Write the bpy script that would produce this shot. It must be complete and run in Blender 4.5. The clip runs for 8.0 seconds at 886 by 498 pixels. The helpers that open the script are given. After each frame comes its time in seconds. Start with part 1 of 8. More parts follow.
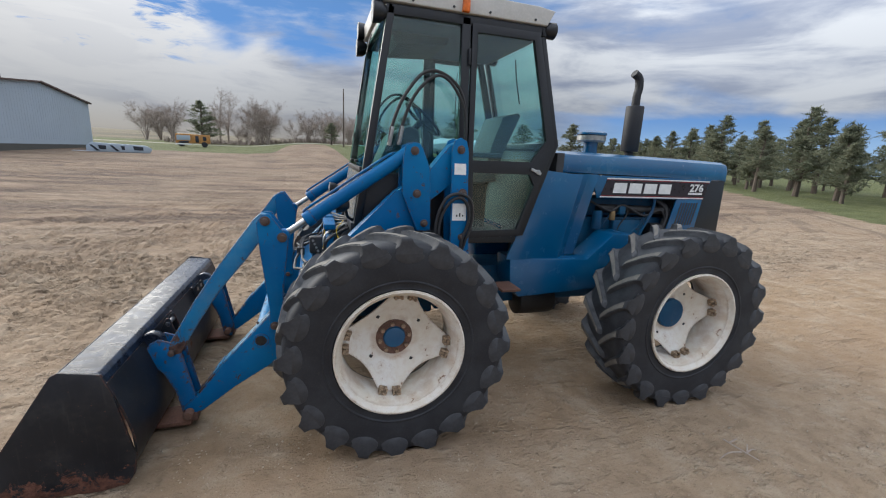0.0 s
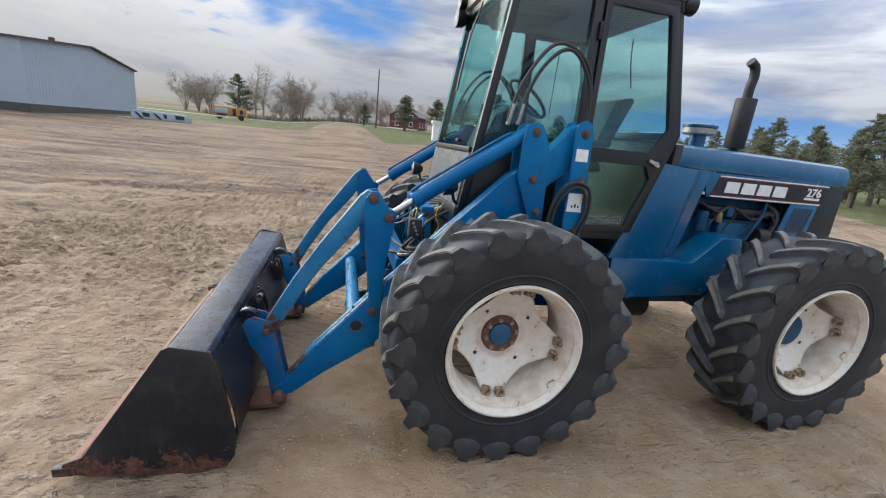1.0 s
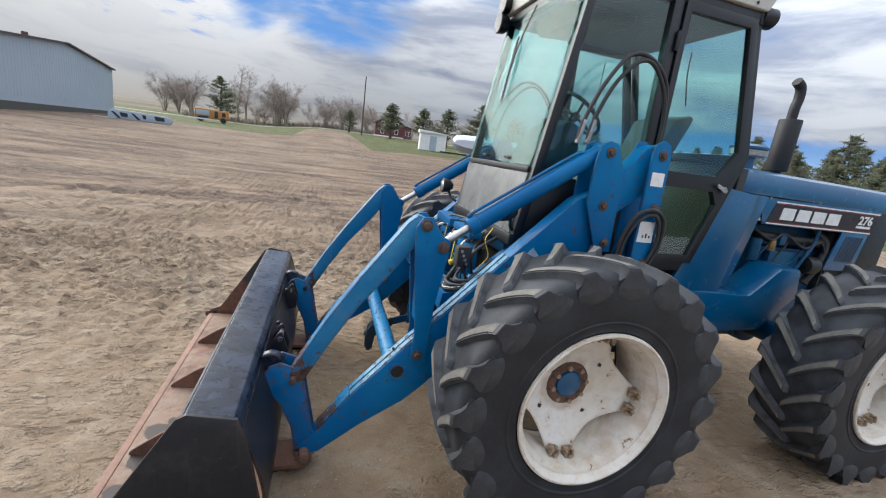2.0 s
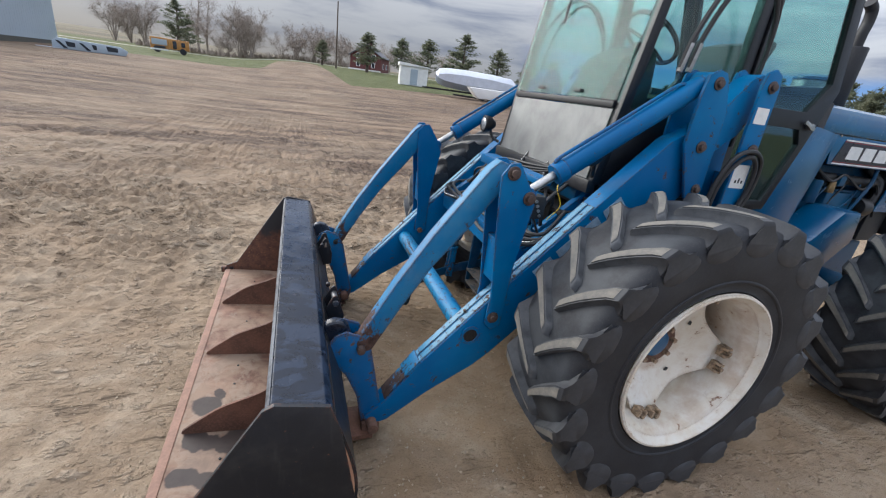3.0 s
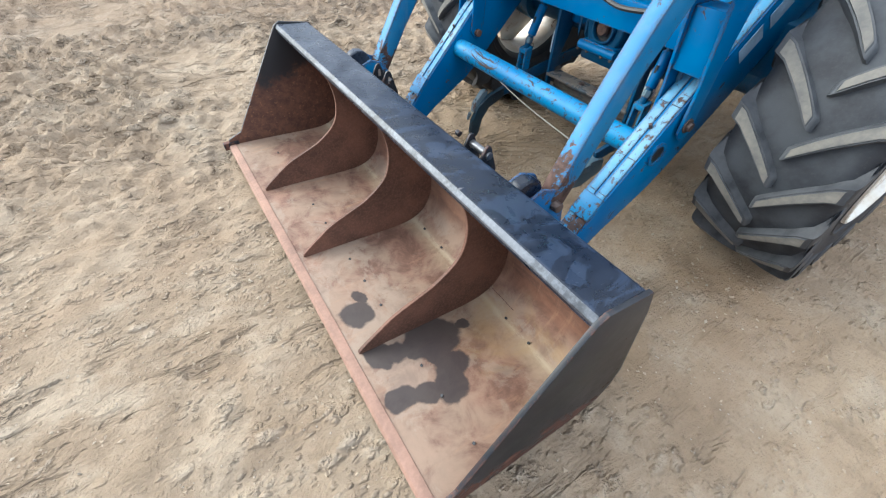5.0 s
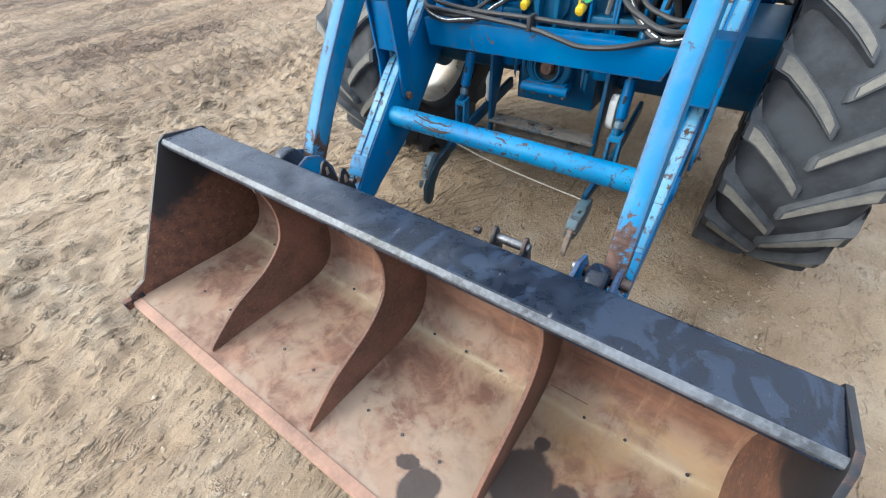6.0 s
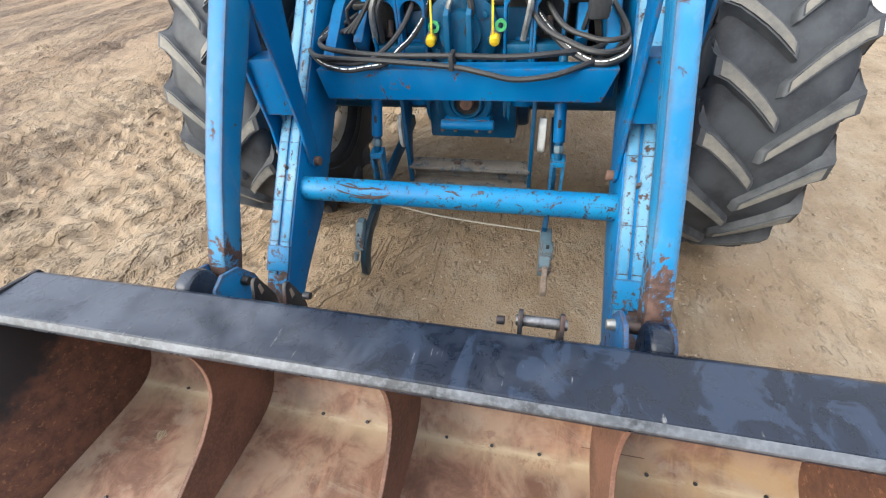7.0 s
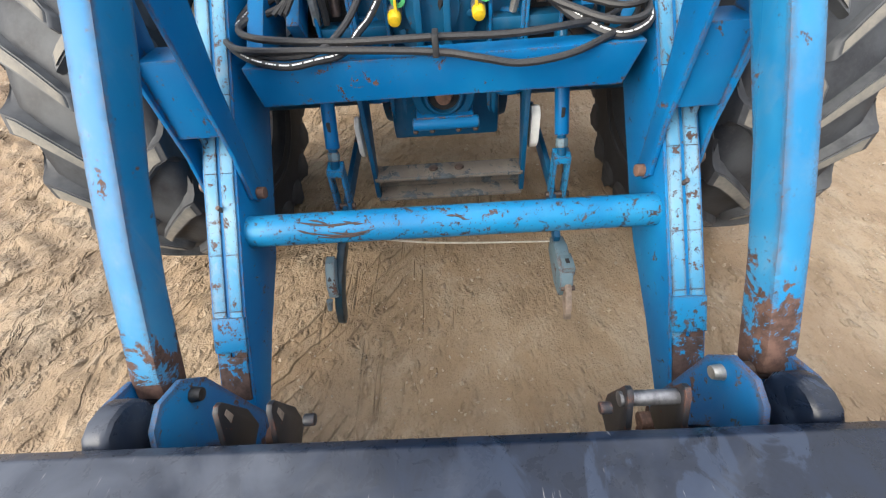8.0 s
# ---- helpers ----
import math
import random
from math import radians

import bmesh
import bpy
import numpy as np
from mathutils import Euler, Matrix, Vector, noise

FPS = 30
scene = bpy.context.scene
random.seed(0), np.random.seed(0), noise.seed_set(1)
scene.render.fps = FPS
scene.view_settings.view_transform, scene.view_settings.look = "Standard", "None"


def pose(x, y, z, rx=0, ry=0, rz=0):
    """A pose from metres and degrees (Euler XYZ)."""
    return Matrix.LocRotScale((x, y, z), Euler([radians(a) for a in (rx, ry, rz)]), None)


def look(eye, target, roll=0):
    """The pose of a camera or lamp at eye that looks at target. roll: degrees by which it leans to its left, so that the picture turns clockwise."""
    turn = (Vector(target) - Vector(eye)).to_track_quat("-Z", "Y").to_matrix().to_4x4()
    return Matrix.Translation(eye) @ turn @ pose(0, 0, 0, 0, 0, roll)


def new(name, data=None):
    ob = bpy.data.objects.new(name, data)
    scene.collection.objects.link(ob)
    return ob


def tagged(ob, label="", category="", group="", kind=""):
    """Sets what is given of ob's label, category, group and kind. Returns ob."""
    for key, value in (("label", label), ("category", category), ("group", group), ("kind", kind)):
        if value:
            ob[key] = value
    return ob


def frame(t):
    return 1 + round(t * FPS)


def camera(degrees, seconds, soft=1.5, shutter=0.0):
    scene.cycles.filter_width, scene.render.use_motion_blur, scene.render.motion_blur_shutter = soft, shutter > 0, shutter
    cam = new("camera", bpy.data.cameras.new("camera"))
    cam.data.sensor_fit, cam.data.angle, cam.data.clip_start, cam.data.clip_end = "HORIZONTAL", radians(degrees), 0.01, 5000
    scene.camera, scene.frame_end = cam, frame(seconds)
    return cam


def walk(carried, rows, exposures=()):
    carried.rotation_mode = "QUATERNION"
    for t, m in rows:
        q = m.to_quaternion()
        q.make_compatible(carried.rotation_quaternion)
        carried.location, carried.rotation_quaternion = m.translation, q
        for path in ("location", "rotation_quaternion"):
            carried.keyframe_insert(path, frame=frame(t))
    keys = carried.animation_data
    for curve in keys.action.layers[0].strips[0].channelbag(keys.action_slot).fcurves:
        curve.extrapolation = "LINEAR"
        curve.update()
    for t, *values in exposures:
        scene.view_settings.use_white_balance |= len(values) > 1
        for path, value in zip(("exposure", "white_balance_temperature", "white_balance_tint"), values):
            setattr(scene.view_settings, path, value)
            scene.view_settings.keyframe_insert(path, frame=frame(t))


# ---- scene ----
cam = camera(94.1, 8.0, 1.15)
PATH = [
    (0, (-0.525, -3.969, 2.086), (0.064, -2.11, 1.644), 2.8),
    (0.5, (-0.835, -3.794, 2.055), (-0.307, -1.926, 1.572), 4.4),
    (1, (-1.076, -3.563, 1.994), (-0.585, -1.692, 1.484), 6.2),
    (1.5, (-1.212, -3.226, 1.986), (-0.717, -1.351, 1.499), 7.4),
    (1.7, (-1.287, -3.143, 1.991), (-0.769, -1.267, 1.529), 7.7),
    (2.8, (-1.794, -2.706, 1.949), (-1.101, -0.926, 1.358), 7.5),
    (3, (-1.844, -2.593, 1.906), (-1.173, -0.852, 1.186), 7.9),
    (3.4, (-2.004, -2.471, 1.786), (-1.356, -0.84, 0.827), 8.5),
    (3.5, (-2.046, -2.436, 1.761), (-1.405, -0.843, 0.735), 8.4),
    (4, (-2.305, -2.272, 1.689), (-1.673, -0.837, 0.448), 7.3),
    (4.2, (-2.361, -2.155, 1.677), (-1.732, -0.775, 0.372), 6.2),
    (5.3, (-2.682, -1.425, 1.654), (-1.82, -0.322, 0.225), -1.5),
    (5.5, (-2.689, -1.271, 1.643), (-1.756, -0.209, 0.229), -2.7),
    (6, (-2.643, -0.905, 1.684), (-1.471, 0.001, 0.34), -3.8),
    (6.5, (-2.6, -0.618, 1.708), (-1.244, 0.042, 0.395), -4.4),
    (7, (-2.438, -0.382, 1.696), (-0.991, 0.036, 0.38), -5.5),
    (7.5, (-2.237, -0.151, 1.654), (-0.775, 0.04, 0.303), -5.3),
    (8, (-2.042, -0.023, 1.595), (-0.616, 0.048, 0.195), -5.1),
]
EXPOSURE = [(0.0, 0.22, 6050, 8), (1.5, 0.44, 6050, 8), (3.0, 0.33, 5950, 9), (3.5, 0.6, 6900, 11), (4.0, 0.88, 5900, 5), (5.5, 1.0, 5750, 3), (8.0, 1.10, 6550, 8)]
walk(cam, [(t, look(eye, target, roll)) for t, eye, target, roll in PATH], EXPOSURE)

# ---------- helpers of this scene ----------


def thing(name, base, label, category, group="", kind=""):
    ob = new(name)
    ob.location = base
    ob.empty_display_size = 0.2
    tagged(ob, label, category, group, kind)
    return ob


def mesh_of(name, bm, mats, smooth=35):
    me = bpy.data.meshes.new(name)
    bm.normal_update()
    bm.to_mesh(me)
    bm.free()
    for m in (mats if isinstance(mats, (list, tuple)) else [mats]):
        me.materials.append(m)
    if smooth:
        me.polygons.foreach_set("use_smooth", [True] * len(me.polygons))
        me.set_sharp_from_angle(angle=radians(smooth))
    return me


def part(name, bm, material, parent, label="", smooth=35):
    """One mesh under a thing or a part; the mesh stands in world coordinates."""
    ob = new(name, mesh_of(name, bm, material, smooth))
    ob.parent = parent
    if parent is not None and parent.type == "EMPTY":
        ob.matrix_parent_inverse = Matrix.Translation(-parent.location)
    if label:
        ob["label"] = label
    return ob


def solo(name, bm, material, label="", category="", group="", kind="", smooth=35):
    ob = new(name, mesh_of(name, bm, material, smooth))
    return tagged(ob, label, category, group, kind)


def bevelled(bm, width=0.004, seg=2, angle=35):
    if width <= 0:
        return bm
    bm.normal_update()
    edges = [e for e in bm.edges if len(e.link_faces) == 2 and e.calc_face_angle(0) > radians(angle)]
    bmesh.ops.bevel(bm, geom=edges, offset=width, segments=seg, affect="EDGES", profile=0.6, clamp_overlap=True)
    return bm


def box(x0, x1, y0, y1, z0, z1, bevel=0.005, bm=None):
    b = bmesh.new()
    bmesh.ops.create_cube(b, size=1, matrix=Matrix.Translation(((x0 + x1) / 2, (y0 + y1) / 2, (z0 + z1) / 2)) @ Matrix.Diagonal((x1 - x0, y1 - y0, z1 - z0, 1)))
    bevelled(b, bevel)
    return merge(bm, b)


def merge(bm, b):
    if bm is None:
        return b
    me = bpy.data.meshes.new("tmp")
    b.to_mesh(me)
    b.free()
    bm.from_mesh(me)
    bpy.data.meshes.remove(me)
    return bm


def prism(pts, lo, hi, axis="y", bevel=0.004, bm=None, seg=2):
    """A plate: outline in the two other axes, in order (x,z for y; y,z for x; x,y for z)."""
    b = bmesh.new()
    def at(p, v):
        return {"y": (p[0], v, p[1]), "x": (v, p[0], p[1]), "z": (p[0], p[1], v)}[axis]
    a = [b.verts.new(at(p, lo)) for p in pts]
    c = [b.verts.new(at(p, hi)) for p in pts]
    n = len(pts)
    b.faces.new(a)
    b.faces.new(c[::-1])
    for i in range(n):
        b.faces.new((a[i], c[i], c[(i + 1) % n], a[(i + 1) % n]))
    bmesh.ops.recalc_face_normals(b, faces=b.faces)
    bevelled(b, bevel, seg)
    return merge(bm, b)


def cyl(p0, p1, r0, r1=None, seg=20, bevel=0.003, bm=None):
    b = bmesh.new()
    p0, p1 = Vector(p0), Vector(p1)
    d = p1 - p0
    m = Matrix.Translation((p0 + p1) / 2) @ d.to_track_quat("Z", "Y").to_matrix().to_4x4()
    bmesh.ops.create_cone(b, cap_ends=True, segments=seg, radius1=r0, radius2=r0 if r1 is None else r1, depth=d.length, matrix=m)
    bevelled(b, bevel, 2, 50)
    return merge(bm, b)


def beam(p0, p1, w, h, bevel=0.005, bm=None, up=(0, 0, 1)):
    """A bar from p0 to p1, w wide and h high."""
    p0, p1 = Vector(p0), Vector(p1)
    d = (p1 - p0)
    f = d.normalized()
    s = f.cross(Vector(up)).normalized()
    u = s.cross(f)
    m = Matrix((s, f, u)).transposed().to_4x4()
    b = bmesh.new()
    bmesh.ops.create_cube(b, size=1, matrix=Matrix.Translation((p0 + p1) / 2) @ m @ Matrix.Diagonal((w, d.length, h, 1)))
    bevelled(b, bevel)
    return merge(bm, b)


def spline(pts, n=8):
    """A smooth line through the points."""
    P = [Vector(p) for p in pts]
    P = [P[0] * 2 - P[1]] + P + [P[-1] * 2 - P[-2]]
    out = []
    for i in range(1, len(P) - 2):
        a, b, c, d = P[i - 1:i + 3]
        for k in range(n):
            t = k / n
            out.append(0.5 * (2 * b + (c - a) * t + (2 * a - 5 * b + 4 * c - d) * t * t + (3 * b - a - 3 * c + d) * t ** 3))
    return out + [P[-2]]


def tube(pts, r, seg=8, n=8, bm=None):
    """A hose, cable or bent pipe along a smooth line; r may be a list over the given points."""
    line = spline(pts, n) if n > 1 else [Vector(p) for p in pts]
    if isinstance(r, (list, tuple)):
        rs = [float(q) for q in np.interp(np.linspace(0, len(r) - 1, len(line)), range(len(r)), r)]
    else:
        rs = [r] * len(line)
    b = bmesh.new() if bm is None else bm
    side = None
    rings = []
    for i, p in enumerate(line):
        d = (line[min(i + 1, len(line) - 1)] - line[max(i - 1, 0)]).normalized()
        if side is None:
            side = d.orthogonal().normalized()
        side = (side - d * side.dot(d)).normalized()
        up = d.cross(side)
        rings.append([b.verts.new(p + rs[i] * (math.cos(2 * math.pi * k / seg) * side + math.sin(2 * math.pi * k / seg) * up)) for k in range(seg)])
    for a, c in zip(rings, rings[1:]):
        for k in range(seg):
            b.faces.new((a[k], a[(k + 1) % seg], c[(k + 1) % seg], c[k]))
    b.faces.new(rings[0][::-1])
    b.faces.new(rings[-1])
    return b


def lathe(profile, seg=64, s=1, centre=(0, 0, 0), axis="y", closed=True):
    """A turned body: profile of (offset along the axis, radius)."""
    b = bmesh.new()
    rings = []
    for k in range(seg):
        a = 2 * math.pi * k / seg
        ring = []
        for o, r in profile:
            if axis == "y":
                p = (r * math.cos(a), s * o, r * math.sin(a))
            elif axis == "x":
                p = (s * o, r * math.cos(a), r * math.sin(a))
            else:
                p = (r * math.cos(a), r * math.sin(a), s * o)
            ring.append(b.verts.new(Vector(p) + Vector(centre)))
        rings.append(ring)
    n = len(profile)
    for k in range(seg):
        a, c = rings[k], rings[(k + 1) % seg]
        for i in range(n if closed else n - 1):
            j = (i + 1) % n
            b.faces.new((a[i], a[j], c[j], c[i]))
    bmesh.ops.remove_doubles(b, verts=b.verts, dist=1e-5)
    bmesh.ops.recalc_face_normals(b, faces=b.faces)
    return b


# ---------- world and light ----------
SUN_AZ, SUN_EL = 131.0, 25.0
world = bpy.data.worlds.new("sky")
scene.world = world
world.use_nodes = True
wt = world.node_tree
wt.nodes.clear()


def node(tree, kind, **kw):
    n = tree.nodes.new(kind)
    for k, v in kw.items():
        if k == "op":
            n.operation = v
        elif k == "blend":
            n.blend_type = v
        elif k == "dtype":
            n.data_type = v
        else:
            n.inputs[k.replace("_", " ")].default_value = v
    return n


sky = wt.nodes.new("ShaderNodeTexSky")
sky.sky_type = "NISHITA"
sky.sun_disc = False
sky.sun_elevation = radians(SUN_EL)
sky.sun_rotation = radians(90 - SUN_AZ)
sky.air_density, sky.dust_density, sky.ozone_density = 0.9, 0.25, 3.0
geo = wt.nodes.new("ShaderNodeTexCoord")
sep = wt.nodes.new("ShaderNodeSeparateXYZ")
wt.links.new(geo.outputs["Generated"], sep.inputs[0])


def wmath(op, a, b=None, clamp=False):
    n = wt.nodes.new("ShaderNodeMath")
    n.operation = op
    n.use_clamp = clamp
    for i, v in enumerate((a, b)):
        if v is None:
            continue
        if isinstance(v, (int, float)):
            n.inputs[i].default_value = v
        else:
            wt.links.new(v, n.inputs[i])
    return n.outputs[0]


def wstep(val, lo, hi):
    n = wt.nodes.new("ShaderNodeMapRange")
    n.interpolation_type = "SMOOTHSTEP"
    n.inputs["From Min"].default_value, n.inputs["From Max"].default_value = lo, hi
    wt.links.new(val, n.inputs["Value"])
    return n.outputs[0]


def wdot(d):
    n = wt.nodes.new("ShaderNodeVectorMath")
    n.operation = "DOT_PRODUCT"
    n.inputs[1].default_value = Vector(d).normalized()
    wt.links.new(geo.outputs["Generated"], n.inputs[0])
    return n.outputs["Value"]


def wnoise(scale, rot, loc, size, detail, rough, dist):
    """Streaky noise over the directions of the sky."""
    n = wt.nodes.new("ShaderNodeMapping")
    n.inputs["Scale"].default_value = scale
    n.inputs["Rotation"].default_value = [radians(a) for a in rot]
    n.inputs["Location"].default_value = loc
    wt.links.new(geo.outputs["Generated"], n.inputs[0])
    q = node(wt, "ShaderNodeTexNoise", Scale=size, Detail=detail, Roughness=rough, Distortion=dist)
    wt.links.new(n.outputs[0], q.inputs["Vector"])
    return q.outputs[0]


def wmix(fac, a, b, blend="MIX"):
    n = wt.nodes.new("ShaderNodeMix")
    n.data_type = "RGBA"
    n.blend_type = blend
    if isinstance(fac, float):
        n.inputs["Factor"].default_value = fac
    else:
        wt.links.new(fac, n.inputs["Factor"])
    for key, v in (("A", a), ("B", b)):
        if isinstance(v, tuple):
            n.inputs[key].default_value = (*v, 1)
        else:
            wt.links.new(v, n.inputs[key])
    return n.outputs["Result"]


def wscale(col, k):
    n = wt.nodes.new("ShaderNodeVectorMath")
    n.operation = "SCALE"
    if isinstance(k, float):
        n.inputs["Scale"].default_value = k
    else:
        wt.links.new(k, n.inputs["Scale"])
    wt.links.new(col, n.inputs[0])
    return n.outputs[0]


SKY_Z = wmath("MAXIMUM", sep.outputs["Z"], 0.0)
sunv = Vector((math.cos(radians(SUN_AZ)) * math.cos(radians(SUN_EL)), math.sin(radians(SUN_AZ)) * math.cos(radians(SUN_EL)), math.sin(radians(SUN_EL))))
toward = wmath("MAXIMUM", wdot(sunv), 0.0)
veil = wmath("MULTIPLY", wmath("POWER", toward, 3.0), 0.10)
sunny = wstep(wdot((-0.5, 0.866, 0.0)), 0.40, 0.80)
# long streaks of cloud, broken by clear gaps, and a field of small puffs below the sun
streak = wnoise((1.5, 1.5, 6.2), (7, -9, 0), (3.1, 1.7, 0.4), 1.25, 9.0, 0.56, 0.45)
puffs = wnoise((6, 6, 26), (4, 3, 0), (0.3, 0.9, 0.2), 2.1, 5.0, 0.6, 0.5)
soft = wnoise((2.0, 2.0, 10.0), (8, -10, 0), (1.3, 4.7, 2.0), 1.7, 7.0, 0.58, 0.5)
gap_a = wstep(wdot((0.0, 0.94, 0.325)), 0.972, 0.9975)
gap_b = wstep(wdot((-0.215, 0.958, 0.192)), 0.9930, 0.9995)
flock = wstep(wdot((-0.40, 0.88, 0.235)), 0.968, 0.993)
mass = wmath("ADD", wmath("ADD", streak, veil), wmath("MULTIPLY", sunny, 0.02))
mass = wmath("SUBTRACT", mass, wmath("ADD", wmath("MULTIPLY", gap_a, wmath("MULTIPLY", soft, 0.62)), wmath("MULTIPLY", gap_b, 0.22)))
mass = wmath("ADD", mass, wmath("MULTIPLY", flock, wmath("MULTIPLY", wmath("SUBTRACT", puffs, 0.5), 1.5)))
cover = wstep(mass, 0.22, 0.47)
tone = wstep(wmath("ADD", wmath("MULTIPLY", soft, 0.75), wmath("ADD", wmath("MULTIPLY", streak, 0.25), wmath("MULTIPLY", veil, 0.9))), 0.38, 0.62)
tone = wmath("MAXIMUM", tone, wmath("MULTIPLY", flock, 0.9))
cloud = wmix(tone, (0.465, 0.50, 0.61), (0.99, 0.985, 0.99))
# the thin cloud is warm round the sun and pale cream low under it
cloud = wmix(wmath("MULTIPLY", veil, 6.0, True), cloud, (1.06, 0.97, 0.86), "MULTIPLY")
cloud = wmix(wmath("MULTIPLY", wmath("SUBTRACT", 1.0, wstep(SKY_Z, 0.0, 0.09)), wmath("MULTIPLY", sunny, 0.75)), cloud, (1.30, 1.12, 0.90))
gain = wmath("ADD", wmath("MULTIPLY", SKY_Z, 2.10), 0.27)
# a thicker, greyer bank stands over the farm house
bank = wmath("MULTIPLY", wstep(wdot((0.31, 0.95, 0.0)), 0.86, 0.985), wmath("SUBTRACT", 1.0, wstep(SKY_Z, 0.25, 0.45)))
lit = wscale(cloud, wmath("MULTIPLY", gain, wmath("SUBTRACT", 1.0, wmath("MULTIPLY", bank, 0.20))))
clear = wmix(wmath("MULTIPLY", wmath("SUBTRACT", 1.0, wstep(SKY_Z, 0.20, 0.5)), 0.80), wscale(sky.outputs[0], 0.066), (0.115, 0.265, 0.58))
clear = wmix(wmath("SUBTRACT", 1.0, wstep(SKY_Z, 0.02, 0.10)), clear, (0.30, 0.46, 0.66))
low = wmath("MAXIMUM", wstep(wmath("ADD", SKY_Z, wmath("MULTIPLY", soft, 0.05)), 0.113, 0.138), wstep(wdot((-0.5, 0.866, 0.0)), 0.26, 0.58))
low = wmath("MAXIMUM", low, 0.12)
final = wmix(wmath("MULTIPLY", wmath("MULTIPLY", cover, 0.96), low), clear, lit)
bg = wt.nodes.new("ShaderNodeBackground")
bg.inputs["Strength"].default_value = 1.0
wt.links.new(final, bg.inputs["Color"])
wo = wt.nodes.new("ShaderNodeOutputWorld")
wt.links.new(bg.outputs[0], wo.inputs["Surface"])

sun = new("sun", bpy.data.lights.new("sun", "SUN"))
sun.data.energy, sun.data.angle, sun.data.color = 3.5, radians(52), (1.0, 0.93, 0.83)
sun.matrix_world = look(sunv * 50, (0, 0, 0))


# ---------- materials ----------
def material(name):
    m = bpy.data.materials.new(name)
    m.use_nodes = True
    t = m.node_tree
    t.nodes.clear()
    out = t.nodes.new("ShaderNodeOutputMaterial")
    bs = t.nodes.new("ShaderNodeBsdfPrincipled")
    t.links.new(bs.outputs[0], out.inputs[0])
    return m, t, bs


def coords(t, scale=(1, 1, 1), rot=(0, 0, 0), space="Object"):
    tc = t.nodes.new("ShaderNodeTexCoord")
    mp = t.nodes.new("ShaderNodeMapping")
    mp.inputs["Scale"].default_value = scale
    mp.inputs["Rotation"].default_value = rot
    t.links.new(tc.outputs[space], mp.inputs[0])
    return mp.outputs[0]


def noise_tex(t, vec, scale, detail=5, rough=0.55, dist=0.0):
    n = node(t, "ShaderNodeTexNoise", Scale=scale, Detail=float(detail), Roughness=rough, Distortion=dist)
    t.links.new(vec, n.inputs["Vector"])
    return n.outputs[0]


def ramp_of(t, val, lo, hi, smooth=True):
    r = t.nodes.new("ShaderNodeMapRange")
    r.interpolation_type = "SMOOTHSTEP" if smooth else "LINEAR"
    r.inputs["From Min"].default_value, r.inputs["From Max"].default_value = lo, hi
    t.links.new(val, r.inputs["Value"])
    return r.outputs[0]


def mixc(t, fac, a, b, blend="MIX"):
    m = t.nodes.new("ShaderNodeMix")
    m.data_type = "RGBA"
    m.blend_type = blend
    for key, v in (("Factor", fac), ("A", a), ("B", b)):
        if isinstance(v, (int, float)):
            m.inputs[key].default_value = v
        elif isinstance(v, tuple):
            m.inputs[key].default_value = (*v, 1) if len(v) == 3 else v
        else:
            t.links.new(v, m.inputs[key])
    return m.outputs["Result"]


def mathn(t, op, a, b=0.0, clamp=False):
    n = t.nodes.new("ShaderNodeMath")
    n.operation, n.use_clamp = op, clamp
    for i, v in enumerate((a, b)):
        if isinstance(v, (int, float)):
            n.inputs[i].default_value = v
        else:
            t.links.new(v, n.inputs[i])
    return n.outputs[0]


def bump(t, bs, height, strength=0.3, dist=0.01):
    b = t.nodes.new("ShaderNodeBump")
    b.inputs["Strength"].default_value, b.inputs["Distance"].default_value = strength, dist
    t.links.new(height, b.inputs["Height"])
    t.links.new(b.outputs[0], bs.inputs["Normal"])


def set_in(t, bs, key, v):
    if isinstance(v, tuple):
        bs.inputs[key].default_value = (*v, 1) if len(v) == 3 else v
    elif isinstance(v, (int, float)):
        bs.inputs[key].default_value = v
    else:
        t.links.new(v, bs.inputs[key])


def edge_mask(t, v, radius=0.016):
    """One where the surface turns sharply, broken up by grain: corners rub bare first."""
    bv = t.nodes.new("ShaderNodeBevel")
    bv.samples = 3
    bv.inputs["Radius"].default_value = radius
    ge = t.nodes.new("ShaderNodeNewGeometry")
    d = t.nodes.new("ShaderNodeVectorMath")
    d.operation = "DOT_PRODUCT"
    t.links.new(bv.outputs[0], d.inputs[0])
    t.links.new(ge.outputs["Normal"], d.inputs[1])
    edge = mathn(t, "SUBTRACT", 1.0, ramp_of(t, d.outputs["Value"], 0.84, 0.985))
    return edge


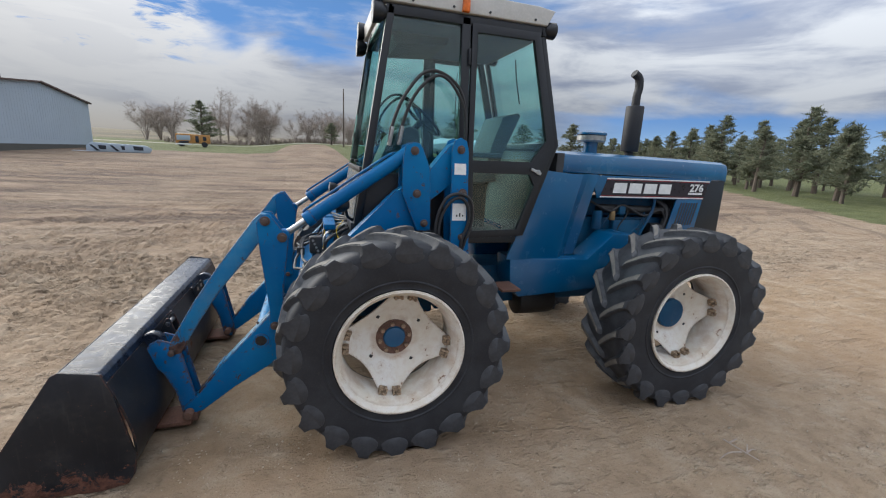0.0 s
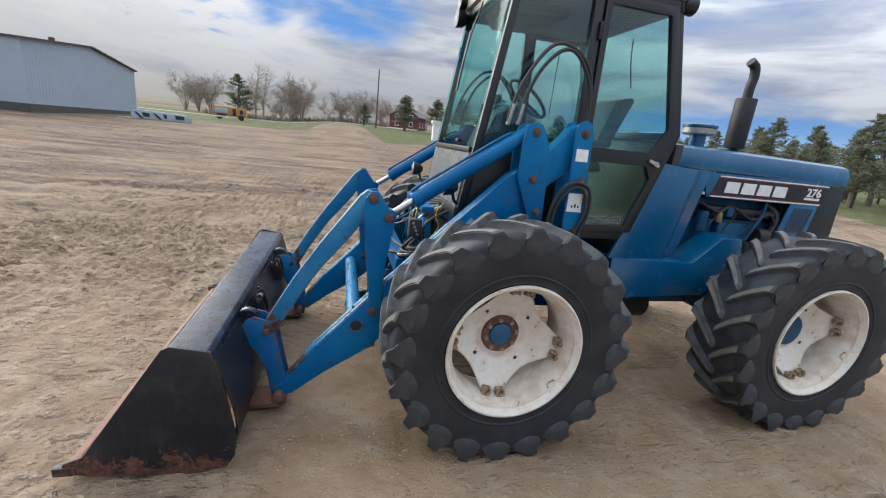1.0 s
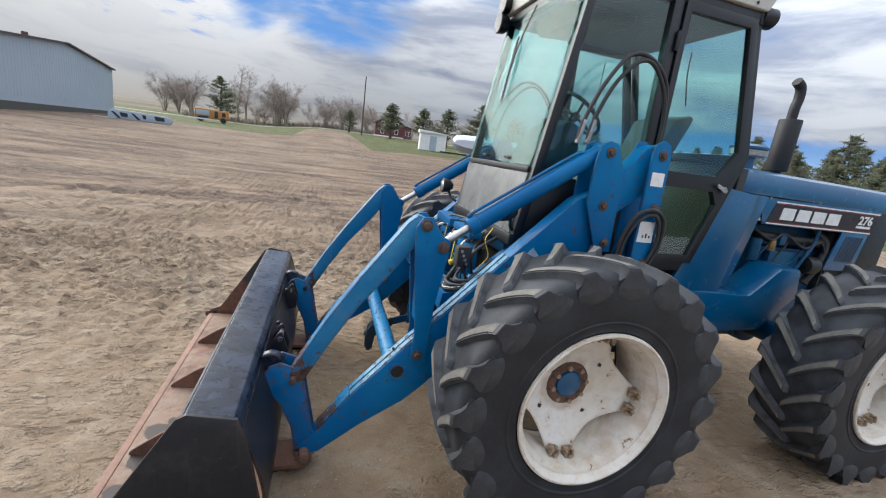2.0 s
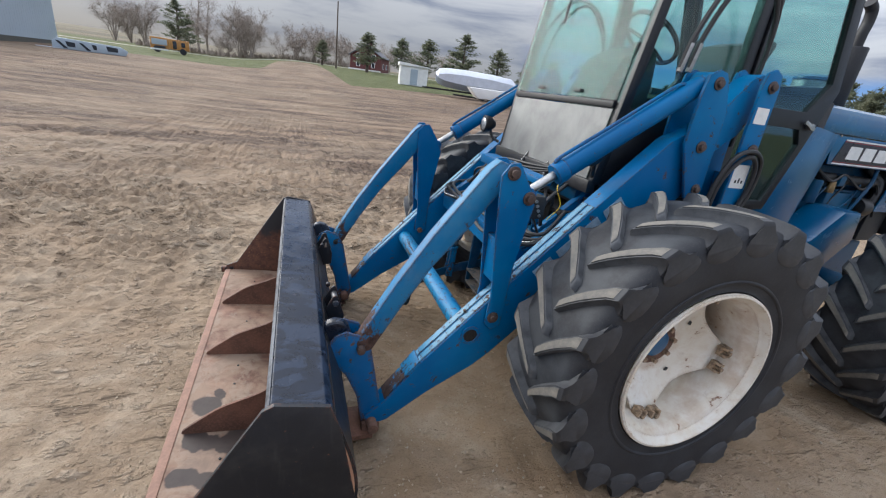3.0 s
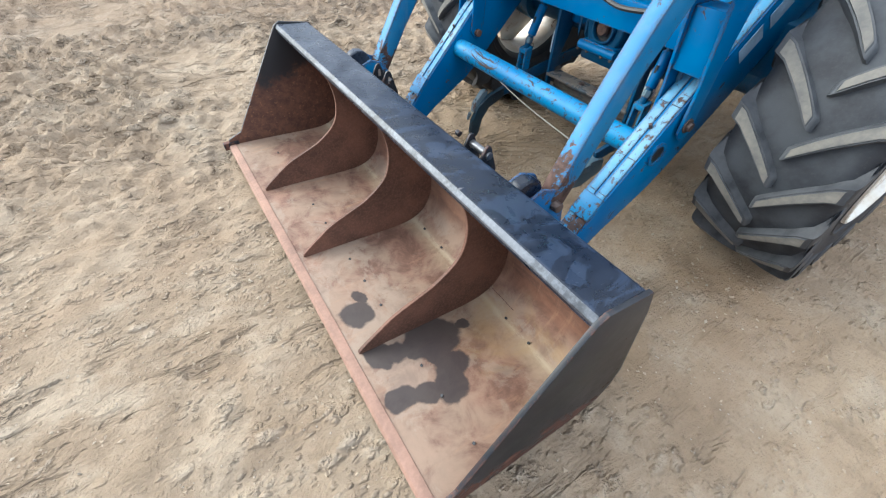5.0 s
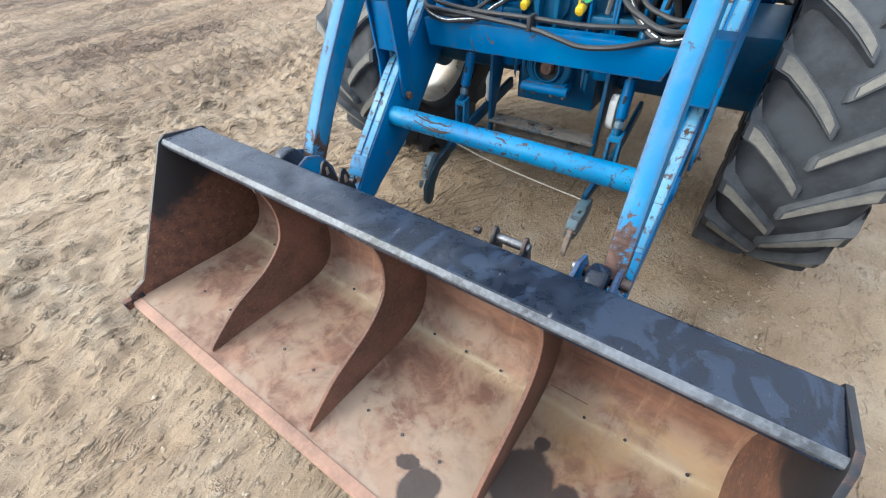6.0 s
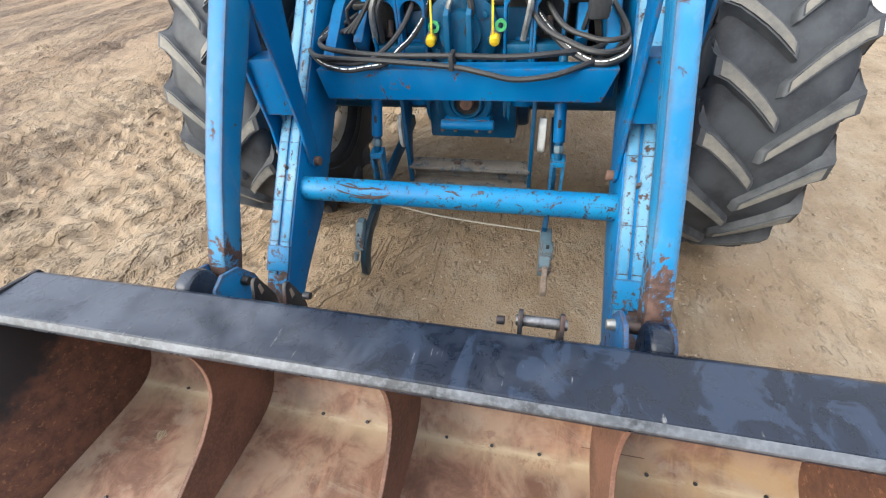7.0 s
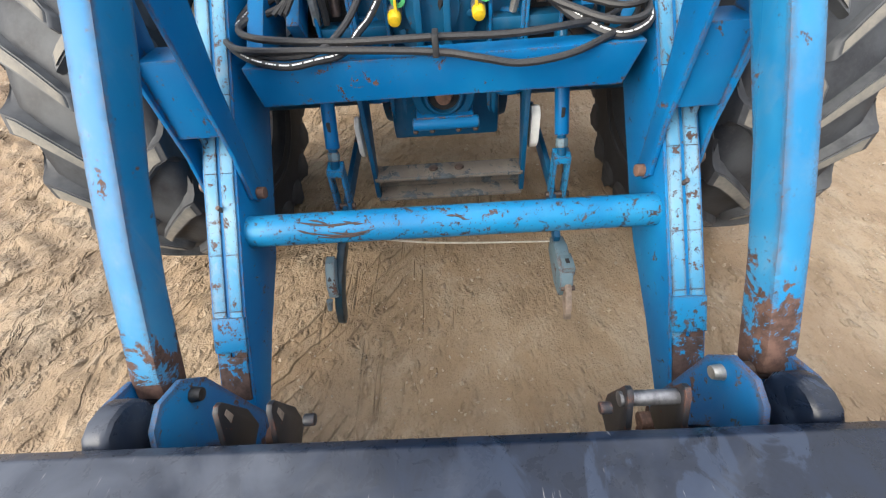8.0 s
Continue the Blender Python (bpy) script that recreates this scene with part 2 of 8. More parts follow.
def paint(name, base, faded, chips=0.0, rough=0.38, dust=0.15, rust=(0.062, 0.036, 0.029), chip_scale=13.0, edges=0.0, low_rust=None, edge_r=0.016, spec=0.24, coat=0.06):
    """Weathered machine paint: fading, dust film, chips down to rust, rubbed corners."""
    m, t, bs = material(name)
    v = coords(t)
    big = noise_tex(t, v, 1.6, 4)
    mid = noise_tex(t, v, 7, 6, 0.65)
    fine = noise_tex(t, v, 60, 4, 0.6)
    streak = noise_tex(t, coords(t, (30, 30, 3)), 1.0, 5, 0.6)
    col = mixc(t, ramp_of(t, big, 0.40, 0.72), base, faded)
    col = mixc(t, mathn(t, "MULTIPLY", ramp_of(t, mid, 0.45, 0.75), dust), col, (0.30, 0.27, 0.22))
    col = mixc(t, mathn(t, "MULTIPLY", ramp_of(t, streak, 0.55, 0.75), dust * 0.8), col, (0.26, 0.25, 0.23))
    r = mathn(t, "ADD", mathn(t, "MULTIPLY", mid, 0.30), rough - 0.15)
    k = None
    if chips > 0:
        c1 = noise_tex(t, v, chip_scale, 9, 0.78, 0.3)
        k = ramp_of(t, c1, 0.66 - chips, 0.675 - chips)
        sp = noise_tex(t, v, 42, 5, 0.7)
        k = mathn(t, "MAXIMUM", k, ramp_of(t, sp, 0.70 - chips * 0.5, 0.71 - chips * 0.5))
    if edges > 0:
        em = mathn(t, "ADD", mathn(t, "MULTIPLY", edge_mask(t, v, edge_r), 0.30), noise_tex(t, v, 16, 7, 0.72))
        ek = ramp_of(t, em, 0.86 - edges, 0.89 - edges)
        k = ek if k is None else mathn(t, "MAXIMUM", k, ek)
    if low_rust:
        sp = t.nodes.new("ShaderNodeSeparateXYZ")
        t.links.new(v, sp.inputs[0])
        lz = mathn(t, "ADD", noise_tex(t, v, 9.0, 8, 0.72, 0.4), mathn(t, "MULTIPLY", mathn(t, "SUBTRACT", low_rust, sp.outputs["Z"]), 1.1))
        lk = ramp_of(t, lz, 0.52, 0.56)
        k = lk if k is None else mathn(t, "MAXIMUM", k, lk)
    if k is not None:
        rustc = mixc(t, ramp_of(t, noise_tex(t, v, 25, 6, 0.7), 0.3, 0.7), tuple(c * 0.6 for c in rust), tuple(c * 1.7 for c in rust))
        col = mixc(t, k, col, rustc)
        r = mathn(t, "ADD", r, mathn(t, "MULTIPLY", k, 0.35), True)
        h = mathn(t, "SUBTRACT", mathn(t, "MULTIPLY", fine, 0.15), k)
        bump(t, bs, h, 0.3, 0.002)
    else:
        bump(t, bs, fine, 0.06, 0.002)
    set_in(t, bs, "Base Color", col)
    set_in(t, bs, "Roughness", r)
    bs.inputs["Specular IOR Level"].default_value = spec
    bs.inputs["Coat Weight"].default_value = coat
    bs.inputs["Coat Roughness"].default_value = 0.35
    return m


def plain(name, col, rough=0.5, metal=0.0, var=0.25, scale=12.0, bumps=0.1, bscale=80.0, dark=0.6):
    m, t, bs = material(name)
    v = coords(t)
    a = noise_tex(t, v, scale, 6, 0.6)
    b = noise_tex(t, v, bscale, 4, 0.6)
    low = tuple(c * dark for c in col)
    c = mixc(t, ramp_of(t, a, 0.3, 0.7), low, col)
    c = mixc(t, mathn(t, "MULTIPLY", ramp_of(t, b, 0.4, 0.7), var), c, tuple(min(1, x * 1.35 + 0.01) for x in col))
    set_in(t, bs, "Base Color", c)
    set_in(t, bs, "Roughness", mathn(t, "ADD", mathn(t, "MULTIPLY", a, 0.25), max(0.02, rough - 0.12)))
    bs.inputs["Metallic"].default_value = metal
    if bumps:
        bump(t, bs, b, bumps, 0.004)
    return m


BLUE = paint("blue paint of the cab and hood", (0.0005, 0.068, 0.172), (0.001, 0.094, 0.212), 0.0, 0.24, 0.015, spec=0.5, coat=0.3)
LOADER = paint("loader blue with chips", (0.001, 0.090, 0.248), (0.004, 0.138, 0.322), 0.05, 0.42, 0.015, edges=0.10, spec=0.15, coat=0.04)
LOADER_WORN = paint("loader blue worn to rust", (0.002, 0.122, 0.285), (0.009, 0.175, 0.345), 0.105, 0.44, 0.05, (0.040, 0.026, 0.024), 30.0, 0.17, 0.42)
CAST = paint("oily blue casting", (0.001, 0.046, 0.110), (0.003, 0.078, 0.165), 0.05, 0.42, 0.07)
BLACK_PAINT = paint("black bucket paint", (0.010, 0.011, 0.014), (0.020, 0.022, 0.028), 0.05, 0.40, 0.05, (0.085, 0.038, 0.026), 3.2, 0.06, 0.12)
CAB_BLACK = plain("black cab frame", (0.0045, 0.006, 0.010), 0.42)
RUST = plain("rusty steel", (0.125, 0.066, 0.045), 0.8, 0.0, 0.5, 8, 0.3, 90, 0.45)
PIN = plain("worn pin steel", (0.105, 0.075, 0.065), 0.55, 0.5, 0.4, 30, 0.2)
CHROME = plain("chromed rod", (0.48, 0.48, 0.47), 0.34, 1.0, 0.1, 20, 0.0)
WHITE = plain("white sticker", (0.72, 0.72, 0.70), 0.5, 0, 0.1, 14, 0.02, 60, 0.82)
DECAL_DARK = plain("dark decal film", (0.018, 0.008, 0.016), 0.3, 0, 0.1, 20, 0.0)
RED = plain("red stripe", (0.30, 0.02, 0.03), 0.35, 0, 0.1, 20, 0.0)
HOSE = plain("hydraulic hose rubber", (0.018, 0.018, 0.020), 0.55, 0, 0.5, 25, 0.15, 140)
YELLOW = plain("yellow plastic cap", (0.75, 0.50, 0.02), 0.4, 0, 0.1, 30, 0.02)
GREEN = plain("green plastic", (0.06, 0.33, 0.12), 0.4, 0, 0.1, 30, 0.02)
SEAT = plain("grey seat vinyl", (0.085, 0.09, 0.095), 0.6, 0, 0.3, 14, 0.25, 160)
DARK = plain("dark interior plastic", (0.022, 0.023, 0.026), 0.6, 0, 0.3, 10, 0.2)
LINER = plain("dark grey headliner", (0.075, 0.105, 0.17), 0.8, 0, 0.3, 10, 0.3, 200)
ROOF = plain("off-white cab roof", (0.48, 0.47, 0.44), 0.5, 0, 0.2, 5, 0.05, 60, 0.85)
ORANGE = plain("amber lens", (0.75, 0.16, 0.01), 0.25, 0, 0.1, 30, 0.0)
LENS = plain("lamp glass", (0.55, 0.56, 0.56), 0.15, 0.3, 0.1, 40, 0.0)
MUFFLER = plain("matt black muffler", (0.008, 0.009, 0.013), 0.6, 0.0, 0.4, 8, 0.15)
ALU = plain("grey machined metal", (0.35, 0.35, 0.34), 0.45, 0.7, 0.3, 30, 0.1)
BRASS = plain("tarnished brass", (0.30, 0.20, 0.09), 0.45, 0.6, 0.3, 30, 0.1)
ROPE = plain("dirty white rope", (0.5, 0.46, 0.38), 0.9, 0, 0.3, 60, 0.4, 300)
DARKSTEEL = plain("greasy dark steel", (0.025, 0.024, 0.024), 0.5, 0.4, 0.5, 12, 0.3)


def rubber_mats():
    m, t, bs = material("tyre rubber")
    v = coords(t)
    a = noise_tex(t, v, 5, 6, 0.6)
    f = noise_tex(t, v, 90, 4, 0.6)
    c = mixc(t, ramp_of(t, a, 0.35, 0.7), (0.015, 0.016, 0.020), (0.027, 0.029, 0.034))
    c = mixc(t, mathn(t, "MULTIPLY", ramp_of(t, f, 0.5, 0.8), 0.12), c, (0.16, 0.14, 0.115))
    py = t.nodes.new("ShaderNodeSeparateXYZ")
    t.links.new(v, py.inputs[0])
    tread = mathn(t, "SUBTRACT", 1.0, ramp_of(t, mathn(t, "ABSOLUTE", py.outputs["Y"]), 0.16, 0.225))
    c = mixc(t, mathn(t, "MULTIPLY", tread, mathn(t, "MULTIPLY", ramp_of(t, a, 0.25, 0.65), 0.75)), c, (0.058, 0.063, 0.070))
    set_in(t, bs, "Base Color", c)
    rub = mathn(t, "MULTIPLY", ramp_of(t, noise_tex(t, v, 7, 6, 0.68, 0.5), 0.50, 0.62), ramp_of(t, noise_tex(t, v, 38, 6, 0.72, 0.6), 0.50, 0.68))
    c = mixc(t, mathn(t, "MULTIPLY", mathn(t, "MULTIPLY", rub, tread), 0.65), c, (0.150, 0.140, 0.122))
    set_in(t, bs, "Roughness", 0.55)
    bs.inputs["Specular IOR Level"].default_value = 0.3
    bump(t, bs, f, 0.15, 0.004)
    m2, t, bs = material("dusty lug rubber")
    v = coords(t)
    a = noise_tex(t, v, 11, 6, 0.65)
    f = noise_tex(t, v, 70, 5, 0.6)
    c = mixc(t, ramp_of(t, a, 0.3, 0.7), (0.021, 0.023, 0.028), (0.040, 0.042, 0.048))
    c = mixc(t, mathn(t, "MULTIPLY", ramp_of(t, f, 0.45, 0.75), 0.05), c, (0.20, 0.175, 0.14))
    py = t.nodes.new("ShaderNodeSeparateXYZ")
    t.links.new(v, py.inputs[0])
    tread = mathn(t, "SUBTRACT", 1.0, ramp_of(t, mathn(t, "ABSOLUTE", py.outputs["Y"]), 0.17, 0.24))
    c = mixc(t, mathn(t, "MULTIPLY", tread, mathn(t, "MULTIPLY", ramp_of(t, a, 0.25, 0.6), 0.7)), c, (0.072, 0.076, 0.081))
    set_in(t, bs, "Base Color", c)
    set_in(t, bs, "Roughness", 0.58)
    bump(t, bs, f, 0.10, 0.003)
    m3, t, bs = material("worn lug face")
    v = coords(t)
    a = noise_tex(t, v, 14, 6, 0.65)
    c = mixc(t, ramp_of(t, a, 0.3, 0.7), (0.105, 0.102, 0.096), (0.185, 0.170, 0.145))
    set_in(t, bs, "Base Color", c)
    set_in(t, bs, "Roughness", 0.85)
    bump(t, bs, noise_tex(t, v, 80, 5), 0.35, 0.004)
    return m, m2, m3


RUBBER, LUG, LUGTOP = rubber_mats()


def rim_mat():
    m, t, bs = material("cream white rim with rust stains")
    v = coords(t)
    a = noise_tex(t, v, 3.0, 6, 0.65, 0.5)
    b = noise_tex(t, v, 14, 7, 0.7, 0.4)
    f = noise_tex(t, v, 70, 4)
    c = mixc(t, ramp_of(t, a, 0.35, 0.7), (0.62, 0.57, 0.48), (0.70, 0.68, 0.64))
    c = mixc(t, mathn(t, "MULTIPLY", ramp_of(t, b, 0.44, 0.72), 0.40), c, (0.45, 0.32, 0.20))
    c = mixc(t, ramp_of(t, b, 0.63, 0.68), c, (0.17, 0.085, 0.045))
    # rust weeps round the hub bolts and along the rim seat
    ax = t.nodes.new("ShaderNodeVectorMath")
    ax.operation = "MULTIPLY"
    ax.inputs[1].default_value = (1, 0, 1)
    t.links.new(v, ax.inputs[0])
    rl = t.nodes.new("ShaderNodeVectorMath")
    rl.operation = "LENGTH"
    t.links.new(ax.outputs[0], rl.inputs[0])
    def ring_at(r, w):
        return mathn(t, "SUBTRACT", 1.0, ramp_of(t, mathn(t, "ABSOLUTE", mathn(t, "SUBTRACT", rl.outputs["Value"], r)), w * 0.2, w))
    weep = mathn(t, "MAXIMUM", ring_at(0.15, 0.045), ring_at(0.395, 0.028))
    c = mixc(t, mathn(t, "MULTIPLY", weep, mathn(t, "MULTIPLY", ramp_of(t, noise_tex(t, v, 6.0, 6, 0.65), 0.40, 0.64), 0.45)), c, (0.36, 0.22, 0.12))
    em = mathn(t, "ADD", mathn(t, "MULTIPLY", edge_mask(t, v, 0.02), 0.22), noise_tex(t, v, 9, 7, 0.7))
    c = mixc(t, mathn(t, "MULTIPLY", ramp_of(t, em, 0.57, 0.80), 0.65), c, (0.27, 0.155, 0.08))
    set_in(t, bs, "Base Color", c)
    set_in(t, bs, "Roughness", 0.5)
    bump(t, bs, f, 0.1, 0.003)
    return m


RIM = rim_mat()


def bucket_inside():
    """Scoured steel: rust, pale silt, dark oil stains on the floor."""
    m, t, bs = material("rusty silted bucket steel")
    v = coords(t)
    a = noise_tex(t, v, 1.7, 5, 0.6, 0.6)
    b = noise_tex(t, v, 8, 7, 0.68, 0.5)
    f = noise_tex(t, v, 120, 4, 0.6)
    streak = noise_tex(t, coords(t, (2, 14, 2)), 1.6, 6, 0.65)
    c = mixc(t, ramp_of(t, b, 0.3, 0.7), (0.104, 0.052, 0.034), (0.240, 0.132, 0.088))
    pz = t.nodes.new("ShaderNodeSeparateXYZ")
    t.links.new(v, pz.inputs[0])
    wall = ramp_of(t, pz.outputs["Z"], 0.07, 0.20)
    flat = mathn(t, "SUBTRACT", 1.0, wall)
    c = mixc(t, mathn(t, "MULTIPLY", wall, 0.65), c, mixc(t, ramp_of(t, noise_tex(t, coords(t, (1, 1, 3)), 5, 7, 0.68, 0.4), 0.35, 0.65), (0.085, 0.036, 0.022), (0.185, 0.082, 0.045)))
    c = mixc(t, mathn(t, "MULTIPLY", ramp_of(t, mathn(t, "ADD", mathn(t, "MULTIPLY", a, 0.7), mathn(t, "MULTIPLY", b, 0.3)), 0.44, 0.58), mathn(t, "ADD", mathn(t, "MULTIPLY", flat, 0.58), 0.12)), c, (0.252, 0.180, 0.126))
    c = mixc(t, mathn(t, "MULTIPLY", ramp_of(t, streak, 0.55, 0.75), 0.5), c, (0.31, 0.175, 0.10))
    px = t.nodes.new("ShaderNodeSeparateXYZ")
    t.links.new(v, px.inputs[0])
    band = mathn(t, "SUBTRACT", 1.0, mathn(t, "MULTIPLY", mathn(t, "ABSOLUTE", mathn(t, "ADD", px.outputs["X"], 1.755)), 13.0), True)
    band = mathn(t, "MULTIPLY", band, ramp_of(t, mathn(t, "SUBTRACT", noise_tex(t, coords(t, (2, 3, 1)), 2.0, 6, 0.65), mathn(t, "MULTIPLY", px.outputs["Z"], 1.2)), 0.25, 0.5))
    c = mixc(t, mathn(t, "MULTIPLY", band, 0.6), c, (0.36, 0.28, 0.18))
    # grey silt dried in patches, and the clean line along the bend of the floor
    silt = mathn(t, "MULTIPLY", ramp_of(t, noise_tex(t, coords(t, (1.0, 0.7, 1.0)), 4.2, 8, 0.70, 0.5), 0.50, 0.58), flat)
    c = mixc(t, mathn(t, "MULTIPLY", silt, 0.38), c, (0.290, 0.235, 0.180))
    scab = mathn(t, "MULTIPLY", ramp_of(t, noise_tex(t, v, 5.5, 8, 0.72, 0.4), 0.60, 0.66), 0.55)
    c = mixc(t, scab, c, (0.120, 0.056, 0.036))
    crease = mathn(t, "SUBTRACT", 1.0, mathn(t, "MULTIPLY", mathn(t, "ABSOLUTE", mathn(t, "ADD", px.outputs["X"], 1.742)), 48.0), True)
    c = mixc(t, mathn(t, "MULTIPLY", mathn(t, "MULTIPLY", crease, ramp_of(t, noise_tex(t, coords(t, (6, 2, 6)), 3.0, 7, 0.7), 0.40, 0.55)), 0.7), c, (0.400, 0.330, 0.225))
    # ochre silt washed into one end
    och = mathn(t, "MULTIPLY", mathn(t, "MULTIPLY", ramp_of(t, noise_tex(t, v, 3.2, 6, 0.62, 0.6), 0.42, 0.60), flat), mathn(t, "SUBTRACT", 1.0, ramp_of(t, pz.outputs["Y"], -0.85, -0.45)))
    och = mathn(t, "MULTIPLY", och, ramp_of(t, pz.outputs["X"], -2.15, -1.9))
    c = mixc(t, mathn(t, "MULTIPLY", och, 0.50), c, (0.280, 0.175, 0.072))
    # oil stains near one end: rings and blots where blobs of warped distance fall under a limit
    tc = t.nodes.new("ShaderNodeTexCoord")
    warp = node(t, "ShaderNodeTexNoise", Scale=6.0, Detail=4.0)
    t.links.new(tc.outputs["Object"], warp.inputs["Vector"])
    wv = t.nodes.new("ShaderNodeVectorMath")
    wv.operation = "MULTIPLY_ADD"
    wv.inputs[1].default_value = (0.16, 0.16, 0.0)
    t.links.new(warp.outputs["Color"], wv.inputs[0])
    t.links.new(tc.outputs["Object"], wv.inputs[2])
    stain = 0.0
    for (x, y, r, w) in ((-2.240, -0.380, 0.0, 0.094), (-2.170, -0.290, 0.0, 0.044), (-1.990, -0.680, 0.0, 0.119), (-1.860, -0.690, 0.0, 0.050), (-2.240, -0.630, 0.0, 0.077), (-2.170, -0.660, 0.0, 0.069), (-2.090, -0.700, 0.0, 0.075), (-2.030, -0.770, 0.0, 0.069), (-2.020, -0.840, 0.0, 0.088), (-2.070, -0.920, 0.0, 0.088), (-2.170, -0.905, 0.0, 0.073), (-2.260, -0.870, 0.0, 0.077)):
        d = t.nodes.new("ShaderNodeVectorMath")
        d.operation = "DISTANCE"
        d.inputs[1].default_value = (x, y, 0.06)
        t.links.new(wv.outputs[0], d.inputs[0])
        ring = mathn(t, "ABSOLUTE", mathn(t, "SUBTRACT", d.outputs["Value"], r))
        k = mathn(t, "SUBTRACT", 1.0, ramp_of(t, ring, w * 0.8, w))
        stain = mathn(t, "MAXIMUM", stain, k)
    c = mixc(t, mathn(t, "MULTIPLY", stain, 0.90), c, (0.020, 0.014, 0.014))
    set_in(t, bs, "Base Color", c)
    set_in(t, bs, "Roughness", mathn(t, "SUBTRACT", 0.72, mathn(t, "MULTIPLY", stain, 0.08)))
    bump(t, bs, mathn(t, "ADD", b, mathn(t, "MULTIPLY", f, 0.5)), 0.25, 0.004)
    return m


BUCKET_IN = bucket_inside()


def glass(name, tint, gloss=0.06, rough=0.02, rim=0.7):
    m = bpy.data.materials.new(name)
    m.use_nodes = True
    t = m.node_tree
    t.nodes.clear()
    out = t.nodes.new("ShaderNodeOutputMaterial")
    tr = t.nodes.new("ShaderNodeBsdfTransparent")
    tr.inputs[0].default_value = (*tint, 1)
    gl = t.nodes.new("ShaderNodeBsdfGlossy")
    gl.inputs["Roughness"].default_value = rough
    fr = t.nodes.new("ShaderNodeLayerWeight")
    fr.inputs["Blend"].default_value = 0.5
    k = mathn(t, "ADD", mathn(t, "MULTIPLY", mathn(t, "POWER", fr.outputs["Facing"], 4.0), rim), gloss, True)
    mx = t.nodes.new("ShaderNodeMixShader")
    t.links.new(k, mx.inputs[0])
    t.links.new(tr.outputs[0], mx.inputs[1])
    t.links.new(gl.outputs[0], mx.inputs[2])
    t.links.new(mx.outputs[0], out.inputs[0])
    return m


GLASS = glass("green tinted cab glass", (0.76, 0.90, 0.89), 0.05, 0.0)
WSHIELD = glass("windscreen glass", (0.64, 0.84, 0.82), 0.025, 0.04, 0.10)


def pale_pane():
    """Glass with the sky's pale reflection painted on as a film: half of it lets light through."""
    m, t, bs = material("lower windscreen glass with painted reflection")
    v = coords(t)
    n = noise_tex(t, v, 3.0, 6, 0.6, 0.4)
    set_in(t, bs, "Base Color", mixc(t, ramp_of(t, n, 0.3, 0.7), (0.22, 0.22, 0.215), (0.37, 0.365, 0.355)))
    set_in(t, bs, "Roughness", 0.22)
    bs.inputs["Specular IOR Level"].default_value = 0.25
    tr = t.nodes.new("ShaderNodeBsdfTransparent")
    tr.inputs[0].default_value = (0.7, 0.78, 0.76, 1)
    mx = t.nodes.new("ShaderNodeMixShader")
    mx.inputs[0].default_value = 0.58
    t.links.new(tr.outputs[0], mx.inputs[1])
    t.links.new(bs.outputs[0], mx.inputs[2])
    out = [q for q in t.nodes if q.type == "OUTPUT_MATERIAL"][0]
    t.links.new(mx.outputs[0], out.inputs[0])
    return m


LOWPANE = pale_pane()


def warped(t, vec, scale, amount):
    """Coordinates pushed about by noise."""
    n = node(t, "ShaderNodeTexNoise", Scale=scale, Detail=4.0, Roughness=0.6)
    t.links.new(vec, n.inputs["Vector"])
    w = t.nodes.new("ShaderNodeVectorMath")
    w.operation = "MULTIPLY_ADD"
    w.inputs[1].default_value = (amount, amount, 0.0)
    t.links.new(n.outputs["Color"], w.inputs[0])
    t.links.new(vec, w.inputs[2])
    return w.outputs[0]


def lumps_tex(t, vec, scale, lo, hi):
    """Rounded crumbs: one on top of each, nought between them."""
    q = node(t, "ShaderNodeTexVoronoi", Scale=scale, Randomness=1.0)
    q.feature = "SMOOTH_F1"
    q.inputs["Smoothness"].default_value = 0.25
    t.links.new(vec, q.inputs["Vector"])
    return mathn(t, "SUBTRACT", 1.0, ramp_of(t, q.outputs["Distance"], lo, hi))


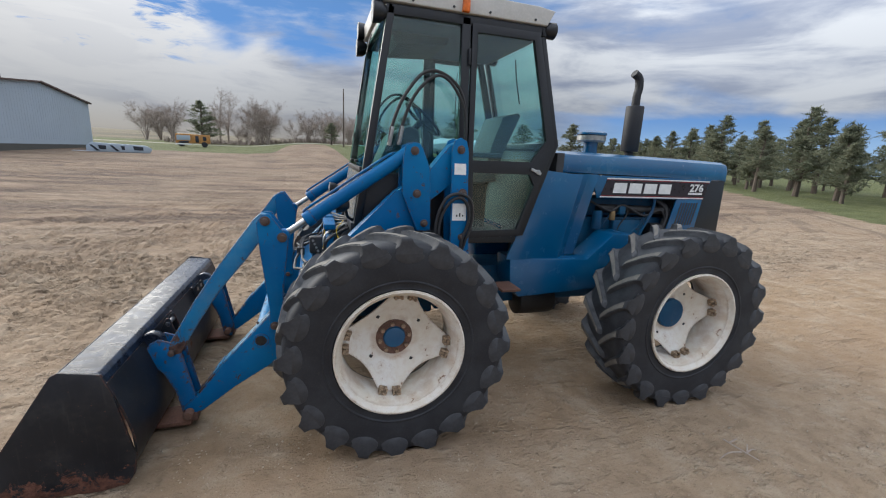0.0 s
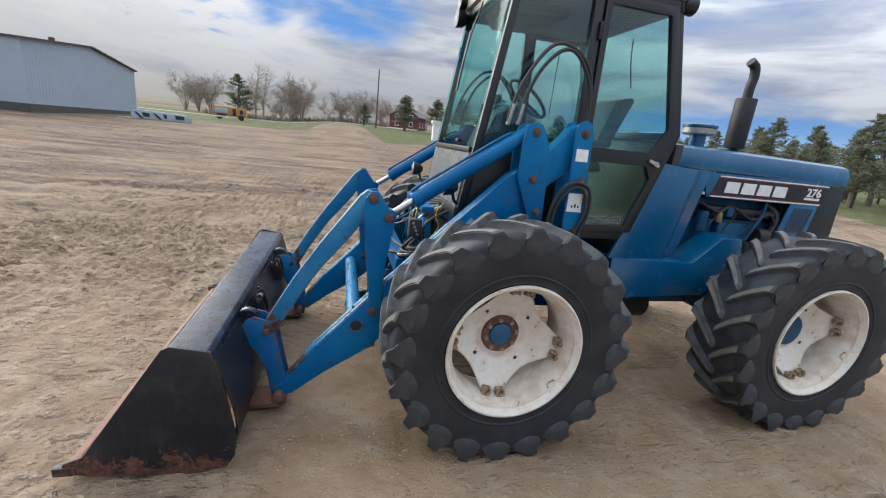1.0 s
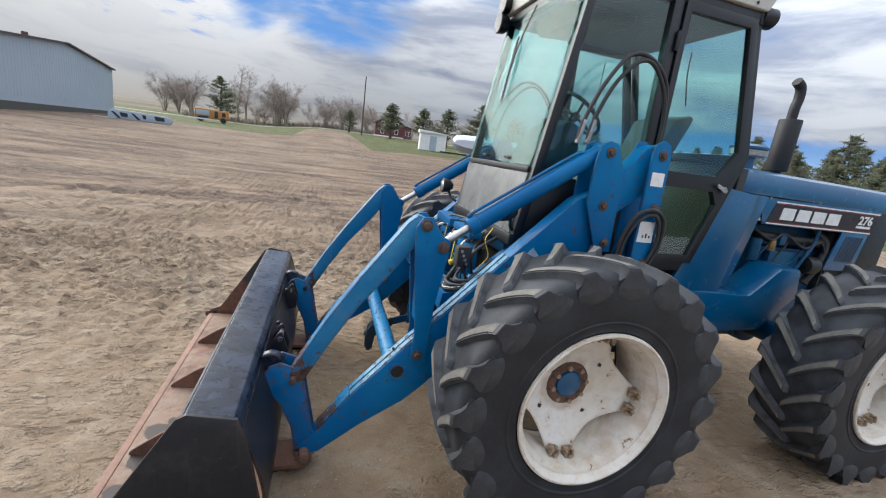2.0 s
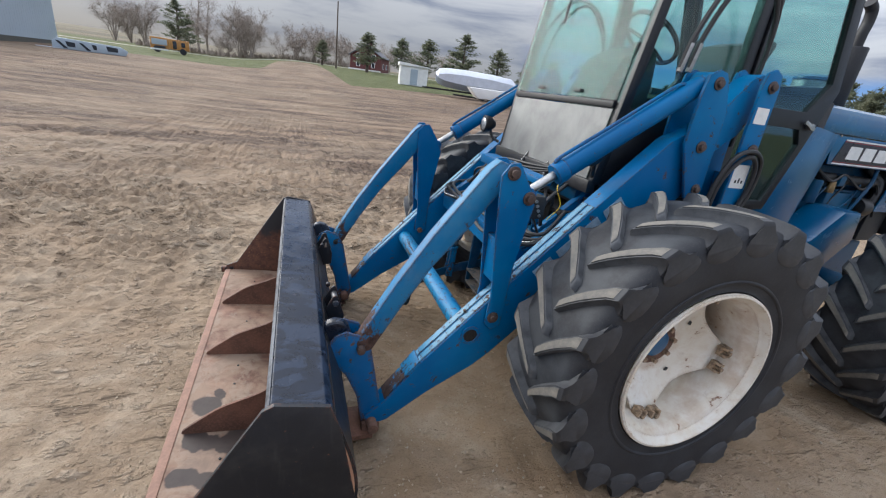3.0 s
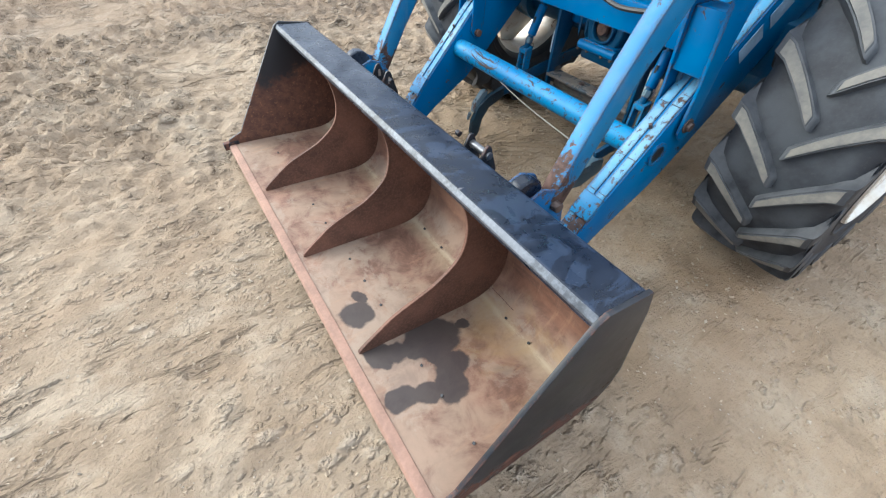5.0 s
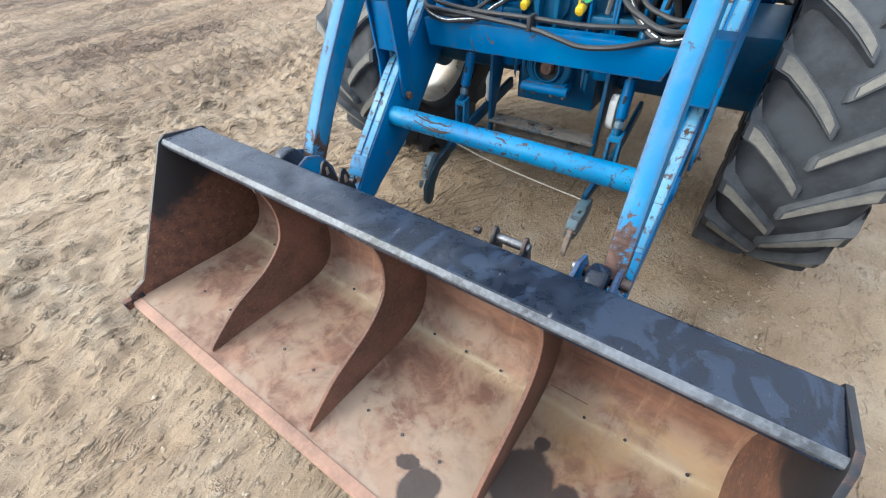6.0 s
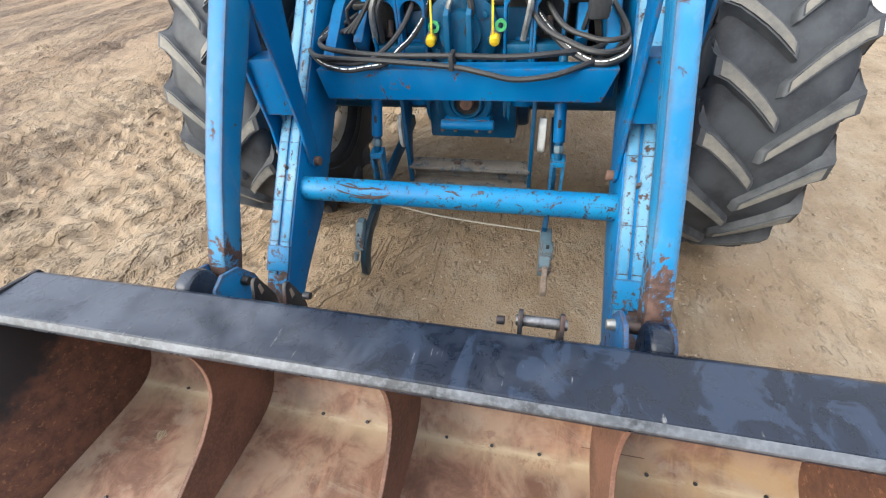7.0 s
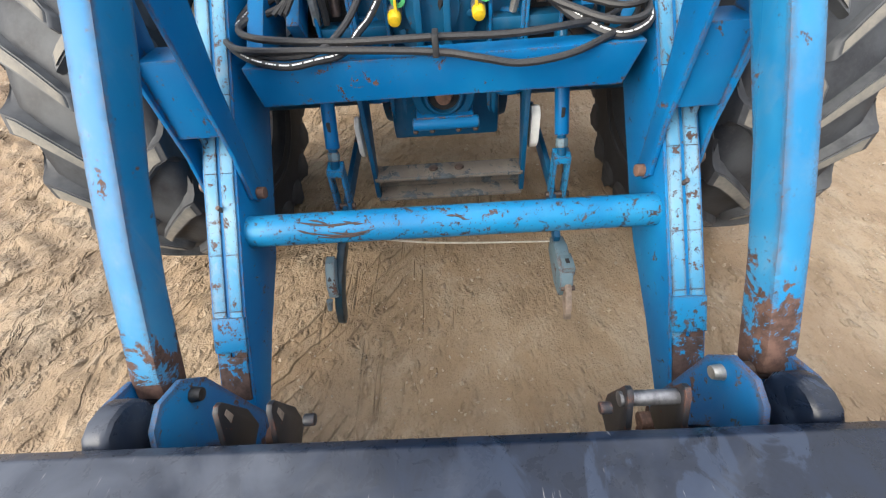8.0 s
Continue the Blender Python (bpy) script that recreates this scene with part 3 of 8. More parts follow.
def ground_mat():
    """Dry sandy dirt: packed smooth in places, broken into crumbs and clods in others."""
    m, t, bs = material("packed sandy dirt")
    v = coords(t)
    pf = t.nodes.new("ShaderNodeSeparateXYZ")
    t.links.new(v, pf.inputs[0])
    X, Y = pf.outputs["X"], pf.outputs["Y"]
    along = coords(t, (0.45, 1.0, 1), (0, 0, radians(14)))
    big = noise_tex(t, v, 0.14, 5, 0.6, 0.4)
    mid = noise_tex(t, along, 1.1, 6, 0.62, 0.5)
    mott = noise_tex(t, v, 3.2, 6, 0.66, 0.3)
    sm = noise_tex(t, along, 8, 6, 0.68, 0.4)
    fine = noise_tex(t, v, 70, 5, 0.65)
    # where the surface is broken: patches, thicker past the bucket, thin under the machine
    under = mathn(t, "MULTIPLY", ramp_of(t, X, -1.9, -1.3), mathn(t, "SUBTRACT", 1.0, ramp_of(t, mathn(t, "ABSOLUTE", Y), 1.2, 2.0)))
    near = mathn(t, "MULTIPLY", mathn(t, "SUBTRACT", 1.0, ramp_of(t, Y, -1.6, -0.4)), ramp_of(t, X, -2.4, -1.2))
    calm = mathn(t, "MAXIMUM", mathn(t, "MULTIPLY", under, 0.52), mathn(t, "MULTIPLY", near, 0.40))
    loose = mathn(t, "MULTIPLY", ramp_of(t, noise_tex(t, v, 1.6, 5, 0.62, 0.4), 0.34, 0.58), mathn(t, "SUBTRACT", 1.0, calm))
    wv = warped(t, coords(t, (0.42, 0.92, 1)), 7.0, 0.075)
    clod_a = lumps_tex(t, wv, 13.0, 0.12, 0.52)
    clod_b = lumps_tex(t, warped(t, coords(t, (0.6, 1.0, 1)), 18.0, 0.04), 31.0, 0.12, 0.50)
    keep = ramp_of(t, noise_tex(t, v, 5.5, 5, 0.65), 0.42, 0.58)
    clod = mathn(t, "MULTIPLY", mathn(t, "MULTIPLY", clod_a, keep), loose)
    crumb = mathn(t, "MULTIPLY", mathn(t, "MULTIPLY", clod_b, ramp_of(t, noise_tex(t, v, 9, 5, 0.65), 0.42, 0.60)), mathn(t, "ADD", mathn(t, "MULTIPLY", loose, 0.75), 0.25))
    # base colours: tan, paler where dry, browner where packed
    c = mixc(t, ramp_of(t, mid, 0.3, 0.72), (0.300, 0.214, 0.138), (0.400, 0.302, 0.202))
    c = mixc(t, mathn(t, "MULTIPLY", ramp_of(t, big, 0.4, 0.65), 0.5), c, (0.415, 0.316, 0.214))
    c = mixc(t, mathn(t, "MULTIPLY", calm, 0.60), c, (0.405, 0.282, 0.165))
    c = mixc(t, mathn(t, "MULTIPLY", ramp_of(t, mott, 0.46, 0.66), 0.50), c, (0.500, 0.405, 0.290))
    c = mixc(t, mathn(t, "MULTIPLY", mathn(t, "SUBTRACT", 1.0, ramp_of(t, mott, 0.34, 0.47)), 0.50), c, (0.225, 0.160, 0.102))
    # far part of the yard: worked by wheels, redder, shade of the ruts painted in dark
    rut_attr = t.nodes.new("ShaderNodeAttribute")
    rut_attr.attribute_name = "shaded_ruts"
    ruts = noise_tex(t, warped(t, coords(t, (0.14, 1.0, 1), (0, 0, radians(6))), 0.5, 0.9), 1.15, 7, 0.66, 0.3)
    lugs = noise_tex(t, warped(t, coords(t, (0.55, 1.0, 1), (0, 0, radians(20))), 1.4, 0.5), 3.6, 6, 0.7, 0.5)
    c = mixc(t, mathn(t, "MULTIPLY", rut_attr.outputs["Fac"], 0.90), c, mixc(t, ramp_of(t, ruts, 0.44, 0.66), (0.165, 0.112, 0.080), (0.325, 0.226, 0.150)))
    tk = mathn(t, "MULTIPLY", rut_attr.outputs["Fac"], mathn(t, "MULTIPLY", ramp_of(t, lugs, 0.47, 0.57), ramp_of(t, ruts, 0.60, 0.42)))
    c = mixc(t, mathn(t, "MULTIPLY", tk, 0.80), c, (0.110, 0.079, 0.062))
    # crumb relief painted into the colour: lit pale tops and shaded dark gaps
    c = mixc(t, mathn(t, "MULTIPLY", ramp_of(t, clod, 0.25, 0.8), 0.45), c, (0.520, 0.425, 0.315))
    c = mixc(t, mathn(t, "MULTIPLY", ramp_of(t, crumb, 0.3, 0.8), 0.35), c, (0.530, 0.440, 0.330))
    gapm = mathn(t, "MULTIPLY", mathn(t, "MULTIPLY", mathn(t, "SUBTRACT", 1.0, ramp_of(t, clod_a, 0.0, 0.35)), keep), loose)
    c = mixc(t, mathn(t, "MULTIPLY", gapm, 0.40), c, (0.190, 0.138, 0.092))
    c = mixc(t, mathn(t, "MULTIPLY", ramp_of(t, sm, 0.52, 0.72), 0.35), c, (0.470, 0.370, 0.260))
    c = mixc(t, mathn(t, "MULTIPLY", ramp_of(t, fine, 0.55, 0.66), 0.30), c, (0.160, 0.115, 0.080))
    # scrape marks of a blade between the wheels
    dragn = noise_tex(t, warped(t, coords(t, (0.8, 24, 1), (0, 0, radians(5))), 1.0, 0.25), 1.0, 3, 0.55, 0.1)
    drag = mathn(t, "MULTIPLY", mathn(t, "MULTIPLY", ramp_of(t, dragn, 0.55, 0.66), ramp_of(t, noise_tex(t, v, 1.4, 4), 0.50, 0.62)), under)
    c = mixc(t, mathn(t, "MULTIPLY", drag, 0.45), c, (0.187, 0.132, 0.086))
    # short dark dashes in rows: painted shade of lug prints, along the machine's line
    gouge_shade = ramp_of(t, noise_tex(t, warped(t, coords(t, (0.30, 1.0, 1), (0, 0, radians(9))), 2.0, 0.12), 9.5, 4, 0.58, 0.5), 0.55, 0.66)
    rows = ramp_of(t, noise_tex(t, warped(t, coords(t, (0.10, 1.0, 1)), 0.6, 0.35), 2.1, 5, 0.6, 0.2), 0.44, 0.58)
    gouge_shade = mathn(t, "MULTIPLY", mathn(t, "MULTIPLY", gouge_shade, rows), mathn(t, "SUBTRACT", 1.0, mathn(t, "MULTIPLY", calm, 1.6), True))
    c = mixc(t, mathn(t, "MULTIPLY", gouge_shade, 0.62), c, (0.185, 0.134, 0.092))
    # slanting tread prints beside the drag marks
    wv2 = node(t, "ShaderNodeTexWave", Scale=2.9, Distortion=3.4, Detail=3.0)
    wv2.inputs["Detail Scale"].default_value = 1.2
    t.links.new(coords(t, (1, 1, 1), (0, 0, radians(-55))), wv2.inputs["Vector"])
    zone = mathn(t, "MULTIPLY", mathn(t, "MULTIPLY", ramp_of(t, Y, 0.16, 0.34), ramp_of(t, Y, 4.0, 2.5)), mathn(t, "MULTIPLY", ramp_of(t, X, -1.9, -1.5), ramp_of(t, X, 2.0, 0.6)))
    chev = mathn(t, "MULTIPLY", mathn(t, "MULTIPLY", ramp_of(t, wv2.outputs["Fac"], 0.40, 0.72), ramp_of(t, noise_tex(t, v, 2.3, 5, 0.65, 0.3), 0.44, 0.56)), zone)
    c = mixc(t, mathn(t, "MULTIPLY", chev, 0.26), c, (0.190, 0.128, 0.078))
    # broken patches of a browner tone under the machine
    under_brown = mathn(t, "MULTIPLY", under, ramp_of(t, noise_tex(t, v, 1.9, 6, 0.66, 0.6), 0.44, 0.62))
    c = mixc(t, mathn(t, "MULTIPLY", under_brown, 0.45), c, (0.310, 0.200, 0.106))
    rusty = noise_tex(t, along, 0.55, 6, 0.65, 0.6)
    c = mixc(t, mathn(t, "MULTIPLY", ramp_of(t, rusty, 0.46, 0.66), 0.34), c, (0.300, 0.196, 0.118))
    # curved wheel tracks swung across the yard
    cd = t.nodes.new("ShaderNodeVectorMath")
    cd.operation = "DISTANCE"
    cd.inputs[1].default_value = (-3.0, 34.0, 0.0)
    t.links.new(warped(t, v, 0.12, 2.2), cd.inputs[0])
    wav = node(t, "ShaderNodeTexNoise", Scale=1.25, Detail=5.0, Roughness=0.65)
    wav.noise_dimensions = "1D"
    t.links.new(cd.outputs["Value"], wav.inputs["W"])
    track = mathn(t, "MULTIPLY", ramp_of(t, wav.outputs[0], 0.52, 0.60), ramp_of(t, noise_tex(t, v, 0.28, 5, 0.65), 0.42, 0.56))
    track = mathn(t, "MULTIPLY", track, ramp_of(t, Y, 2.5, 6.0))
    c = mixc(t, mathn(t, "MULTIPLY", track, 0.60), c, (0.155, 0.112, 0.084))
    vor = node(t, "ShaderNodeTexVoronoi", Scale=38.0)
    t.links.new(v, vor.inputs["Vector"])
    stone = mathn(t, "MULTIPLY", mathn(t, "SUBTRACT", 1.0, ramp_of(t, vor.outputs["Distance"], 0.10, 0.22)), ramp_of(t, noise_tex(t, v, 11, 4), 0.54, 0.64))
    c = mixc(t, mathn(t, "MULTIPLY", stone, 0.65), c, (0.556, 0.481, 0.387))
    c = mixc(t, 1.0, c, (0.772, 0.787, 0.818), "MULTIPLY")
    at = t.nodes.new("ShaderNodeAttribute")
    at.attribute_name = "grass"
    gn = noise_tex(t, v, 0.5, 6, 0.65)
    gf = noise_tex(t, v, 6, 6, 0.7)
    g = mixc(t, ramp_of(t, gn, 0.3, 0.7), (0.058, 0.074, 0.026), (0.105, 0.115, 0.046))
    g = mixc(t, mathn(t, "MULTIPLY", ramp_of(t, gf, 0.45, 0.75), 0.6), g, (0.24, 0.21, 0.10))
    gm = mathn(t, "ADD", at.outputs["Fac"], mathn(t, "MULTIPLY", mathn(t, "SUBTRACT", noise_tex(t, v, 0.9, 5), 0.5), 0.9))
    c = mixc(t, ramp_of(t, gm, 0.42, 0.58), c, g)
    at2 = t.nodes.new("ShaderNodeAttribute")
    at2.attribute_name = "field"
    fcol = mixc(t, ramp_of(t, noise_tex(t, coords(t, (0.02, 0.004, 1)), 1, 5), 0.35, 0.65), (0.105, 0.088, 0.060), (0.16, 0.135, 0.088))
    c = mixc(t, at2.outputs["Fac"], c, fcol)
    # a gravel road passes beyond the grass
    rd = t.nodes.new("ShaderNodeVectorMath")
    rd.operation = "LENGTH"
    flat = t.nodes.new("ShaderNodeVectorMath")
    flat.operation = "MULTIPLY"
    flat.inputs[1].default_value = (1, 1, 0)
    t.links.new(v, flat.inputs[0])
    t.links.new(flat.outputs[0], rd.inputs[0])
    road = mathn(t, "SUBTRACT", 1.0, ramp_of(t, mathn(t, "ABSOLUTE", mathn(t, "SUBTRACT", rd.outputs["Value"], 104.0)), 1.6, 2.6))
    road = mathn(t, "MULTIPLY", road, ramp_of(t, pf.outputs["Y"], 60.0, 70.0))
    c = mixc(t, mathn(t, "MULTIPLY", road, 0.8), c, (0.40, 0.37, 0.32))
    set_in(t, bs, "Base Color", c)
    set_in(t, bs, "Roughness", 0.92)
    bs.inputs["Specular IOR Level"].default_value = 0.2
    h = mathn(t, "ADD", mathn(t, "MULTIPLY", sm, 0.50), mathn(t, "MULTIPLY", fine, 0.22))
    for k, w in ((clod, 0.75), (crumb, 0.38), (tk, 0.9), (mathn(t, "MULTIPLY", mathn(t, "MULTIPLY", ruts, rut_attr.outputs["Fac"]), 1.0), 1.0), (stone, 0.10), (drag, -0.30), (chev, -0.36), (gouge_shade, -0.70)):
        h = mathn(t, "ADD", h, mathn(t, "MULTIPLY", k, w))
    bump(t, bs, h, 1.0, 0.060)
    return m


GROUND = ground_mat()


def leaf_mat():
    """Needles that let some light through."""
    m, t, bs = material("pine needles")
    v = coords(t)
    c = mixc(t, ramp_of(t, noise_tex(t, v, 0.9, 5, 0.6), 0.3, 0.7), (0.105, 0.125, 0.085), (0.21, 0.215, 0.140))
    set_in(t, bs, "Base Color", c)
    set_in(t, bs, "Roughness", 0.75)
    tr = t.nodes.new("ShaderNodeBsdfTranslucent")
    t.links.new(c, tr.inputs[0])
    mx = t.nodes.new("ShaderNodeMixShader")
    mx.inputs[0].default_value = 0.55
    t.links.new(bs.outputs[0], mx.inputs[1])
    t.links.new(tr.outputs[0], mx.inputs[2])
    out = [n for n in t.nodes if n.type == "OUTPUT_MATERIAL"][0]
    t.links.new(mx.outputs[0], out.inputs[0])
    return m


PINE_LEAF = leaf_mat()
BARK = plain("grey brown bark", (0.12, 0.095, 0.075), 0.9, 0, 0.4, 6, 0.4, 40)
TWIG = plain("bare twigs", (0.33, 0.275, 0.235), 0.9, 0, 0.3, 4, 0.0)
SHED_WALL = plain("pale grey steel siding", (0.33, 0.39, 0.45), 0.5, 0.0, 0.1, 0.4, 0.05, 20, 0.92)
SHED_TRIM = plain("brown roof trim", (0.09, 0.055, 0.045), 0.6)
SKIRT = plain("dark weathered skirt", (0.085, 0.085, 0.075), 0.9)
BARN_RED = plain("dark red boards", (0.12, 0.038, 0.035), 0.8, 0, 0.3, 2, 0.1)
SHINGLE = plain("grey shingle roof", (0.13, 0.13, 0.14), 0.9, 0, 0.3, 3, 0.2)
WHITE_WALL = plain("white boards", (0.72, 0.72, 0.71), 0.6, 0, 0.1, 2, 0.05, 20, 0.9)
TARP = plain("white shrink wrap", (0.52, 0.55, 0.62), 0.35, 0, 0.15, 2, 0.15, 9, 0.88)
TRUCK_YELLOW = plain("yellow machine paint", (0.44, 0.21, 0.05), 0.5, 0, 0.2, 3)
PANE = plain("dark window pane", (0.03, 0.035, 0.045), 0.1, 0, 0.1, 3, 0.0)


def scoured():
    """Bucket cheek inside: scoured to orange rust below, black paint left along the top, speckled between."""
    m, t, bs = material("black paint scoured to rust")
    v = coords(t)
    sp = t.nodes.new("ShaderNodeSeparateXYZ")
    t.links.new(v, sp.inputs[0])
    a = noise_tex(t, v, 2.6, 6, 0.6, 0.4)
    b = noise_tex(t, v, 22, 6, 0.7, 0.3)
    rust = mixc(t, ramp_of(t, b, 0.3, 0.7), (0.060, 0.026, 0.018), (0.135, 0.058, 0.033))
    rust = mixc(t, mathn(t, "MULTIPLY", ramp_of(t, noise_tex(t, v, 60, 4), 0.60, 0.68), 0.6), rust, (0.24, 0.115, 0.055))
    left = mathn(t, "ADD", mathn(t, "MULTIPLY", sp.outputs["Z"], 0.9), mathn(t, "ADD", mathn(t, "MULTIPLY", a, 0.75), mathn(t, "MULTIPLY", b, 0.25)))
    k = ramp_of(t, left, 0.92, 1.02)
    set_in(t, bs, "Base Color", mixc(t, k, rust, (0.012, 0.012, 0.014)))
    set_in(t, bs, "Roughness", mathn(t, "SUBTRACT", 0.75, mathn(t, "MULTIPLY", k, 0.25)))
    bump(t, bs, b, 0.25, 0.004)
    return m


def top_beam_paint():
    """Black paint under a grey dust film that dried in blots, with sky reflection painted in towards +Y."""
    m, t, bs = material("scuffed black top beam")
    v = coords(t)
    a = noise_tex(t, v, 2.6, 6, 0.6, 0.8)
    b = noise_tex(t, v, 14, 7, 0.7, 0.5)
    f = noise_tex(t, v, 90, 4)
    bs.inputs["Specular IOR Level"].default_value = 0.30
    c = mixc(t, ramp_of(t, b, 0.35, 0.7), (0.004, 0.007, 0.015), (0.009, 0.014, 0.028))
    yy = t.nodes.new("ShaderNodeSeparateXYZ")
    t.links.new(v, yy.inputs[0])
    # dust film, made paler towards +Y to paint in the sky's reflection
    dusty = mathn(t, "MULTIPLY", ramp_of(t, mathn(t, "ADD", mathn(t, "MULTIPLY", yy.outputs["Y"], 0.22), a), 0.44, 0.74), 0.56)
    c = mixc(t, dusty, c, (0.095, 0.106, 0.132))
    blot = noise_tex(t, coords(t, (1, 1.5, 1), (0, 0, 0.5)), 4.2, 6, 0.6, 1.4)
    patch = mathn(t, "MULTIPLY", ramp_of(t, blot, 0.50, 0.545), mathn(t, "SUBTRACT", 1.0, ramp_of(t, yy.outputs["Y"], -0.25, 0.25)))
    c = mixc(t, mathn(t, "MULTIPLY", patch, 0.45), c, (0.030, 0.045, 0.080))
    scr = noise_tex(t, coords(t, (8, 90, 8)), 1.0, 3, 0.6)
    c = mixc(t, mathn(t, "MULTIPLY", mathn(t, "MULTIPLY", ramp_of(t, scr, 0.66, 0.70), ramp_of(t, b, 0.5, 0.6)), 0.5), c, (0.30, 0.29, 0.29))
    set_in(t, bs, "Base Color", c)
    set_in(t, bs, "Roughness", mathn(t, "ADD", 0.26, mathn(t, "MULTIPLY", ramp_of(t, b, 0.40, 0.70), 0.22)))
    bump(t, bs, f, 0.06, 0.002)
    return m


WORN_EDGE = plain("paint worn to dull steel", (0.125, 0.135, 0.155), 0.45, 0.2, 0.5, 6, 0.3, 60, 0.25)
PALE_MARK = plain("pale decal film", (0.30, 0.42, 0.55), 0.45, 0, 0.2, 12, 0.0)
CLODS = plain("dry dirt clods", (0.34, 0.265, 0.185), 0.95, 0, 0.6, 2.0, 0.3, 40, 0.7)
SIDE_IN = scoured()
BUCKET_TOP = top_beam_paint()
EDGE = plain("rusted cutting edge", (0.285, 0.165, 0.118), 0.75, 0, 0.25, 8, 0.5, 60, 0.65)
RIB_RUST = plain("dark rusty plate", (0.150, 0.070, 0.044), 0.75, 0, 0.4, 5, 0.3, 90, 0.42)
WORN_STEEL = plain("worn scraped steel", (0.26, 0.20, 0.16), 0.65, 0.2, 0.5, 11, 0.4, 60, 0.45)
PEBBLE = plain("pebble stone", (0.36, 0.30, 0.225), 0.85, 0, 0.5, 3, 0.2, 60, 0.7)
CLAMP = plain("cream clamp gone rusty", (0.40, 0.29, 0.19), 0.7, 0, 0.5, 26, 0.3, 90, 0.22)
LINK = paint("tilt link blue, rusty at the foot", (0.005, 0.125, 0.285), (0.040, 0.205, 0.360), 0.045, 0.42, 0.14, edges=0.20, low_rust=0.77, edge_r=0.030)
CLAW_DARK = paint("greasy dark blue hook paint", (0.006, 0.020, 0.034), (0.020, 0.048, 0.068), 0.06, 0.38, 0.06, (0.022, 0.018, 0.016), edges=0.10)
DRAWBAR = paint("drawbar steel with rubbed grey and blue paint", (0.115, 0.098, 0.085), (0.200, 0.190, 0.175), 0.13, 0.55, 0.30, (0.050, 0.060, 0.070), 9.0, 0.22, edge_r=0.01)
CLAW = paint("scuffed pale blue hook paint", (0.08, 0.13, 0.16), (0.16, 0.21, 0.24), 0.05, 0.5, 0.2, edges=0.12)
BOOM_TOP = paint("faded boom blue scraped to grey", (0.014, 0.155, 0.300), (0.150, 0.290, 0.390), 0.10, 0.46, 0.30, (0.046, 0.029, 0.025), 18.0, 0.20, 0.46)
STEEL_PIN = plain("scuffed dark pin steel", (0.16, 0.16, 0.17), 0.38, 0.7, 0.5, 26, 0.3, 60, 0.25)
APRON = plain("pale dusty concrete", (0.44, 0.42, 0.385), 0.85, 0, 0.3, 1.4, 0.3, 40, 0.85)
NUT = plain("worn cream wheel nut", (0.34, 0.235, 0.155), 0.6, 0.1, 0.5, 40, 0.2, 90, 0.4)
PLATE = paint("coupler plate blue", (0.001, 0.088, 0.250), (0.006, 0.140, 0.32), 0.07, 0.40, 0.05, edges=0.27, low_rust=0.16, edge_r=0.03)


# ---------- ground ----------
def lattice(x, y, seed):
    rng = np.random.RandomState(seed)
    tab = rng.rand(256, 256)
    xi, yi = np.floor(x).astype(int), np.floor(y).astype(int)
    fx, fy = x - xi, y - yi
    fx, fy = fx * fx * (3 - 2 * fx), fy * fy * (3 - 2 * fy)
    g = lambda i, j: tab[(xi + i) & 255, (yi + j) & 255]
    return (g(0, 0) * (1 - fx) + g(1, 0) * fx) * (1 - fy) + (g(0, 1) * (1 - fx) + g(1, 1) * fx) * fy - 0.5


def smooth(a, lo, hi):
    k = np.clip((a - lo) / (hi - lo), 0, 1)
    return k * k * (3 - 2 * k)


def land(x, y):
    """The lie of the land: flat yard, rising gently to the north."""
    d = np.hypot(x, y)
    az = np.degrees(np.arctan2(y, x))
    w = smooth(az, 42, 66) * (1 - 0.6 * smooth(az, 128, 160))
    knoll = smooth(az, 52, 66) * (1 - smooth(az, 90, 100)) * 0.018 * np.clip(d - 18, 0, 90) * (1 - smooth(d, 150, 320))
    return w * 0.021 * np.clip(d - 14, 0, 1500) + knoll


def land_at(x, y):
    return float(land(np.array([x]), np.array([y]))[0])


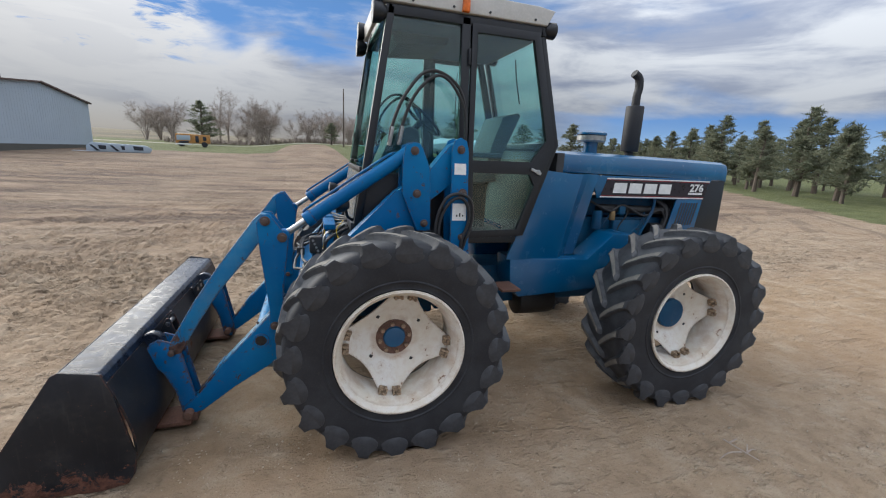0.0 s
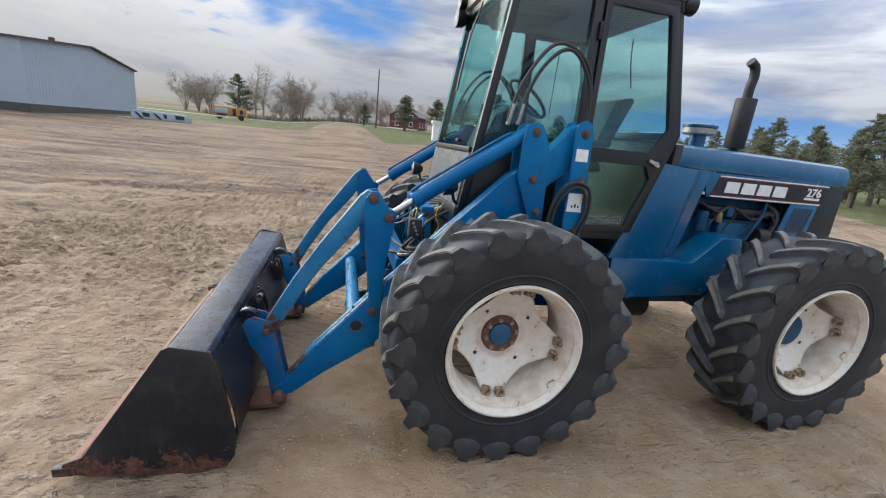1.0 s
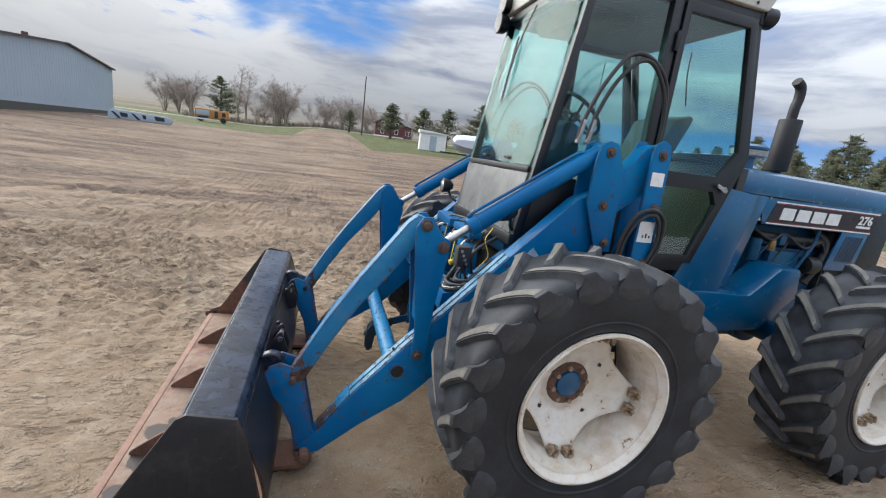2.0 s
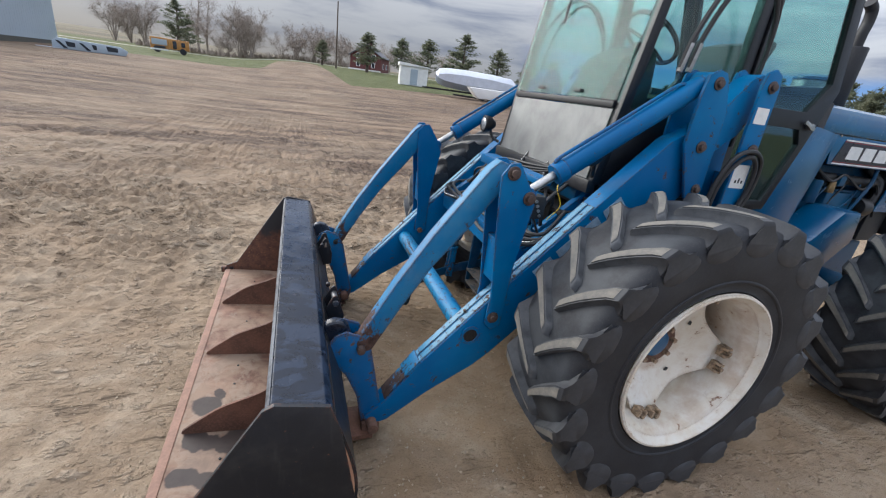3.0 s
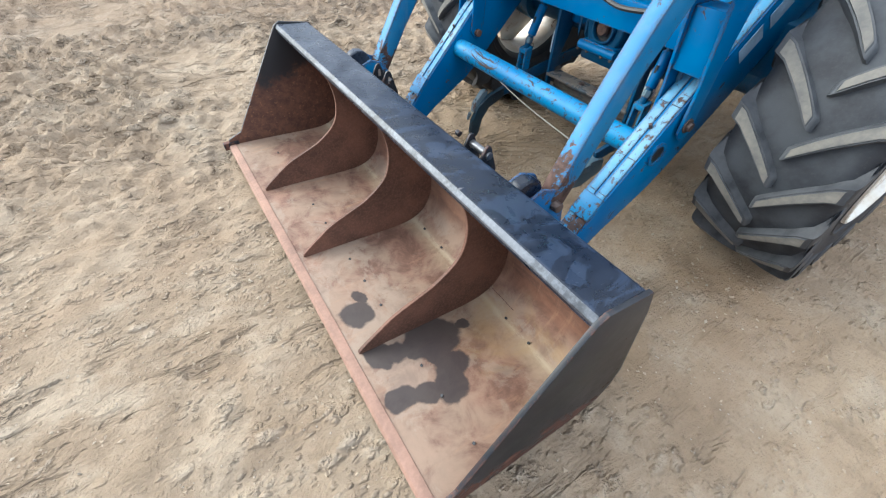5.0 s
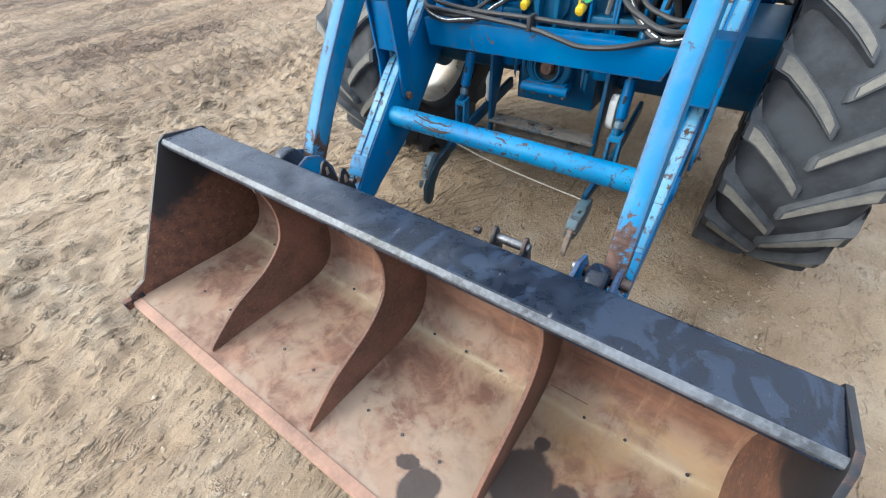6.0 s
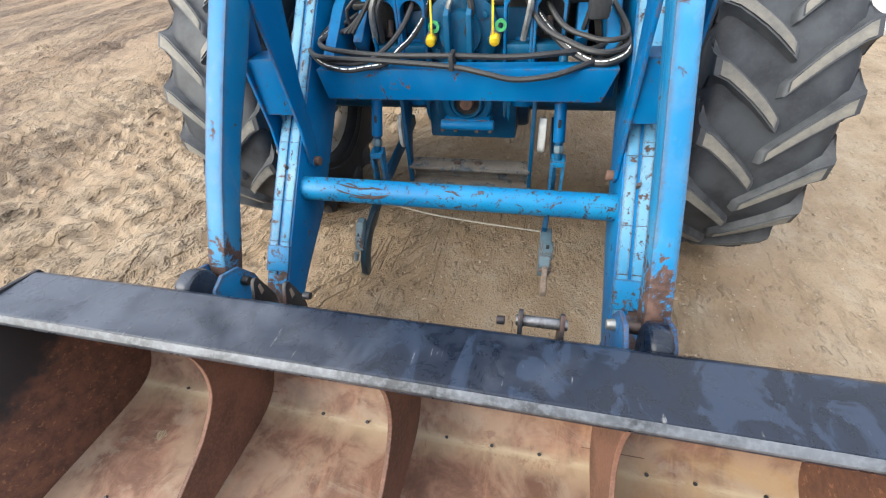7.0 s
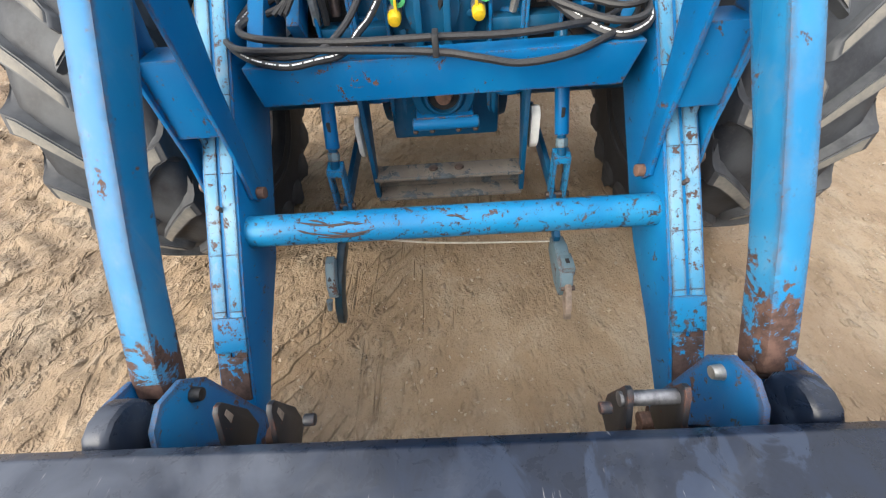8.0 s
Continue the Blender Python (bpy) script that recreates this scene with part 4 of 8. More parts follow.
def build_ground():
    near = list(np.arange(0, 4.4, 0.022))
    far, s, p = [], 0.023, near[-1]
    while p < 3500:
        s *= 1.08
        p += s
        far.append(p)
    half = np.array(near + far)
    axis = np.concatenate([-half[:0:-1], half])
    X, Y = np.meshgrid(axis - 1.0, axis - 0.4, indexing="ij")
    n = len(axis)
    Z = land(X, Y)
    d = np.hypot(X + 1, Y + 0.4)
    fade = 1 - smooth(d, 7, 22)
    ca, sa = math.cos(radians(-14)), math.sin(radians(-14))
    U, V = X * ca + Y * sa, -X * sa + Y * ca
    rough = 0.022 * lattice(X * 2.1, Y * 2.1, 1) + 0.016 * lattice(X * 6, Y * 6, 2) + 0.013 * lattice(X * 12, Y * 12, 3) + 0.009 * lattice(X * 24, Y * 24, 6)
    # broken clods: lumps that stand proud where the noise runs high
    def lumps(fx, fy, seed, cut):
        wx, wy = 0.10 * lattice(X * 5, Y * 5, seed + 20), 0.10 * lattice(X * 5, Y * 5, seed + 21)
        q = lattice((U + wx) * fx, (V + wy) * fy, seed) + 0.5 * lattice((U + wx) * fx * 2.1, (V + wy) * fy * 2.1, seed + 1)
        return np.clip(q - cut, 0, 0.3) / 0.3
    patch = smooth(lattice(X * 0.9, Y * 0.9, 17) + 0.5 * lattice(X * 2.3, Y * 2.3, 18), -0.35, 0.15)
    near_side = 1 - 0.45 * smooth(-Y, 1.2, 2.4) * smooth(X, -2.6, -1.6)
    under = 1 - 0.8 * smooth(1.5 - np.abs(Y), 0, 0.4) * smooth(X, -1.7, -1.2)
    amount = (0.55 + 0.65 * smooth(Y + 0.3 * X, -0.6, 0.8)) * patch * near_side * under * (1 - 0.65 * smooth(X, -2.2, -1.4) * smooth(3.0 - np.abs(Y), 0, 0.6)) + 0.35 * patch * smooth(-X, 2.5, 3.2)
    rough = rough + amount * (0.026 * lumps(6.5, 10, 31, 0.05) + 0.018 * lumps(12, 17, 41, 0.05) + 0.010 * lumps(22, 28, 51, 0.0))
    # long furrows of wheels that swung round past the bucket
    cb, sb = math.cos(radians(145)), math.sin(radians(145))
    U2, V2 = X * cb + Y * sb, -X * sb + Y * cb
    V2 = V2 + 0.12 * lattice(X * 1.1, Y * 1.1, 71)
    side = smooth(Y - 0.3 * X, 0.8, 2.4)
    rough = rough + side * (0.055 * lattice(U2 * 0.55, V2 * 4.2, 72) + 0.035 * lattice(U2 * 2.4, V2 * 9.5, 73) + 0.018 * lattice(U2 * 7, V2 * 18, 74))
    # clods and lug prints, thicker on the far side of the machine
    zone = smooth(Y + 0.25 * X, -0.4, 2.2)
    lanes = np.clip(lattice(V * 1.6, U * 0.25, 4) * 2.2 + 0.2, 0, 1)
    prints = np.sin(2 * math.pi * (U / 0.17 + 0.9 * np.abs(((V / 0.55) % 1) - 0.5))) * 0.5
    Z = Z + fade * (rough * (0.75 + 0.8 * zone) + (0.034 * prints * lanes + 0.07 * (lanes - 0.4) * lattice(U * 0.6, V * 1.5, 8)) * zone)
    # tread prints left by the machine
    for yc in (-1.21, 1.21):
        k = np.exp(-((Y - yc) / 0.2) ** 4) * smooth(X, -3.9, -3.0) * (1 - smooth(X, 4.5, 5.5))
        Z = Z + fade * k * (-0.012 + 0.006 * np.sign(np.sin(2 * math.pi * (X / 0.25 + 0.6 * np.abs(Y - yc)))))
    Z = Z + (1 - fade) * 0.035 * lattice(X * 0.7, Y * 1.4, 5) * (1 - smooth(d, 60, 140))
    Z -= 0.012
    co = np.stack([X, Y, Z], -1).reshape(-1, 3)
    i = np.arange(n - 1)
    I, J = np.meshgrid(i, i, indexing="ij")
    a = (I * n + J).ravel()
    faces = np.stack([a, a + n, a + n + 1, a + 1], -1)
    me = bpy.data.meshes.new("ground")
    me.vertices.add(len(co))
    me.vertices.foreach_set("co", co.ravel())
    me.loops.add(faces.size)
    me.loops.foreach_set("vertex_index", faces.ravel().astype(np.int32))
    me.polygons.add(len(faces))
    me.polygons.foreach_set("loop_start", np.arange(0, faces.size, 4, dtype=np.int32))
    me.polygons.foreach_set("use_smooth", np.ones(len(faces), dtype=bool))
    me.update()
    me.validate()
    az = np.degrees(np.arctan2(Y, X))
    dist = np.hypot(X, Y)
    right = smooth((X - 28) * 0.807 - (Y - 13.5) * 0.59, -1.0, 1.0) * (az < 60) * (az > -60)
    lim = 62 + 34 * (1 - smooth(az, 92.5, 96)) - 54 * (1 - smooth(az, 85.5, 89.5)) + 0.5 * np.clip(85 - az, 0, 40)
    left = smooth(dist - lim, -2, 2) * (az >= 60) * (az < 150)
    grass = np.clip(right + left, 0, 1)
    field = smooth(dist, 120, 150) * (az > 50) * (az < 200)
    # mask of the far yard whose rut shade is painted into the colour
    shaded_ruts = smooth(Y - 0.25 * np.clip(X, 0, 99) - 0.1 * np.clip(-X, 0, 99), 2.5, 7.0) * (0.4 + 0.6 * smooth(lattice(X * 0.45, Y * 0.9, 61), -0.3, 0.2))
    shaded_ruts = np.maximum(shaded_ruts, 0.95 * smooth(dist, 9, 16) * smooth(az, 50, 60) * (1 - smooth(az, 84, 92)))
    for name, arr in (("grass", grass), ("field", field), ("shaded_ruts", shaded_ruts)):
        at = me.attributes.new(name, "FLOAT", "POINT")
        at.data.foreach_set("value", arr.ravel().astype(np.float32))
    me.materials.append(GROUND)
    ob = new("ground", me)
    tagged(ob, "sandy tan dirt farmyard with tyre tracks and grass verges", "ground", kind="structure")


build_ground()


# ---------- the tractor ----------
T = thing("tractor", (1.2, 0, 0), "blue bidirectional farm tractor with cab and front loader on dirt", "tractor")
HUB_Z = 0.765


def tyre_mesh(s):
    prof = [(0.185, 0.425), (0.213, 0.446), (0.228, 0.460), (0.224, 0.472), (0.236, 0.51), (0.244, 0.58), (0.246, 0.655), (0.243, 0.705), (0.235, 0.738), (0.214, 0.758), (0.17, 0.767), (0.09, 0.772), (0.0, 0.773)]
    prof = prof + [(-o, r) for o, r in prof[-2::-1]]
    b = lathe(prof, 96, s, closed=True)
    for sd in (-1, 1):  # raised ring on the sidewall
        merge(b, lathe([(sd * o, r) for o, r in ((0.232, 0.500), (0.241, 0.506), (0.2415, 0.516), (0.236, 0.521))], 72, s, closed=False))
    return mesh_of("tyre", b, RUBBER, 60)


LUG_STATIONS = [  # angle, top offset, top radius, base offset, base radius, half widths at top and base
    (-0.8, -0.012, 0.796, -0.020, 0.757, 0.018, 0.034),
    (0.0, 0.000, 0.810, -0.004, 0.757, 0.026, 0.044),
    (1.8, 0.022, 0.813, 0.022, 0.756, 0.028, 0.047),
    (4.6, 0.060, 0.814, 0.060, 0.755, 0.029, 0.050),
    (7.6, 0.105, 0.814, 0.105, 0.751, 0.030, 0.054),
    (10.4, 0.152, 0.813, 0.152, 0.746, 0.031, 0.060),
    (12.7, 0.198, 0.811, 0.192, 0.742, 0.032, 0.068),
    (13.8, 0.232, 0.808, 0.218, 0.740, 0.032, 0.076),
    (14.3, 0.246, 0.801, 0.234, 0.738, 0.033, 0.082),
    (14.7, 0.2515, 0.788, 0.240, 0.734, 0.037, 0.088),
]
for q in range(11):  # the paddle on the sidewall: narrow above, flaring, rounded at its foot
    f = q / 10
    w = (0.046 + 0.058 * min(1.0, f / 0.42) ** 1.2) * math.sqrt(max(0.03, 1 - max(0.0, (f - 0.35) / 0.65) ** 2.4))
    LUG_STATIONS.append((15.0 + 0.8 * f, 0.2525 - 0.0035 * f, 0.778 - 0.140 * f, 0.2405 + 0.004 * f, 0.736 - 0.102 * f, w * (0.82 + 0.12 * f), max(w, 0.094 * (1 - f) ** 0.5 * (1 if f < 0.45 else 0))))


def lug_mesh(s, side):
    """One tread bar: from the centre line out over the shoulder to a rounded paddle on the sidewall."""
    b = bmesh.new()
    rows = []
    for a, ot, rt, ob_, rb, wt_, wb in LUG_STATIONS:
        row = []
        shoulder = a > 12
        wide, steep = (wb * 1.20, wb * 0.78) if shoulder else (wb, wb)
        tw, ts = (wt_ * 1.15, wt_ * 0.85) if shoulder else (wt_, wt_)
        def mid(w, w1):
            return (ob_ + 0.30 * (ot - ob_), rb + 0.30 * (rt - rb), w1 + 0.34 * (w - w1))
        for sg, pts in ((-1, ((ob_, rb, wide), mid(wide, tw), (ot, rt, tw))), (1, ((ot, rt, ts), mid(steep, ts), (ob_, rb, steep)))):
            for o, r, w in pts:
                th = radians(-a) + sg * w / r
                row.append(b.verts.new((r * math.cos(th), s * side * o, r * math.sin(th))))
        rows.append(row)
    for i, (p, q) in enumerate(zip(rows, rows[1:])):
        for j in range(5):
            b.faces.new((p[j], p[j + 1], q[j + 1], q[j])).material_index = 1 if (j == 2 and 0 < i < 7) else 0
    for row in (rows[0], rows[-1]):
        b.faces.new(row)
    bmesh.ops.recalc_face_normals(b, faces=b.faces)
    crest = [e for e in b.edges if len(e.link_faces) == 2 and {x.material_index for x in e.link_faces} == {0, 1}]
    bmesh.ops.bevel(b, geom=crest, offset=0.006, segments=2, affect="EDGES", material=0)
    return mesh_of("lug", b, [LUG, LUGTOP], 50)


def rim_meshes(s):
    out = {}
    prof = [(0.200, 0.452), (0.214, 0.449), (0.217, 0.438), (0.208, 0.428), (0.186, 0.423), (0.176, 0.410), (0.150, 0.406), (0.138, 0.393), (0.10, 0.387), (0.03, 0.384), (-0.09, 0.388), (-0.19, 0.420), (-0.21, 0.449),
            (-0.20, 0.454), (-0.17, 0.431), (-0.09, 0.401), (0.03, 0.397), (0.11, 0.405), (0.13, 0.420), (0.17, 0.432)]
    out["rim"] = mesh_of("rim", lathe(prof, 72, s), RIM, 40)
    # dished centre with four lobes that reach the rim
    b = bmesh.new()
    seg, rings = 96, 12
    grid = []
    for k in range(seg):
        a = 2 * math.pi * k / seg
        phi = ((math.degrees(a) + 8 + 45) % 90) - 45
        phi = 45 - abs(phi)
        lobe = min(0.383, 0.284 / math.cos(radians(min(phi * 1.25, 50))))
        col = []
        for i in range(rings + 1):
            r = 0.07 + (float(lobe) - 0.07) * i / rings
            o = -0.098 if r < 0.135 else -0.098 + 0.128 * float(smooth(np.array(r), 0.10, 0.43))
            if r < 0.15:
                o += 0.010
            col.append((o, r, a))
        grid.append(col)
    front = [[b.verts.new((r * math.cos(a), s * o, r * math.sin(a))) for o, r, a in col] for col in grid]
    back = [[b.verts.new((r * math.cos(a), s * (o - 0.014), r * math.sin(a))) for o, r, a in col] for col in grid]
    for k in range(seg):
        j = (k + 1) % seg
        for i in range(rings):
            b.faces.new((front[k][i], front[j][i], front[j][i + 1], front[k][i + 1]))
            b.faces.new((back[k][i], back[k][i + 1], back[j][i + 1], back[j][i]))
        b.faces.new((front[k][-1], front[j][-1], back[j][-1], back[k][-1]))
        b.faces.new((front[k][0], back[k][0], back[j][0], front[j][0]))
    bmesh.ops.recalc_face_normals(b, faces=b.faces)
    out["disc"] = mesh_of("wheel", b, RIM, 40)
    out["cap"] = mesh_of("hub_cap", lathe([(-0.16, 0.0), (-0.16, 0.082), (-0.08, 0.082), (-0.065, 0.076), (-0.058, 0.06), (-0.055, 0.0)], 32, s, closed=False), BLUE)
    out["flange"] = mesh_of("hub_flange", lathe([(-0.09, 0.08), (-0.076, 0.084), (-0.074, 0.128), (-0.082, 0.136), (-0.09, 0.136)], 40, s, closed=False), RUST)
    out["nut"] = mesh_of("wheel_nut", cyl((0, s * -0.08, 0), (0, s * -0.048, 0), 0.0155, None, 6, 0.002), NUT, 30)
    c = box(-0.034, 0.026, min(0, s * 0.022), max(0, s * 0.022), -0.030, 0.030, 0.006)
    for zz in (-0.022, 0.022):
        c = box(-0.030, 0.022, min(0, s * 0.052), max(0, s * 0.052), zz - 0.007, zz + 0.007, 0.003, c)
    c = cyl((0, s * 0.02, 0), (0, s * 0.062, 0), 0.013, None, 6, 0.002, c)
    out["slot"] = mesh_of("slot", box(-0.011, 0.011, min(0, s * 0.004), max(0, s * 0.004), -0.011, 0.011, 0.0), DARK, 0)
    out["clamp"] = mesh_of("rim_clamp", c, CLAMP, 35)
    return out


def wheels():
    for s in (-1, 1):
        ty, mm = tyre_mesh(s), rim_meshes(s)
        lugs = {1: lug_mesh(s, 1), -1: lug_mesh(s, -1)}
        for x, yw, turn in ((0.015, 1.258, 0.0), (2.60, 1.227, -20.0)):
            w = new("wheel", mm["disc"])
            w.parent = T
            w.matrix_parent_inverse = Matrix.Translation(-T.location)
            w.location = (x, s * yw, HUB_Z)
            w.rotation_euler = (0, radians(turn), 0)
            def sub(name, me, loc=(0, 0, 0), ry=0.0, label=""):
                o = new(name, me)
                o.parent = w
                o.location = loc
                o.rotation_euler = (0, radians(ry), 0)
                if label:
                    o["label"] = label
            sub("tyre", ty, (0, -s * 0.036, 0), label="large agricultural tyre with dusty chevron lugs")
            sub("rim", mm["rim"], (0, -s * 0.006, 0), label="cream white steel rim with rust")
            sub("hub_flange", mm["flange"], label="rusty hub flange")
            sub("hub_cap", mm["cap"], label="blue hub cap")
            for k in range(20):
                for side in (1, -1):
                    sub("lug", lugs[side], (0, -s * 0.036, 0), 18.0 * k + 4.0 + (9.0 if side < 0 else 0.0))
            for k in range(4):
                a = radians(90 * k + 36)
                sub("slot", mm["slot"], (0.215 * math.cos(a), s * -0.060, 0.215 * math.sin(a)), 20)
            for k in range(8):
                a = radians(45 * k + 10)
                sub("wheel_nut", mm["nut"], (0.108 * math.cos(a), 0, 0.108 * math.sin(a)))
            for q in range(4):
                for e in (-8, 8):
                    a = radians(90 * q - 8 + e)
                    sub("rim_clamp", mm["clamp"], (0.370 * math.cos(a), s * 0.026, 0.370 * math.sin(a)), -math.degrees(a))


wheels()

# ---- running gear
part("chassis", box(-0.30, 3.55, -0.24, 0.24, 0.62, 1.02, 0.02), CAST, T, "oily blue frame and gearbox housing")
for x in (0.015, 2.60):
    ax = cyl((x, -1.16, HUB_Z), (x, 1.16, HUB_Z), 0.10, None, 24)
    for s in (-1, 1):
        ax = cyl((x, s * 0.98, HUB_Z), (x, s * 1.18, HUB_Z), 0.155, 0.135, 24, 0.01, ax)
    ax = cyl((x, -0.30, HUB_Z), (x, 0.30, HUB_Z), 0.19, None, 24, 0.03, ax)
    part("axle", ax, CAST, T, "blue axle housing")

# fuel tank and side frame beside the engine
for s in (-1, 1):
    b = prism([(1.20, 1.185), (2.05, 1.15), (2.33, 1.40), (2.55, 1.40), (2.60, 1.15), (2.26, 0.84), (1.32, 0.79), (1.22, 0.95)], min(s * 0.30, s * 0.60), max(s * 0.30, s * 0.60), "y", 0.025)
    part("fuel_tank", b, BLUE, T, "blue side tank below the hood")
    b = box(1.02, 1.20, min(s * 0.62, s * 0.86), max(s * 0.62, s * 0.86), 0.945, 0.968, 0.004)
    b = beam((1.11, s * 0.63, 1.15), (1.11, s * 0.63, 0.95), 0.012, 0.05, 0.002, b)
    part("step", b, RIB_RUST, T, "small dark rusty cab step")
    b = cyl((1.45, s * 0.28, 0.66), (1.85, s * 0.28, 0.66), 0.16, None, 24, 0.02)
    part("tank_drum", b, DARKSTEEL, T, "dark drum under the frame")

# ---- engine under the hood
engine = part("engine", box(2.15, 3.50, -0.23, 0.23, 0.98, 1.52, 0.03), CAST, T, "oily blue diesel engine")
b = box(2.25, 3.40, -0.17, 0.17, 1.52, 1.72, 0.03)
part("cylinder_head", b, CAST, engine)
for s in (-1, 1):
    rng = random.Random(5 + s)
    b = cyl((2.35, s * 0.27, 1.62), (3.20, s * 0.27, 1.60), 0.045, None, 16)
    part("manifold", b, DARKSTEEL, engine, "dark exhaust manifold")
    part("fuel_bowl", cyl((2.50, s * 0.325, 1.50), (2.50, s * 0.325, 1.60), 0.036, 0.028, 14, 0.008), BRASS, engine, "brass fuel bowl")
    part("pipe_union", cyl((2.40, s * 0.325, 1.30), (2.40, s * 0.325, 1.36), 0.040, None, 8, 0.006), BRASS, engine)
    part("dip_tube", tube([(3.02, s * 0.335, 1.74), (3.0, s * 0.345, 1.60), (2.93, s * 0.345, 1.46), (2.88, s * 0.335, 1.34)], 0.016, 8, 6), CAST, engine)
    part("engine_cover", box(2.55, 2.95, min(s * 0.23, s * 0.30), max(s * 0.23, s * 0.30), 1.28, 1.50, 0.02), CAST, engine)
    for i in range(3):
        x = 2.46 + i * 0.22
        part("fuel_line", tube([(x, s * 0.24, 1.66), (x + 0.03, s * 0.31, 1.58), (x - 0.02 + rng.uniform(-.05, .05), s * 0.30, 1.42), (2.55 + i * 0.05, s * 0.29, 1.28)], 0.007, 6, 5), DARKSTEEL if i % 2 else CAST, engine)
    part("fuel_filter", cyl((2.33, s * 0.30, 1.40), (2.33, s * 0.30, 1.60), 0.05, None, 16, 0.012), CAST, engine)
    part("injection_pump", bevelled(cyl((2.50, s * 0.29, 1.25), (2.80, s * 0.29, 1.25), 0.075, None, 14, 0.01), 0.0), CAST, engine)
    part("alternator", cyl((3.02, s * 0.30, 1.38), (3.16, s * 0.30, 1.38), 0.085, None, 18, 0.015), DARKSTEEL, engine, "dark alternator")
    part("oil_filter", cyl((2.93, s * 0.31, 1.12), (2.93, s * 0.31, 1.32), 0.048, None, 16, 0.012), DARKSTEEL, engine)
    part("wiring", tube([(2.2, s * 0.33, 1.70), (2.45, s * 0.34, 1.60), (2.62, s * 0.33, 1.66), (2.9, s * 0.34, 1.55), (3.15, s * 0.32, 1.60), (3.30, s * 0.33, 1.30)], 0.012, 6, 8), HOSE, engine)
    part("bracket", box(2.58, 2.66, min(s * 0.27, s * 0.335), max(s * 0.27, s * 0.335), 1.56, 1.66, 0.01), CAST, engine)
    part("radiator_hose", tube([(3.15, s * 0.20, 1.72), (3.25, s * 0.29, 1.60), (3.20, s * 0.31, 1.40), (3.10, s * 0.30, 1.20)], 0.035, 10, 8), HOSE, engine)

# ---- hood
hood = None
b = bmesh.new()
sec = [(-0.368, 1.975), (-0.368, 2.10), (-0.345, 2.15), (-0.28, 2.175), (0.0, 2.190), (0.28, 2.175), (0.345, 2.15), (0.368, 2.10), (0.368, 1.975), (0.34, 1.975), (0.34, 2.09), (0, 2.165), (-0.34, 2.09), (-0.34, 1.975)]
rows = []
for x, dz, k in ((1.62, 0.005, 1.0), (2.1, 0.005, 1.0), (3.0, -0.005, 1.0), (3.86, -0.018, 1.0), (3.94, -0.022, 0.985), (3.965, -0.035, 0.96)):
    rows.append([b.verts.new((x, y * k, z + dz)) for y, z in sec])
for p, q in zip(rows, rows[1:]):
    for i in range(len(sec)):
        b.faces.new((p[i], p[(i + 1) % len(sec)], q[(i + 1) % len(sec)], q[i]))
b.faces.new(rows[0])
b.faces.new(rows[-1][::-1])
bmesh.ops.recalc_face_normals(b, faces=b.faces)
bevelled(b, 0.004, 2, 50)
hood = part("hood", b, BLUE, T, "blue engine hood")
part("end_panel", prism([(3.70, 1.955), (3.955, 1.955), (3.965, 1.40), (3.93, 1.12), (3.62, 1.12), (3.585, 1.42)], -0.362, 0.362, "y", 0.02), CAB_BLACK, hood, "black radiator end panel")
